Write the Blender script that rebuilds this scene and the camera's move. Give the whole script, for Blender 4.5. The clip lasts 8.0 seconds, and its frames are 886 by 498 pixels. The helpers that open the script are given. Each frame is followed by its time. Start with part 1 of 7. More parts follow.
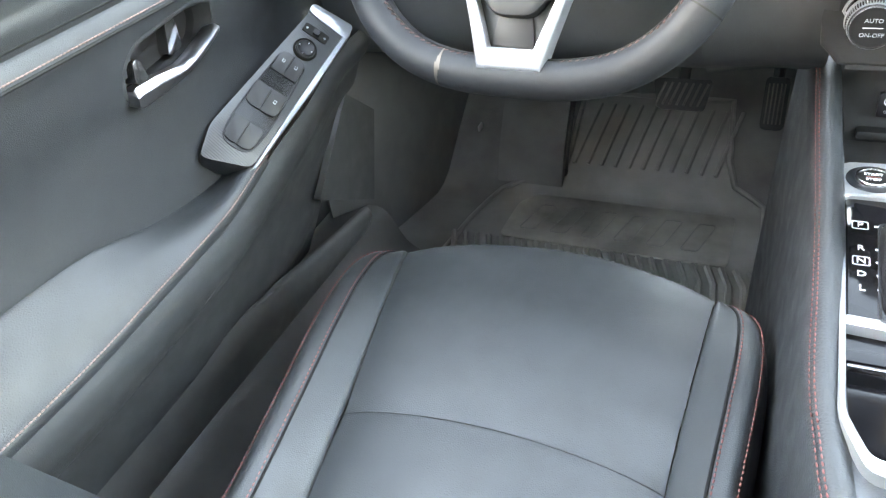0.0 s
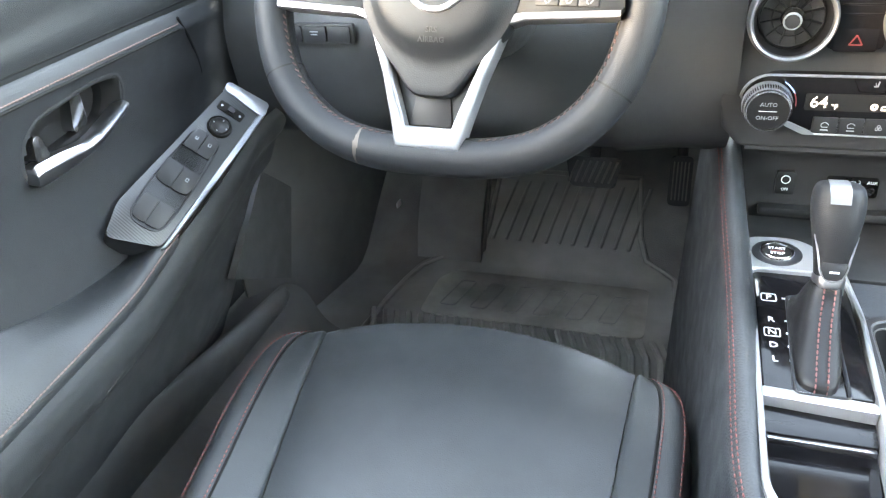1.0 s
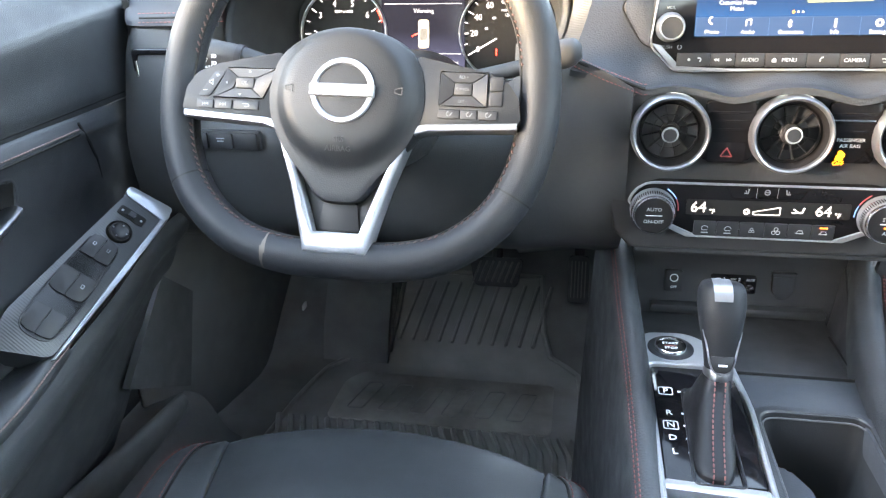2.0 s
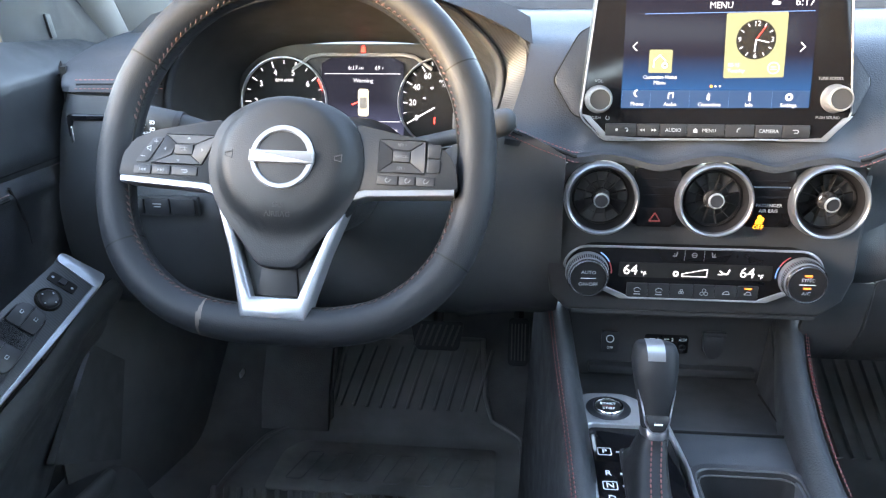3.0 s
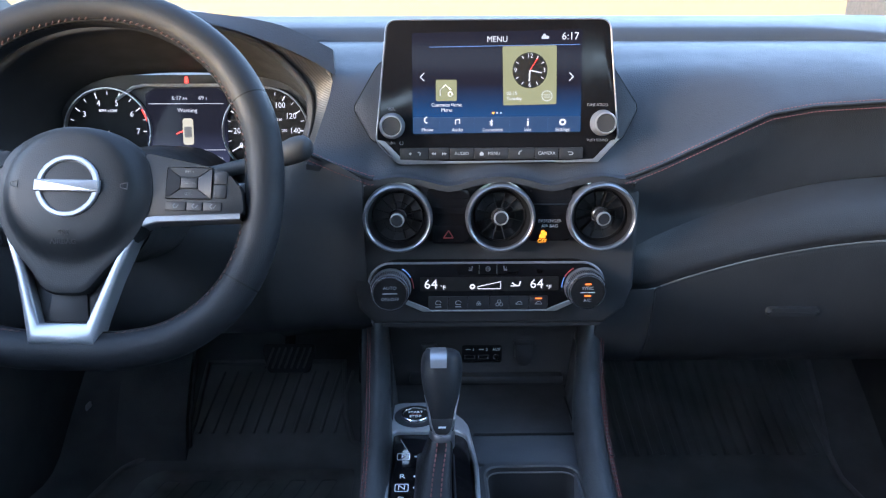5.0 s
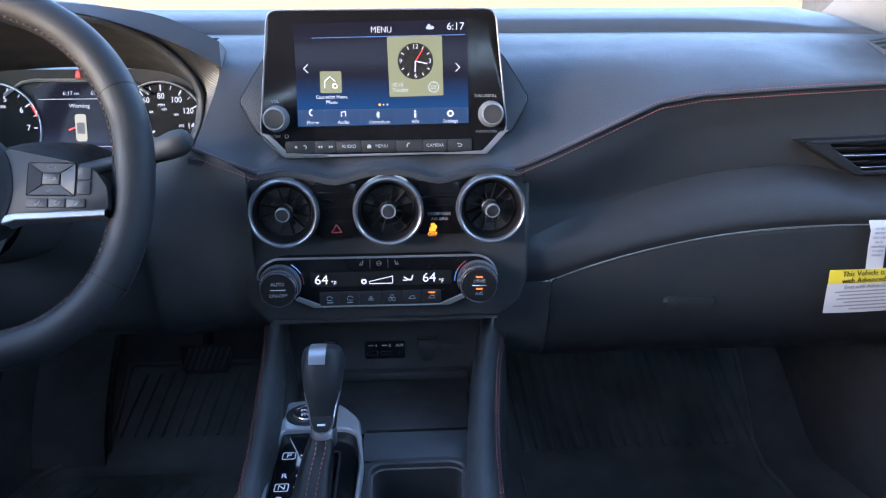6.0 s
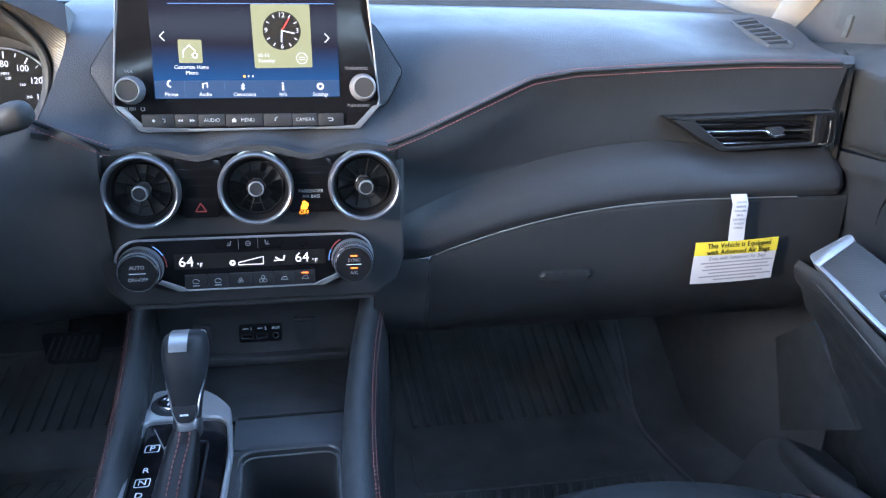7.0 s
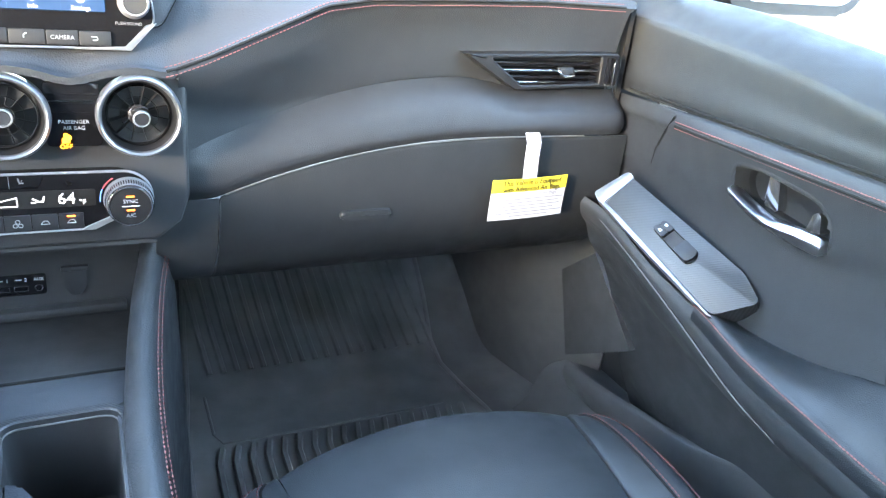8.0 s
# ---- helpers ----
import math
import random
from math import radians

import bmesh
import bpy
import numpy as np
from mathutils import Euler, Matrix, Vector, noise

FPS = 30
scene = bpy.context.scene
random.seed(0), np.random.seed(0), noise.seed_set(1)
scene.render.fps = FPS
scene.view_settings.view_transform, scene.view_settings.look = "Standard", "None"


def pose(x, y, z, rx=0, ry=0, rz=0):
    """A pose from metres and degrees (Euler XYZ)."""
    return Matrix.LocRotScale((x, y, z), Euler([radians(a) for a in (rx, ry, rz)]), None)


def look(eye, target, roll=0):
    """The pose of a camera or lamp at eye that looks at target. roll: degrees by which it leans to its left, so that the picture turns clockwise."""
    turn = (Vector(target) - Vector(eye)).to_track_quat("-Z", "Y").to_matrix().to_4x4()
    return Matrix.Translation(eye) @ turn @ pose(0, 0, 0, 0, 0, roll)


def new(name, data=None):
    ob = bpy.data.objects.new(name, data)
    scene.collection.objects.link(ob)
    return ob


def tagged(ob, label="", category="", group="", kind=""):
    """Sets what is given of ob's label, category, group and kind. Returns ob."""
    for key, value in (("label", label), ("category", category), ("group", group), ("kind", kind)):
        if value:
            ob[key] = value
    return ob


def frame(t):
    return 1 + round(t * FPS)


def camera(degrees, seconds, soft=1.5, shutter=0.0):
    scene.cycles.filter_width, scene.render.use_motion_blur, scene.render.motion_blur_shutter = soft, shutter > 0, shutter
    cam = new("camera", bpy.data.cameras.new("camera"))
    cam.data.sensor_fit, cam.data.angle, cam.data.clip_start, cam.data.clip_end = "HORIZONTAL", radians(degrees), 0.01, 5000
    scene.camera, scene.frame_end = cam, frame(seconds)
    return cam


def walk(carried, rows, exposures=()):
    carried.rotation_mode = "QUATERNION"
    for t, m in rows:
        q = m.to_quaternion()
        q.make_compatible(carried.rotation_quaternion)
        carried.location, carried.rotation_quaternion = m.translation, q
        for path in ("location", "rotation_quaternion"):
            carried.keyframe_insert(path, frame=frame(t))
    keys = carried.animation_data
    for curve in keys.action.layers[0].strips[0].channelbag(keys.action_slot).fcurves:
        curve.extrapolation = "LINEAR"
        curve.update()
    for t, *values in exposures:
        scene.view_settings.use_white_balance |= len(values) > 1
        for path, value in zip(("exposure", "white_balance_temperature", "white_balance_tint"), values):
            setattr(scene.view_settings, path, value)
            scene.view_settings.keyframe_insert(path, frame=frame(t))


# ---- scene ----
cam = camera(61.5, 8.0, soft=1.2)
PATH = [
    (0, (-0.186, 0.036, 0.813), (-0.936, 1.46, -0.374), -8.5),
    (0.5, (-0.187, 0.039, 0.81), (-0.855, 1.547, -0.32), -6.6),
    (1, (-0.192, 0.046, 0.809), (-0.762, 1.655, -0.233), -4.8),
    (1.5, (-0.192, 0.045, 0.813), (-0.651, 1.753, -0.12), -3.1),
    (2, (-0.192, 0.039, 0.817), (-0.534, 1.83, -0.005), -1.7),
    (3.5, (-0.181, 0.026, 0.821), (-0.321, 1.92, 0.194), -0.1),
    (4, (-0.152, 0.014, 0.823), (-0.236, 1.916, 0.212), 0.0),
    (4.5, (-0.111, 0.006, 0.824), (-0.152, 1.912, 0.221), -0.1),
    (5, (-0.07, -0.003, 0.826), (-0.043, 1.904, 0.225), -0.1),
    (5.2, (-0.055, -0.005, 0.825), (-0.002, 1.902, 0.224), -0.1),
    (6.5, (0.04, 0.01, 0.815), (0.229, 1.902, 0.194), 0.1),
    (7, (0.043, 0.017, 0.814), (0.413, 1.867, 0.151), 1.4),
    (7.5, (0.048, 0.036, 0.812), (0.662, 1.79, 0.073), 3.6),
    (8, (0.051, 0.047, 0.807), (0.92, 1.666, 0.018), 6.7),
]
walk(cam, [(t, look(eye, target, roll)) for t, eye, target, roll in PATH],
     [(0, 7.15, 10000, 20), (1, 6.96, 9500, 20), (2, 6.28, 8200, 20), (3.5, 5.42, 6850, 20), (4.5, 4.95, 6250, 20), (5.2, 4.45, 5950, 21), (6.5, 4.51, 5700, 23), (7, 5.02, 5900, 20), (7.5, 5.83, 6150, 16), (8, 6.40, 6700, 14)])

# ---- light ----
world = bpy.data.worlds.new("sky")
scene.world = world
world.use_nodes = True
wn = world.node_tree
sky = wn.nodes.new("ShaderNodeTexSky")
sky.sky_type, sky.sun_disc = "NISHITA", False
sky.sun_elevation, sky.sun_rotation = radians(10.3), radians(237)
sky.air_density, sky.dust_density, sky.ozone_density = 1.0, 0.3, 1.0
bg = wn.nodes["Background"]
wn.links.new(sky.outputs[0], bg.inputs[0])
bg.inputs[1].default_value = 0.15
sun = new("sun", bpy.data.lights.new("sun", "SUN"))
sun.data.energy, sun.data.angle, sun.data.color = 0.12, radians(3), (1.0, 0.88, 0.74)
sun.matrix_world = look((-1.20, -0.78, 0.26), (0, 0, 0))


# ---- materials ----
GLOW = 0.085  # lit print and screens, against the daylight


def material(name, color, rough=0.5, metal=0.0, grain=0.0, scale=400.0, kind="noise", vary=0.12, coat=0.0, spec=0.5, smudge=0.08, emit=0.0, stretch=(1, 1, 1)):
    """A surface with two scales of variation: fine relief and broad wear in colour and gloss."""
    m = bpy.data.materials.new(name)
    m.use_nodes = True
    nt = m.node_tree
    N, L = nt.nodes, nt.links
    b = N["Principled BSDF"]
    b.inputs["Metallic"].default_value = metal
    b.inputs["Roughness"].default_value = rough
    b.inputs["Specular IOR Level"].default_value = spec
    b.inputs["Coat Weight"].default_value = coat
    b.inputs["Coat Roughness"].default_value = 0.06
    b.inputs["Base Color"].default_value = (*color, 1)
    co = N.new("ShaderNodeTexCoord")
    mp = N.new("ShaderNodeMapping")
    mp.inputs["Scale"].default_value = stretch
    L.new(co.outputs["Object"], mp.inputs[0])
    if vary > 0:
        big = N.new("ShaderNodeTexNoise")
        big.inputs["Scale"].default_value, big.inputs["Detail"].default_value = 9.0, 6.0
        L.new(mp.outputs[0], big.inputs["Vector"])
        ramp = N.new("ShaderNodeMapRange")
        ramp.inputs["From Min"].default_value, ramp.inputs["From Max"].default_value = 0.3, 0.7
        ramp.inputs["To Min"].default_value, ramp.inputs["To Max"].default_value = 1 - vary, 1 + vary
        L.new(big.outputs["Fac"], ramp.inputs["Value"])
        mul = N.new("ShaderNodeVectorMath")
        mul.operation = "SCALE"
        mul.inputs[0].default_value = color
        L.new(ramp.outputs[0], mul.inputs["Scale"])
        L.new(mul.outputs[0], b.inputs["Base Color"])
        rr = N.new("ShaderNodeMapRange")
        rr.inputs["From Min"].default_value, rr.inputs["From Max"].default_value = 0.3, 0.7
        rr.inputs["To Min"].default_value, rr.inputs["To Max"].default_value = max(rough - smudge, 0.02), min(rough + smudge, 1)
        mid = N.new("ShaderNodeTexNoise")
        mid.inputs["Scale"].default_value, mid.inputs["Detail"].default_value = 38.0, 5.0
        L.new(mp.outputs[0], mid.inputs["Vector"])
        L.new(mid.outputs["Fac"], rr.inputs["Value"])
        L.new(rr.outputs[0], b.inputs["Roughness"])
    if grain > 0:
        if kind == "leather":
            tex = N.new("ShaderNodeTexVoronoi")
            tex.feature = "DISTANCE_TO_EDGE"
            tex.inputs["Scale"].default_value = scale
            out = tex.outputs["Distance"]
        elif kind == "weave":
            tex = N.new("ShaderNodeTexWave")
            tex.wave_type, tex.bands_direction = "BANDS", "DIAGONAL"
            tex.inputs["Scale"].default_value = scale
            tex.inputs["Distortion"].default_value = 0.0
            out = tex.outputs["Fac"]
        else:
            tex = N.new("ShaderNodeTexNoise")
            tex.inputs["Scale"].default_value, tex.inputs["Detail"].default_value = scale, 3.0
            out = tex.outputs["Fac"]
        L.new(mp.outputs[0], tex.inputs["Vector"])
        bump = N.new("ShaderNodeBump")
        bump.inputs["Strength"].default_value, bump.inputs["Distance"].default_value = grain, 0.0006
        L.new(out, bump.inputs["Height"])
        L.new(bump.outputs[0], b.inputs["Normal"])
        if kind == "weave":
            mix = N.new("ShaderNodeMixRGB")
            mix.inputs[1].default_value = (*[c * 0.84 for c in color], 1)
            mix.inputs[2].default_value = (*[c * 1.16 for c in color], 1)
            L.new(out, mix.inputs[0])
            L.new(mix.outputs[0], b.inputs["Base Color"])
    if emit > 0:
        b.inputs["Base Color"].default_value = (*[0.03 * c for c in color], 1)
        b.inputs["Emission Color"].default_value = (*color, 1)
        b.inputs["Emission Strength"].default_value = emit * GLOW
    return m


PAD = material("soft_dash_skin", (0.027, 0.030, 0.035), 0.57, grain=0.6, scale=380, kind="leather", vary=0.05, smudge=0.03, spec=0.32)
VINYL = material("stitched_vinyl", (0.020, 0.022, 0.025), 0.54, spec=0.32, grain=0.5, scale=560, kind="leather", vary=0.10)
RAILVINYL = material("rail_vinyl", (0.027, 0.030, 0.033), 0.52, spec=0.4, grain=0.7, scale=330, kind="leather", vary=0.10)
ARMVINYL = material("armrest_vinyl", (0.014, 0.016, 0.018), 0.46, spec=0.45, grain=0.6, scale=480, kind="leather", vary=0.10)
# Lighter than the black plastic itself: footwell haze put into the colour.
LOWTRIM = material("footwell_plastic", (0.076, 0.077, 0.078), 0.6, spec=0.45, grain=0.35, scale=700, vary=0.15)
GLOVE = material("glove_box_plastic", (0.018, 0.020, 0.022), 0.55, spec=0.30, grain=0.4, scale=800, vary=0.08)
SEATLEATHER = material("seat_leather", (0.024, 0.027, 0.0293), 0.47, grain=0.35, scale=480, kind="leather", vary=0.14)
COVERSKIN = material("airbag_cover_skin", (0.0105, 0.012, 0.014), 0.48, spec=0.25, grain=0.25, scale=520, kind="leather", vary=0.05, smudge=0.04)
WHEELSKIN = material("wheel_leather", (0.013, 0.0145, 0.017), 0.55, spec=0.22, grain=0.3, scale=700, kind="leather", vary=0.08)
# Darker copy of the trim skin, with the door tops' shade in its colour.
DOORSKIN = material("dimmed_door_skin", (0.017, 0.019, 0.021), 0.55, spec=0.30, grain=0.5, scale=600, kind="leather", vary=0.08)
HARD = material("hard_black_plastic", (0.030, 0.032, 0.034), 0.58, spec=0.35, grain=0.35, scale=900, vary=0.12)
DARK = material("deep_black_plastic", (0.029, 0.030, 0.032), 0.6, spec=0.22, grain=0.25, scale=700, vary=0.15)
VENTBLACK = material("vent_black", (0.009, 0.009, 0.010), 0.5, spec=0.25, vary=0.1)
HANDLEMETAL = material("polished_handle", (0.36, 0.36, 0.38), 0.30, metal=1.0, vary=0.0)
# Dash skin with the blue light on the deck put into its colour.
DECK = material("lit_deck_skin", (0.042, 0.046, 0.052), 0.5, grain=0.5, scale=500, kind="leather", vary=0.06)
KEYPRINT = material("dim_key_print", (0.17, 0.175, 0.185), 0.5, vary=0.0)
PIANO = material("gloss_black", (0.006, 0.006, 0.007), 0.10, spec=0.2, vary=0.2, smudge=0.05)
BUTTON = material("button_plastic", (0.016, 0.017, 0.0195), 0.46, spec=0.32, vary=0.1)
CARBON = material("carbon_look_film", (0.026, 0.028, 0.031), 0.42, grain=0.3, scale=170, kind="weave", vary=0.0)
SATIN = material("satin_silver", (0.24, 0.25, 0.27), 0.30, metal=0.6, vary=0.0)
RINGSATIN = material("vent_ring_silver", (0.165, 0.172, 0.185), 0.30, metal=0.7, vary=0.0)
CHROME = material("bright_chrome", (0.80, 0.80, 0.81), 0.14, metal=1.0, vary=0.0)
SILVERPAINT = material("silver_paint", (0.32, 0.33, 0.34), 0.28, metal=0.45, vary=0.0)
BOOTLEATHER = material("thin_black_leather", (0.009, 0.009, 0.010), 0.45, spec=0.25, grain=0.5, scale=600, kind="leather", vary=0.12)
POLISHED = material("brushed_metal", (0.62, 0.63, 0.65), 0.24, metal=1.0, vary=0.0)
SMOKE = material("smoked_chrome", (0.20, 0.20, 0.21), 0.2, metal=0.9, vary=0.0)
# Mats and carpet lighter than true black, haze put into their colour.
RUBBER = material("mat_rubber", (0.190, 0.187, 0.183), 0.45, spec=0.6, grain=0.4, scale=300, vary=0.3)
WORNRUBBER = material("worn_rubber", (0.25, 0.24, 0.225), 0.5, grain=0.5, scale=120, vary=0.5)
CARPET = material("black_carpet", (0.140, 0.138, 0.137), 0.95, grain=1.0, scale=420, vary=0.3)
THREAD = material("red_thread", (0.17, 0.050, 0.044), 0.7, grain=0.5, scale=900, vary=0.2)
GREYTHREAD = material("dull_red_thread", (0.060, 0.026, 0.022), 0.7, grain=0.5, scale=900, vary=0.2)
PALETHREAD = material("pale_pink_thread", (0.15, 0.085, 0.075), 0.7, grain=0.5, scale=900, vary=0.2)
PRINT = material("white_print", (0.75, 0.76, 0.78), 0.5, vary=0.0)
DIMPRINT = material("grey_print", (0.33, 0.34, 0.36), 0.5, vary=0.0)
GLOWWHITE = material("lit_white", (0.85, 0.90, 0.95), 0.5, vary=0.0, emit=0.66)
GLOWORANGE = material("lit_orange", (1.0, 0.20, 0.03), 0.5, vary=0.0, emit=1.2)
GLOWDIM = material("lit_dim_white", (0.55, 0.60, 0.68), 0.5, vary=0.0, emit=0.7)
GLOWAMBER = material("lit_amber", (1.0, 0.33, 0.02), 0.5, vary=0.0, emit=1.3)
GLOWRED = material("lit_red", (1.0, 0.05, 0.03), 0.5, vary=0.0, emit=1.4)
GLOWBLUE = material("lit_blue", (0.10, 0.22, 0.50), 0.5, vary=0.0, emit=0.8)
PAPER = material("white_card", (0.44, 0.44, 0.45), 0.6, vary=0.05)
YELLOW = material("yellow_card", (0.62, 0.50, 0.03), 0.6, vary=0.05)
INK = material("black_ink", (0.012, 0.012, 0.012), 0.7, spec=0.12, vary=0.0)
GREYINK = material("grey_ink", (0.22, 0.22, 0.24), 0.7, vary=0.0)
HEADLINER = material("headliner_cloth", (0.66, 0.64, 0.60), 0.9, grain=0.6, scale=600, vary=0.06)
# Darker than the pale trim itself, its shade put into the colour.
CLOTH = material("pale_pillar_trim", (0.155, 0.15, 0.14), 0.8, grain=0.6, scale=500, vary=0.08)
PAINT = material("white_body_paint", (0.75, 0.75, 0.76), 0.2, coat=0.8, vary=0.03)
ASPHALT = material("asphalt", (0.30, 0.285, 0.26), 0.9, grain=0.5, scale=90, vary=0.3)
OLIVE = material("screen_olive", (0.36, 0.38, 0.19), 0.5, vary=0.0, emit=0.52)
EDGEGREY = material("pale_edge_grey", (0.085, 0.083, 0.082), 0.5, vary=0.2)
COVER = material("grey_door_cover", (0.035, 0.036, 0.037), 0.7, grain=0.4, scale=700, vary=0.1)
TRAYBLACK = material("tray_rubber", (0.028, 0.029, 0.030), 0.62, grain=0.4, scale=500, vary=0.25)
GLINT = material("tan_glint", (0.075, 0.058, 0.046), 0.6, vary=0.1)
MIRROR = material("mirror_glass", (0.85, 0.86, 0.87), 0.02, metal=1.0, vary=0.0)


def screen_material(name, top, low, z_low, z_high, strength):
    """A lit display: its glow runs from one colour at the bottom to another at the top of its own face."""
    m = bpy.data.materials.new(name)
    m.use_nodes = True
    N, L = m.node_tree.nodes, m.node_tree.links
    b = N["Principled BSDF"]
    b.inputs["Base Color"].default_value = (0.004, 0.004, 0.006, 1)
    b.inputs["Roughness"].default_value = 0.08
    b.inputs["Specular IOR Level"].default_value = 0.04
    co, sep, mr, ramp = N.new("ShaderNodeTexCoord"), N.new("ShaderNodeSeparateXYZ"), N.new("ShaderNodeMapRange"), N.new("ShaderNodeValToRGB")
    L.new(co.outputs["Object"], sep.inputs[0])
    L.new(sep.outputs["Y"], mr.inputs["Value"])
    mr.inputs["From Min"].default_value, mr.inputs["From Max"].default_value = z_low, z_high
    ramp.color_ramp.elements[0].color, ramp.color_ramp.elements[1].color = (*low, 1), (*top, 1)
    ramp.color_ramp.elements[1].position = 0.58
    L.new(mr.outputs[0], ramp.inputs[0])
    L.new(ramp.outputs[0], b.inputs["Emission Color"])
    b.inputs["Emission Strength"].default_value = strength * GLOW
    return m


def glass_material(name):
    m = bpy.data.materials.new(name)
    m.use_nodes = True
    N, L = m.node_tree.nodes, m.node_tree.links
    t, g, mix = N.new("ShaderNodeBsdfTransparent"), N.new("ShaderNodeBsdfGlossy"), N.new("ShaderNodeMixShader")
    t.inputs[0].default_value = (0.93, 0.95, 0.94, 1)
    g.inputs["Roughness"].default_value = 0.02
    mix.inputs[0].default_value = 0.06
    L.new(t.outputs[0], mix.inputs[1])
    L.new(g.outputs[0], mix.inputs[2])
    L.new(mix.outputs[0], N["Material Output"].inputs[0])
    return m


GLASS = glass_material("window_glass")


# ---- shape helpers ----
BASE = {}


def thing(name, label, category, at=(0, 0, 0), m=None, group="", kind=""):
    """An Empty at the thing's base; its parts hang under it."""
    ob = new(name)
    ob.empty_display_size = 0.03
    ob.matrix_world = m if m is not None else Matrix.Translation(at)
    ob.matrix_basis = ob.matrix_world
    BASE[ob.name] = ob.matrix_basis.copy()
    return tagged(ob, label, category, group, kind)


def mesh_object(name, bm, mat, angle=38):
    me = bpy.data.meshes.new(name)
    bmesh.ops.recalc_face_normals(bm, faces=bm.faces[:])
    bm.to_mesh(me)
    bm.free()
    me.shade_smooth()
    me.set_sharp_from_angle(angle=radians(angle))
    me.materials.append(mat)
    return new(name, me)


def part(name, bm, mat, parent, label="", local=False, angle=38, kind=""):
    """One mesh under a thing or a part. local: its points are in the thing's own axes, else in the world's."""
    ob = mesh_object(name, bm, mat, angle)
    ob.parent = parent
    if parent.name in BASE and not local:
        ob.matrix_parent_inverse = BASE[parent.name].inverted()
    return tagged(ob, label, "", "", kind)


def solo(name, bm, mat, label, category, group="", kind="", angle=38):
    return tagged(mesh_object(name, bm, mat, angle), label, category, group, kind)


def spline(pts, n, closed=False):
    """A smooth curve through pts, n steps a span."""
    p = [Vector(a) for a in pts]
    out, k = [], len(p)
    for i in range(k if closed else k - 1):
        a, b = p[i], p[(i + 1) % k]
        z = p[(i - 1) % k] if closed or i else a * 2 - b
        c = p[(i + 2) % k] if closed or i + 2 < k else b * 2 - a
        for j in range(n):
            t = j / n
            out.append(0.5 * ((2 * a) + (b - z) * t + (2 * z - 5 * a + 4 * b - c) * t * t + (3 * a - z - 3 * b + c) * t ** 3))
    if not closed:
        out.append(p[-1].copy())
    return out


def grid(rows, bm=None, closed=False, wrap=False):
    """A sheet through rows of points."""
    bm = bm or bmesh.new()
    vs = [[bm.verts.new(p) for p in r] for r in rows]
    rng = range(len(vs) if wrap else len(vs) - 1)
    for i in rng:
        a, b = vs[i], vs[(i + 1) % len(vs)]
        for j in range(len(a) if closed else len(a) - 1):
            k = (j + 1) % len(a)
            try:
                bm.faces.new((a[j], a[k], b[k], b[j]))
            except ValueError:
                pass
    return bm


def loft(sections, nu=5, nv=5, thick=0.0):
    """A smooth sheet through sections of equal length, given a thickness away from its front."""
    cols = [spline(s, nv) for s in sections]
    rows = list(zip(*[spline([c[j] for c in cols], nu) for j in range(len(cols[0]))]))
    bm = grid(rows)
    bmesh.ops.remove_doubles(bm, verts=bm.verts[:], dist=1e-6)
    if thick:
        bm.normal_update()
        bmesh.ops.solidify(bm, geom=bm.faces[:], thickness=thick)
    return bm


def box(c, s, bevel=0.0, segs=2, m=None, bm=None):
    """A block with softened edges, centre c and size s."""
    b = bmesh.new()
    bmesh.ops.create_cube(b, size=1.0)
    bmesh.ops.scale(b, vec=s, verts=b.verts[:])
    if bevel:
        bmesh.ops.bevel(b, geom=b.edges[:], offset=bevel, segments=segs, profile=0.5, affect="EDGES")
    bmesh.ops.translate(b, vec=c, verts=b.verts[:])
    if m is not None:
        bmesh.ops.transform(b, matrix=m, verts=b.verts[:])
    return merge(bm, b)


def merge(bm, b):
    if bm is None:
        return b
    me = bpy.data.meshes.new("tmp")
    b.to_mesh(me)
    b.free()
    bm.from_mesh(me)
    bpy.data.meshes.remove(me)
    return bm


def rounded(poly, r, n=4):
    """A polygon with its corners rounded."""
    out, k = [], len(poly)
    rs = r if isinstance(r, (list, tuple)) else [r] * k
    for i in range(k):
        p, a, b = Vector(poly[i]), Vector(poly[i - 1]), Vector(poly[(i + 1) % k])
        da, db = (a - p), (b - p)
        q = min(rs[i], da.length * 0.49, db.length * 0.49)
        s, e = p + da.normalized() * q, p + db.normalized() * q
        for j in range(n + 1):
            t = j / n
            out.append(tuple(s * (1 - t) ** 2 + p * 2 * t * (1 - t) + e * t * t))
    return out


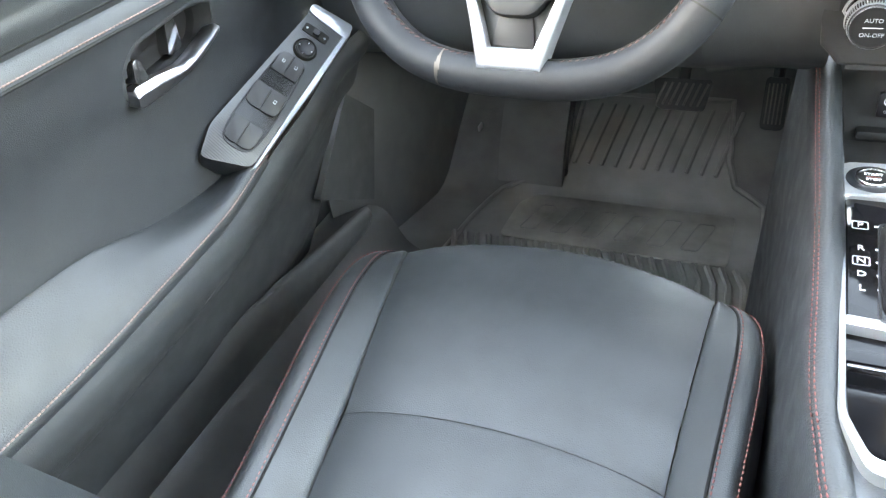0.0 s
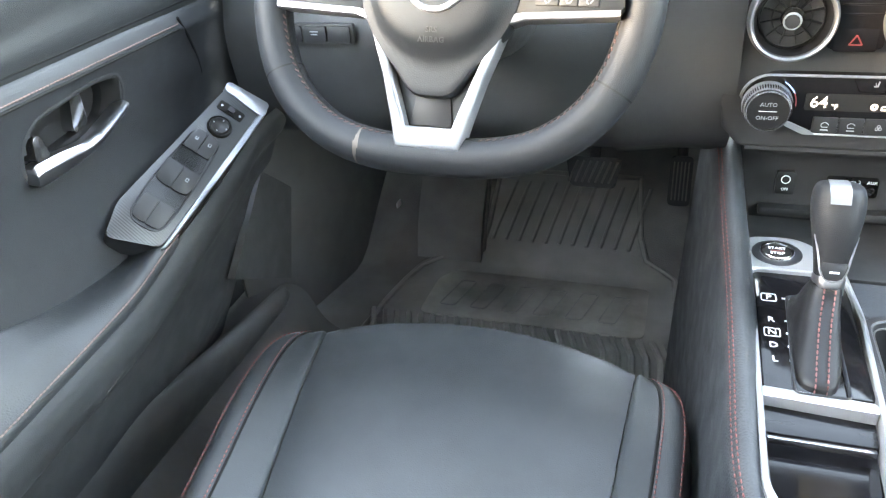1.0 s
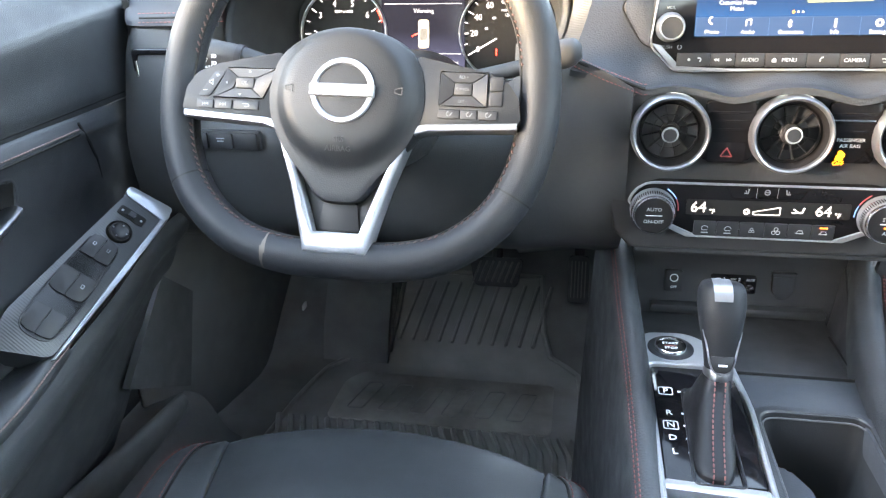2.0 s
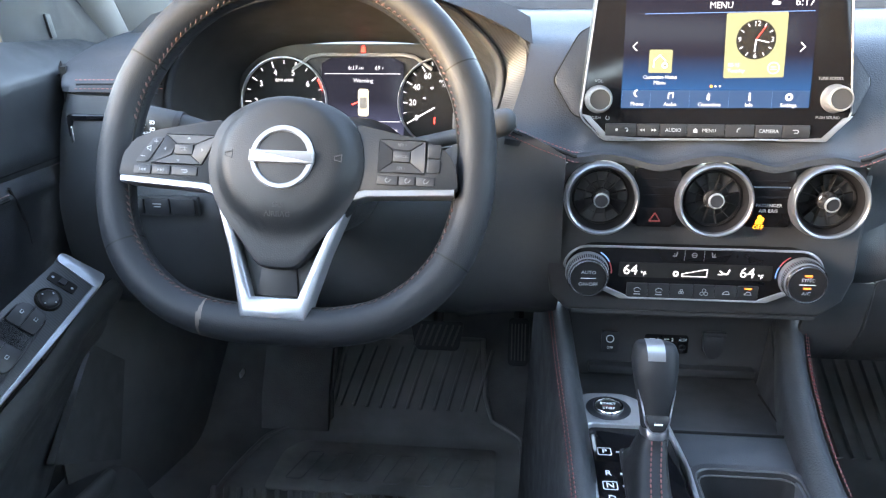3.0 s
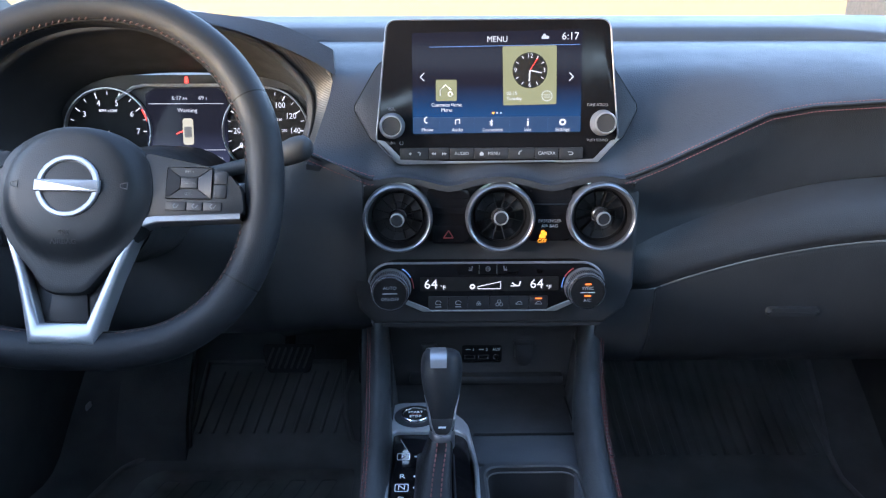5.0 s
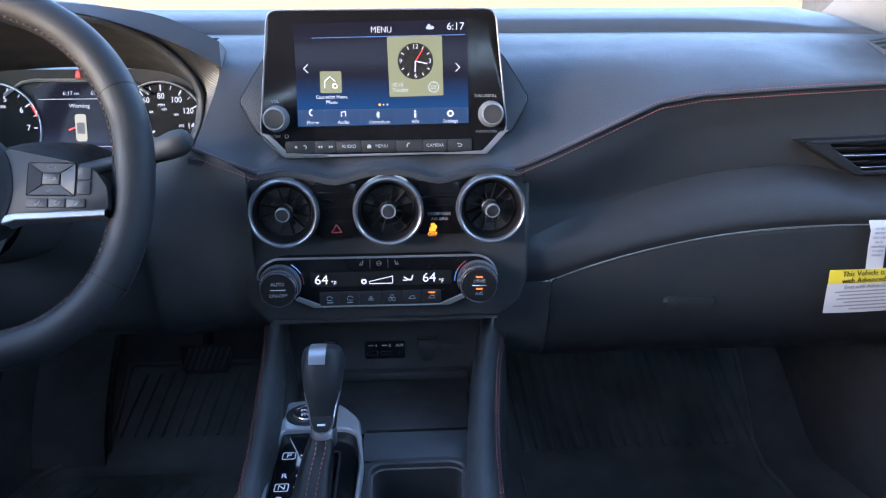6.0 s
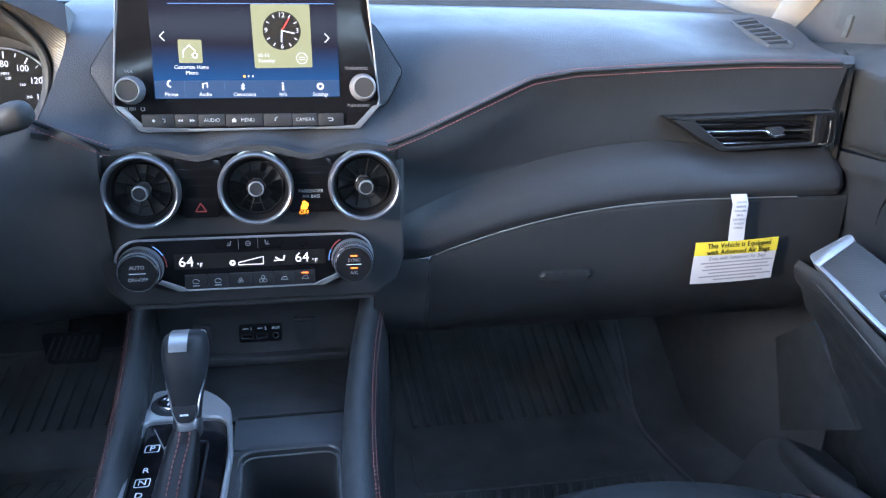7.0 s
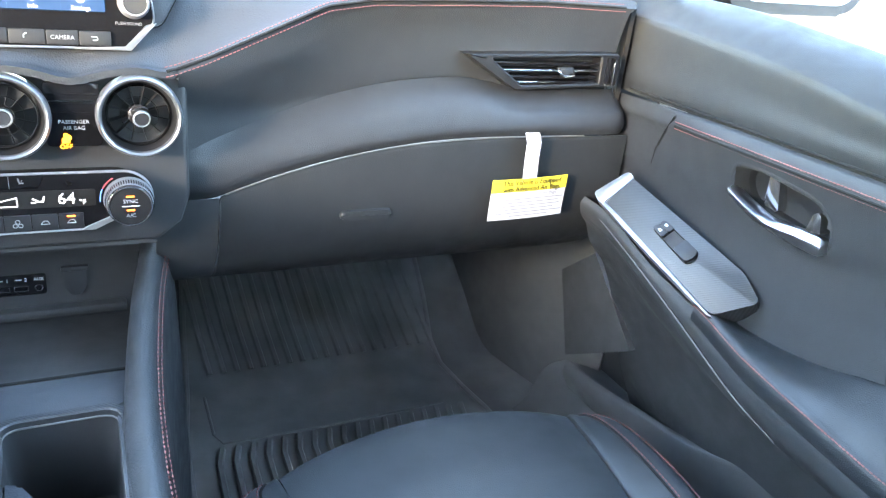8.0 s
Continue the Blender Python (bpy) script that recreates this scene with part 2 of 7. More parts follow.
def prism(poly, z0, z1, bevel=0.0, segs=2, m=None, bm=None, hole=None):
    """A plate of outline poly between heights z0 and z1; with a hole it is a frame."""
    b = bmesh.new()
    if hole is None:
        top = [b.verts.new((x, y, z1)) for x, y in poly]
        low = [b.verts.new((x, y, z0)) for x, y in poly]
        ft = b.faces.new(top)
        b.faces.new(low[::-1])
        for i in range(len(poly)):
            j = (i + 1) % len(poly)
            b.faces.new((top[j], top[i], low[i], low[j]))
        if bevel:
            bmesh.ops.bevel(b, geom=list(ft.edges), offset=bevel, segments=segs, profile=0.5, affect="EDGES")
    else:
        rings = [[b.verts.new((x, y, z)) for x, y in q] for q, z in ((poly, z1 - bevel), (shrink(poly, bevel), z1), (shrink(hole, -bevel), z1), (hole, z1 - bevel), (hole, z0), (poly, z0))]
        for i in range(6):
            p, q = rings[i], rings[(i + 1) % 6]
            for j in range(len(poly)):
                k = (j + 1) % len(poly)
                b.faces.new((p[j], p[k], q[k], q[j]))
    bmesh.ops.recalc_face_normals(b, faces=b.faces[:])
    if m is not None:
        bmesh.ops.transform(b, matrix=m, verts=b.verts[:])
    return merge(bm, b)


def shrink(poly, d):
    """The outline drawn in by d."""
    n, out = len(poly), []
    area = sum(poly[i][0] * poly[(i + 1) % n][1] - poly[(i + 1) % n][0] * poly[i][1] for i in range(n))
    s = 1 if area > 0 else -1
    for i in range(n):
        a, b = Vector(poly[i - 1]), Vector(poly[(i + 1) % n])
        t = (b - a).normalized()
        out.append((poly[i][0] - t.y * d * s, poly[i][1] + t.x * d * s))
    return out


def circle(cx, cy, r, n=32, ry=None):
    return [(cx + r * math.cos(2 * math.pi * i / n), cy + (ry or r) * math.sin(2 * math.pi * i / n)) for i in range(n)]


def rect(cx, cy, w, h):
    return [(cx - w / 2, cy - h / 2), (cx + w / 2, cy - h / 2), (cx + w / 2, cy + h / 2), (cx - w / 2, cy + h / 2)]


def lathe(profile, n=32, m=None, bm=None):
    """A turned form: profile of (radius, height)."""
    rows = [[(r * math.cos(2 * math.pi * i / n), r * math.sin(2 * math.pi * i / n), z) for i in range(n)] for r, z in profile]
    b = grid(rows, closed=True)
    bmesh.ops.remove_doubles(b, verts=b.verts[:], dist=1e-6)
    if m is not None:
        bmesh.ops.transform(b, matrix=m, verts=b.verts[:])
    return merge(bm, b)


def tube(pts, r, n=8, closed=False, bm=None, squash=1.0, up=None):
    """A bar along pts; r is one radius or one for each point."""
    b = bmesh.new()
    p = [Vector(a) for a in pts]
    rs = r if isinstance(r, (list, tuple)) else [r] * len(p)
    rows, side = [], None
    for i, a in enumerate(p):
        t = (p[(i + 1) % len(p)] - p[i - 1]) if closed or 0 < i < len(p) - 1 else (p[1] - p[0] if i == 0 else p[-1] - p[-2])
        t.normalize()
        ref = Vector(up) if up else (side if side is not None else (Vector((0, 0, 1)) if abs(t.z) < 0.9 else Vector((1, 0, 0))))
        side = (ref - t * ref.dot(t)).normalized()
        o = t.cross(side)
        rows.append([a + side * (rs[i] * squash * math.sin(2 * math.pi * j / n)) + o * (rs[i] * math.cos(2 * math.pi * j / n)) for j in range(n)])
    grid(rows, b, closed=True, wrap=closed)
    if not closed:
        b.verts.ensure_lookup_table()
        b.faces.new([b.verts[j] for j in range(n)][::-1])
        b.faces.new([b.verts[len(b.verts) - n + j] for j in range(n)])
    return merge(bm, b)


def walk_along(pts, step):
    """Points and directions every step metres along a line."""
    p = [Vector(a) for a in pts]
    out, left = [], 0.0
    for a, b in zip(p, p[1:]):
        d = (b - a).length
        if d < 1e-9:
            continue
        t = (b - a) / d
        s = left
        while s < d:
            out.append((a + t * s, t))
            s += step
        left = s - d
    return out


def stitches(pts, step=0.0050, length=0.0035, r=0.00055, bm=None):
    """A row of thread stitches standing proud of the seam."""
    vs, fs = [], []
    for c, t in walk_along(pts, step):
        s = t.cross(Vector((0, 0, 1)))
        s = s.normalized() if s.length > 0.1 else Vector((1, 0, 0))
        u = s.cross(t)
        k = len(vs)
        for e, q in ((-0.5, 0.45), (-0.25, 1), (0.25, 1), (0.5, 0.45)):
            for a, b in ((1, 0), (0, 1), (-1, 0), (0, -1)):
                vs.append(c + t * length * e + (s * a + u * b) * r * q)
        for i in range(3):
            for j in range(4):
                fs.append((k + 4 * i + j, k + 4 * i + (j + 1) % 4, k + 4 * i + 4 + (j + 1) % 4, k + 4 * i + 4 + j))
    b = bmesh.new()
    vv = [b.verts.new(v) for v in vs]
    for f in fs:
        b.faces.new([vv[i] for i in f])
    return merge(bm, b)


def face_axes(o, tilt=0.0, turn=0.0):
    """Axes of a panel that faces the rear of the car: x right, y up along it, z out of it. tilt: leans its top forward."""
    a = radians(tilt)
    m = Matrix(((1, 0, 0), (0, math.sin(a), -math.cos(a)), (0, math.cos(a), math.sin(a)))).to_4x4()
    return Matrix.Translation(o) @ Matrix.Rotation(radians(turn), 4, "Z") @ m


def lettering(text, size, x, y, z, mat, parent, align="CENTER", m=None, name="lettering", thick=0.0002, wide=1.0):
    """Letters of the built-in font, lying on a panel at height z over it."""
    cu = bpy.data.curves.new(name, "FONT")
    cu.body, cu.size, cu.align_x, cu.align_y, cu.extrude, cu.resolution_u = text, size, align, "CENTER", thick, 2
    tmp = bpy.data.objects.new("tmp", cu)
    me = bpy.data.meshes.new_from_object(tmp)
    bpy.data.objects.remove(tmp)
    me.transform(Matrix.Translation((x, y, z)) @ Matrix.Diagonal((wide, 1, 1, 1)))
    if m is not None:
        me.transform(m)
    me.materials.clear()
    me.materials.append(mat)
    ob = new(name, me)
    ob.parent = parent
    if m is not None and parent.name in BASE:
        ob.matrix_parent_inverse = BASE[parent.name].inverted()
    return ob


def stroke(parent, pts, r, mat, name="mark", z=0.0):
    """A thin printed line on a panel."""
    b = bmesh.new()
    for (x0, y0), (x1, y1) in zip(pts, pts[1:]):
        d = Vector((x1 - x0, y1 - y0))
        if d.length < 1e-7:
            continue
        q = Vector((-d.y, d.x)).normalized() * r
        e = d.normalized() * r * 0.6
        prism([(x0 - q.x - e.x, y0 - q.y - e.y), (x1 - q.x + e.x, y1 - q.y + e.y), (x1 + q.x + e.x, y1 + q.y + e.y), (x0 + q.x - e.x, y0 + q.y - e.y)], z, z + 0.0004, bm=b)
    return part(name, b, mat, parent, local=True)


def arc(cx, cy, r, a0, a1, n=24):
    return [(cx + r * math.cos(radians(a0 + (a1 - a0) * i / n)), cy + r * math.sin(radians(a0 + (a1 - a0) * i / n))) for i in range(n + 1)]


# ---- ground and car shell ----
g = bmesh.new()
bmesh.ops.create_grid(g, x_segments=40, y_segments=40, size=60)
for v in g.verts:
    v.co.z = -0.35 + 0.01 * noise.noise(v.co * 0.3)
solo("ground", g, ASPHALT, "pale grey asphalt lot under the car", "ground", kind="structure")

# Walls added beyond the lot; the brown one is darkened for shade.
TAN = material("sunlit_stucco", (0.26, 0.175, 0.095), 0.9, vary=0.04)
BROWN = material("shaded_wall_brown", (0.075, 0.066, 0.055), 0.9, grain=0.6, scale=10, vary=0.2)
for name, c, d, mat in (("backdrop", (0, 32, 2.1), (60, 0.4, 4.9), TAN), ("backdrop", (14, 4, 1.6), (0.4, 44, 3.9), BROWN)):
    solo(name, box(c, d, 0.02), mat, "low wall added beyond the lot to fill the outside view", "wall", kind="structure")


def floor_z(y):
    return 0.03 if y < 1.16 else 0.03 + (y - 1.16) * 0.75


b = loft([[(x, y, floor_z(y) + (0.0 if abs(x) < 0.7 else 0.012)) for y in (-0.9, -0.3, 0.3, 0.8, 1.05, 1.16, 1.25, 1.4, 1.55, 1.7)] for x in (-0.80, -0.72, -0.4, 0, 0.4, 0.72, 0.80)], 3, 3)
solo("floor", b, CARPET, "black carpeted car floor rising to the firewall", "floor", kind="structure")
b = box((0, 1.72, 0.40), (1.7, 0.05, 0.68))
solo("wall_front", b, LOWTRIM, "black firewall ahead of the footwells", "wall", kind="structure")
for sx in (-1, 1):
    b = loft([[(sx * 0.80, y, -0.15), (sx * 0.90, y, 0.0), (sx * 0.93, y, 0.3), (sx * 0.92, y, 0.55), (sx * 0.84, y, 0.725)] for y in (-0.95, -0.3, 0.4, 1.0, 1.75)], 2, 3, 0.02)
    solo("wall_left" if sx < 0 else "wall_right", b, PAINT, "white painted outer body side", "wall", kind="structure")
    # Solid block added out of view, shutting off the rear side window's light.
    b = box((sx * 0.74, -0.60, 0.95), (0.14, 0.74, 0.52), 0.03)
    solo("pillar", b, CLOTH, "unseen block added to shut out rear side light", "pillar", kind="structure")
# Unseen panel, raised to keep down light and reflections from behind.
b = loft([[(x, -0.9, z) for z in (0.0, 0.4, 0.75, 1.07)] for x in (-0.85, 0, 0.85)], 2, 2, 0.04)
solo("wall_rear", b, HARD, "unseen dark panel added to shut out light from behind", "wall", kind="structure")
roof = [[(x, y, 1.22 - 0.10 * abs(x) ** 2 - 0.05 * ((y + 0.2) ** 2)) for y in (0.62, 0.4, 0.1, -0.3, -0.7, -0.95)] for x in (-0.62, -0.35, 0, 0.35, 0.62)]
rb_ = loft(roof, 6, 6)
rb_.normal_update()
bmesh.ops.solidify(rb_, geom=rb_.faces[:], thickness=0.03)
solo("ceiling", rb_, HEADLINER, "pale grey cloth headliner", "ceiling", kind="structure")
for sx in (-1, 1):
    sill = [[(sx * u, y, z + 0.0) for u, z in ((0.70, 0.035), (0.735, 0.06), (0.765, 0.115), (0.80, 0.125), (0.86, 0.12), (0.90, 0.05))] for y in (-0.9, -0.3, 0.3, 0.7, 0.95)]
    solo("sill", loft(sill, 2, 4), LOWTRIM, "black plastic door sill trim", "sill", kind="structure")
    kick = [[(sx * u, y, z) for z in (0.02, 0.15, 0.35, 0.60, 0.74)] for y, u in ((0.90, 0.845), (0.97, 0.80), (1.1, 0.77), (1.3, 0.76), (1.72, 0.76))]
    solo("kick_panel", loft(kick, 4, 3, 0.01), LOWTRIM, "black plastic kick panel beside the footwell", "trim", kind="structure")
    pillar = [Vector((sx * 0.80, 1.08, 0.74)), Vector((sx * 0.76, 0.93, 0.88)), Vector((sx * 0.69, 0.75, 1.05)), Vector((sx * 0.61, 0.58, 1.20))]
    pb = tube(spline(pillar, 6), [0.058 - 0.001 * i for i in range(19)], 14, squash=0.62)
    ap = solo("pillar", pb, CLOTH, "pale grey plastic windshield pillar trim", "pillar", kind="structure")
    inn = [Vector((sx * u, y, z)) for u, y, z in ((0.768, 1.085, 0.745), (0.764, 0.985, 0.825), (0.742, 0.87, 0.922), (0.665, 0.69, 1.09))]
    out = [Vector((sx * u, y, z)) for u, y, z in ((0.662, 1.185, 0.800), (0.690, 1.115, 0.868), (0.685, 0.985, 0.958), (0.625, 0.770, 1.12))]
    bl = loft([[tuple(a), tuple(a.lerp(c, 0.35) + Vector((-sx * 0.012, 0, 0))), tuple(a.lerp(c, 0.7) + Vector((-sx * 0.010, 0, 0))), tuple(c)] for a, c in zip(inn, out)], 5, 4, 0.006)
    part("pillar_trim", bl, CLOTH, ap, "pale grey moulded pillar cover")
    gb = bmesh.new()
    gc = Vector((sx * 0.7280, 1.098, 0.8125))
    gu, gv = (out[0] - inn[0]).normalized(), (inn[1] - inn[0]).normalized()
    for j in range(10):
        h = -0.022 + 0.044 * j / 9
        w = 0.017 * math.sqrt(max(0.02, 1 - (h / 0.025) ** 2))
        c = gc + gv * h
        tube([c - gu * w, c + gu * w], 0.0012, 5, bm=gb)
    part("speaker_grille", gb, GREYINK, ap, "slotted tweeter grille")
    pb = tube([(sx * 0.80, -0.18, 0.0), (sx * 0.78, -0.2, 0.75), (sx * 0.62, -0.28, 1.2)], 0.05, 10)
    solo("pillar", pb, CLOTH, "pale grey door pillar trim behind the front seats", "pillar", kind="structure")
ws = [[(x, 1.30 - 0.10 * abs(x) ** 2, 0.76), (x * 0.93, 0.98 - 0.08 * x * x, 0.99), (x * 0.82, 0.62 - 0.02 * x * x, 1.21)] for x in (-0.76, -0.4, 0, 0.4, 0.76)]
w = solo("window_1", loft(ws, 4, 4), GLASS, "clear windshield glass", "window", kind="structure")
w.visible_shadow = False

# ---- dashboard ----
dash = thing("dashboard", "black soft-touch dashboard with red double stitching", "dashboard", (0, 0.95, 0.03))


def seam_line(x):
    """Height and depth of the stitched seam across the car."""
    xs = [0, 0.025, 0.053, 0.081, 0.107, 0.134, 0.17, 0.216, 0.29, 0.34, 0.437, 0.553, 0.72]
    ys = [0.747, 0.747, 0.748, 0.750, 0.752, 0.757, 0.766, 0.777, 0.790, 0.796, 0.800, 0.801, 0.797]
    zs = [0.6670, 0.6640, 0.6570, 0.6630, 0.6660, 0.6615, 0.673, 0.6915, 0.7225, 0.7300, 0.735, 0.740, 0.741]
    a = abs(x)
    return float(np.interp(a, xs, ys)), float(np.interp(a, xs, zs))


def pad_section(x):
    y, z = seam_line(x)
    k = max(0.0, 1 - abs(x) / 0.32)
    k = k * k * (3 - 2 * k)
    f = min(1.0, max(0.0, (x - 0.44) / 0.17))
    f = f * f * (3 - 2 * f)
    d = 0.010 * (max(0.0, abs(x) - 0.66) / 0.06) ** 2
    pts = [(x, 1.28, 0.770 - d), (x, 1.20, 0.782 - d), (x, 1.10, 0.790 - d), (x, 1.02, 0.791 - d - 0.001 * f), (x, 0.955, 0.788 - d - 0.006 * f), (x, 0.90, 0.778 - 0.8 * d - 0.006 * k - 0.018 * f), (x, 0.85 - 0.01 * k, 0.762 - 0.3 * d - 0.018 * k - 0.013 * f), (x, y + 0.014 + 0.018 * k, z + 0.010 - 0.002 * k - 0.003 * f), (x, y, z)]
    return pts


def rolled(pts, d):
    """The section's front drawn back by d, to round off the dash's end."""
    y0 = pts[-1][1]
    return [(x, max(y, y0 + d + 0.25 * (y - y0)), z) for x, y, z in pts]


def slanted(pts):
    """The pad's edge that follows the hood's outline."""
    return [(float(np.interp(z, [0.66, 0.70, 0.73, 0.765], [-0.207, -0.196, -0.187, -0.178])) - (0.026 if y > 0.87 else 0.0), y, z) for _, y, z in pts]


b = loft([slanted(pad_section(-0.18))] + [pad_section(x) for x in (-0.165, -0.15, -0.134, -0.107, -0.081, -0.053, -0.025, 0, 0.025, 0.053, 0.081, 0.107, 0.134, 0.15, 0.17, 0.216, 0.29, 0.34, 0.437, 0.553, 0.64, 0.675)] + [rolled(pad_section(x), d) for x, d in ((0.684, 0.004), (0.692, 0.014), (0.697, 0.03), (0.700, 0.06))], 3, 4, 0.006)
pad = part("upper_pad", b, PAD, dash, "soft grained upper pad")
b = loft([[(x, 1.28, 0.770), (x, 1.20, 0.782), (x, 1.10, 0.790), (x, 1.02, 0.791), (x, 0.98, 0.789)] for x in (-0.60, -0.5, -0.4, -0.3, -0.195)], 3, 4, 0.006)
part("upper_pad", b, PAD, dash)
part("upper_pad", loft([[(x, max(y, 0.80 + d + 0.25 * (y - 0.80)), z) for y, z in ((1.28, 0.755), (1.15, 0.770), (1.0, 0.768), (0.90, 0.757), (0.83, 0.742), (0.805, 0.725), (0.80, 0.715))] for x, d in ((-0.692, 0.05), (-0.689, 0.022), (-0.683, 0.006), (-0.672, 0.0))], 3, 4), PAD, dash)
b = loft([[(x, 1.28, 0.755), (x, 1.15, 0.770), (x, 1.0, 0.768), (x, 0.90, 0.757), (x, 0.83, 0.742), (x, 0.805, 0.725), (x, 0.80, 0.715)] for x in (-0.672, -0.64, -0.60, -0.575)], 3, 4, 0.006)
part("upper_pad", b, PAD, dash)
# raised strip at the foot of the windshield
def strip_section(x):
    k = (max(0.0, abs(x) - 0.40) / 0.32) ** 2
    y, z = 1.045 - 0.09 * k, -0.034 * k - 0.07 * max(0.0, (abs(x) - 0.69) / 0.05)
    f = min(1, max(0, (x - 0.60) / 0.12)) if x > 0 else min(1, max(0, (-x - 0.44) / 0.18))
    top = 0.816 - 0.052 * f * f - 0.06 * max(0.0, (abs(x) - 0.69) / 0.05)
    return [(x, y - 0.002, 0.782 + z), (x, y, 0.792 + z), (x, y + 0.004, 0.802 + z), (x, y + 0.012, 0.8065 + z), (x, 0.5 * y + 0.57, (0.809 + z + top) / 2), (x, 1.15, top), (x, 1.21, top + 0.002), (x, 1.30, 0.790 - 0.03 * f)]


b = loft([strip_section(x) for x in (-0.74, -0.66, -0.58, -0.5, -0.42, -0.3, -0.15, 0, 0.15, 0.3, 0.42, 0.5, 0.58, 0.66, 0.74)], 3, 3, 0.004)
part("defroster_strip", b, PAD, dash)


def seam_points(x0, x1, n, dy=0.0, dz=0.0):
    out = []
    for i in range(n + 1):
        x = x0 + (x1 - x0) * i / n
        y, z = seam_line(x)
        out.append((x, y + dy, z + dz))
    return out


for x0, x1 in ((0.132, 0.665), (-0.132, -0.205)):
    part("stitching", stitches(seam_points(x0, x1, 60, 0.0024, 0.0042), 0.0042, 0.0031), THREAD, dash, "red stitching")
    part("stitching", stitches(seam_points(x0, x1, 60, -0.0035 if x0 > 0 else -0.0065, -0.0035), 0.0042, 0.0031), THREAD, dash, "red stitching")
for x0, x1 in ((0.132, 0.665), (-0.132, -0.205)):
    part("piping", tube(seam_points(x0, x1, 60, -0.0010, 0.0010), 0.0015, 6), INK, dash, "dark seam groove")
part("piping", tube([(-0.66, 0.7965, 0.7235), (-0.565, 0.7965, 0.7245)], 0.0012, 6), INK, dash)
part("stitching", stitches([(-0.66, 0.798, 0.728), (-0.565, 0.798, 0.729)]), THREAD, dash, "red stitching")
part("stitching", stitches([(-0.66, 0.795, 0.719), (-0.565, 0.795, 0.720)]), THREAD, dash, "red stitching")

def glove_seam(x):
    """Height of the line between the band and the glove box lid."""
    return 0.5875 - 0.0580 * max(0, (0.52 - x) / 0.34) ** 2.25


# lower band: recess and lip ahead of the passenger, plain sides by the centre
def band(x, r):
    """r: 0 plain, 1 fully hollowed under the seam."""
    y, z = seam_line(x)
    top = float(np.interp(x, [0.14, 0.232, 0.30, 0.361, 0.42, 0.46, 0.50, 0.535, 0.70], [0.570, 0.5975, 0.6185, 0.6325, 0.640, 0.6415, 0.637, 0.630, 0.630]))
    seam = max(0.5275, glove_seam(x))
    c = top + 0.0085
    plain = [(y, z), (y - 0.004, z - 0.006), (0.764, z - 0.022), (0.7645, (z + c) / 2), (0.766, c)] + [(v, c + (seam - c) * k) for v, k in ((0.767, 0.15), (0.769, 0.35), (0.773, 0.55), (0.779, 0.78), (0.787, 1.0))]
    deep = [(y, z), (y + 0.004, z - 0.010), (y + 0.013, (z + top) / 2 + 0.012), (0.8185, top + 0.015), (0.8205, top + 0.0085), (0.8125, top + 0.0025), (0.7990, top - 0.0085), (0.7880, (top + seam) / 2 + 0.004), (0.7820, seam + 0.011), (0.7865, seam)]
    return [(x, p[0] * (1 - r) + q[0] * r, p[1] * (1 - r) + q[1] * r) for p, q in zip(plain, deep)]


bands = [band(x, r) for x, r in ((0.142, 0.10), (0.16, 0.28), (0.18, 0.46), (0.21, 0.66), (0.25, 0.84), (0.30, 0.96), (0.36, 1), (0.41, 1), (0.46, 1), (0.50, 1), (0.54, 1), (0.60, 1), (0.64, 1), (0.675, 1))] + [[(x, y + d, z) for _, y, z in band(x, 1)] for x, d in ((0.686, 0.003), (0.694, 0.010), (0.700, 0.022), (0.705, 0.05))]
part("upper_band", loft([q[:5] for q in bands[:14]], 4, 5), VINYL, dash, "hollowed vinyl band under the stitched seam")
part("lower_band", loft([q[4:] for q in bands], 4, 5), VINYL, dash, "grained vinyl band over the glove box")


gd = [[(x, 0.790, glove_seam(x) - 0.003), (x, 0.789, glove_seam(x) - 0.015), (x, 0.792, 0.50), (x, 0.806, 0.455), (x, 0.840, 0.415), (x, 0.90, 0.39), (x, 1.05, 0.375)] for x in (0.184, 0.22, 0.26, 0.3, 0.35, 0.4, 0.5, 0.6, 0.68, 0.701)]
glove = part("glove_box_door", loft(gd, 4, 4, 0.006), GLOVE, dash, "matt black glove box lid")
# The light caught along the lid's edge, put in as a pale strip.
b = tube([(x, 0.7862, glove_seam(x) - 0.001) for x in [0.188 + 0.49 * i / 40 for i in range(37)]], 0.0009, 6)
part("edge_strip", b, EDGEGREY, glove, "thin pale strip standing in for light along the lid")
b = tube(spline([(0.190, 0.7868, 0.5320), (0.1845, 0.7875, 0.5285), (0.1825, 0.789, 0.521), (0.1825, 0.790, 0.50), (0.1835, 0.797, 0.47)], 4), 0.0012, 6)
part("edge_strip", b, DARK, glove)
hm = face_axes((0.345, 0.7865, 0.498), -4)
b = prism(rounded(rect(0, 0, 0.062, 0.011), 0.0055, 6), -0.006, 0.0002, 0.0045, 4, m=hm)
part("latch", b, GLOVE, glove, "flush finger latch")

# closing panels under the dash
b = loft([[(x, 0.787, 0.5275), (x, 0.788, 0.515), (x, 0.792, 0.495), (x, 0.806, 0.455), (x, 0.840, 0.415), (x, 0.90, 0.39), (x, 1.05, 0.375)] for x in (0.120, 0.142, 0.16, 0.1815)], 2, 4, 0.006)
part("side_panel", b, HARD, dash)
lk = []
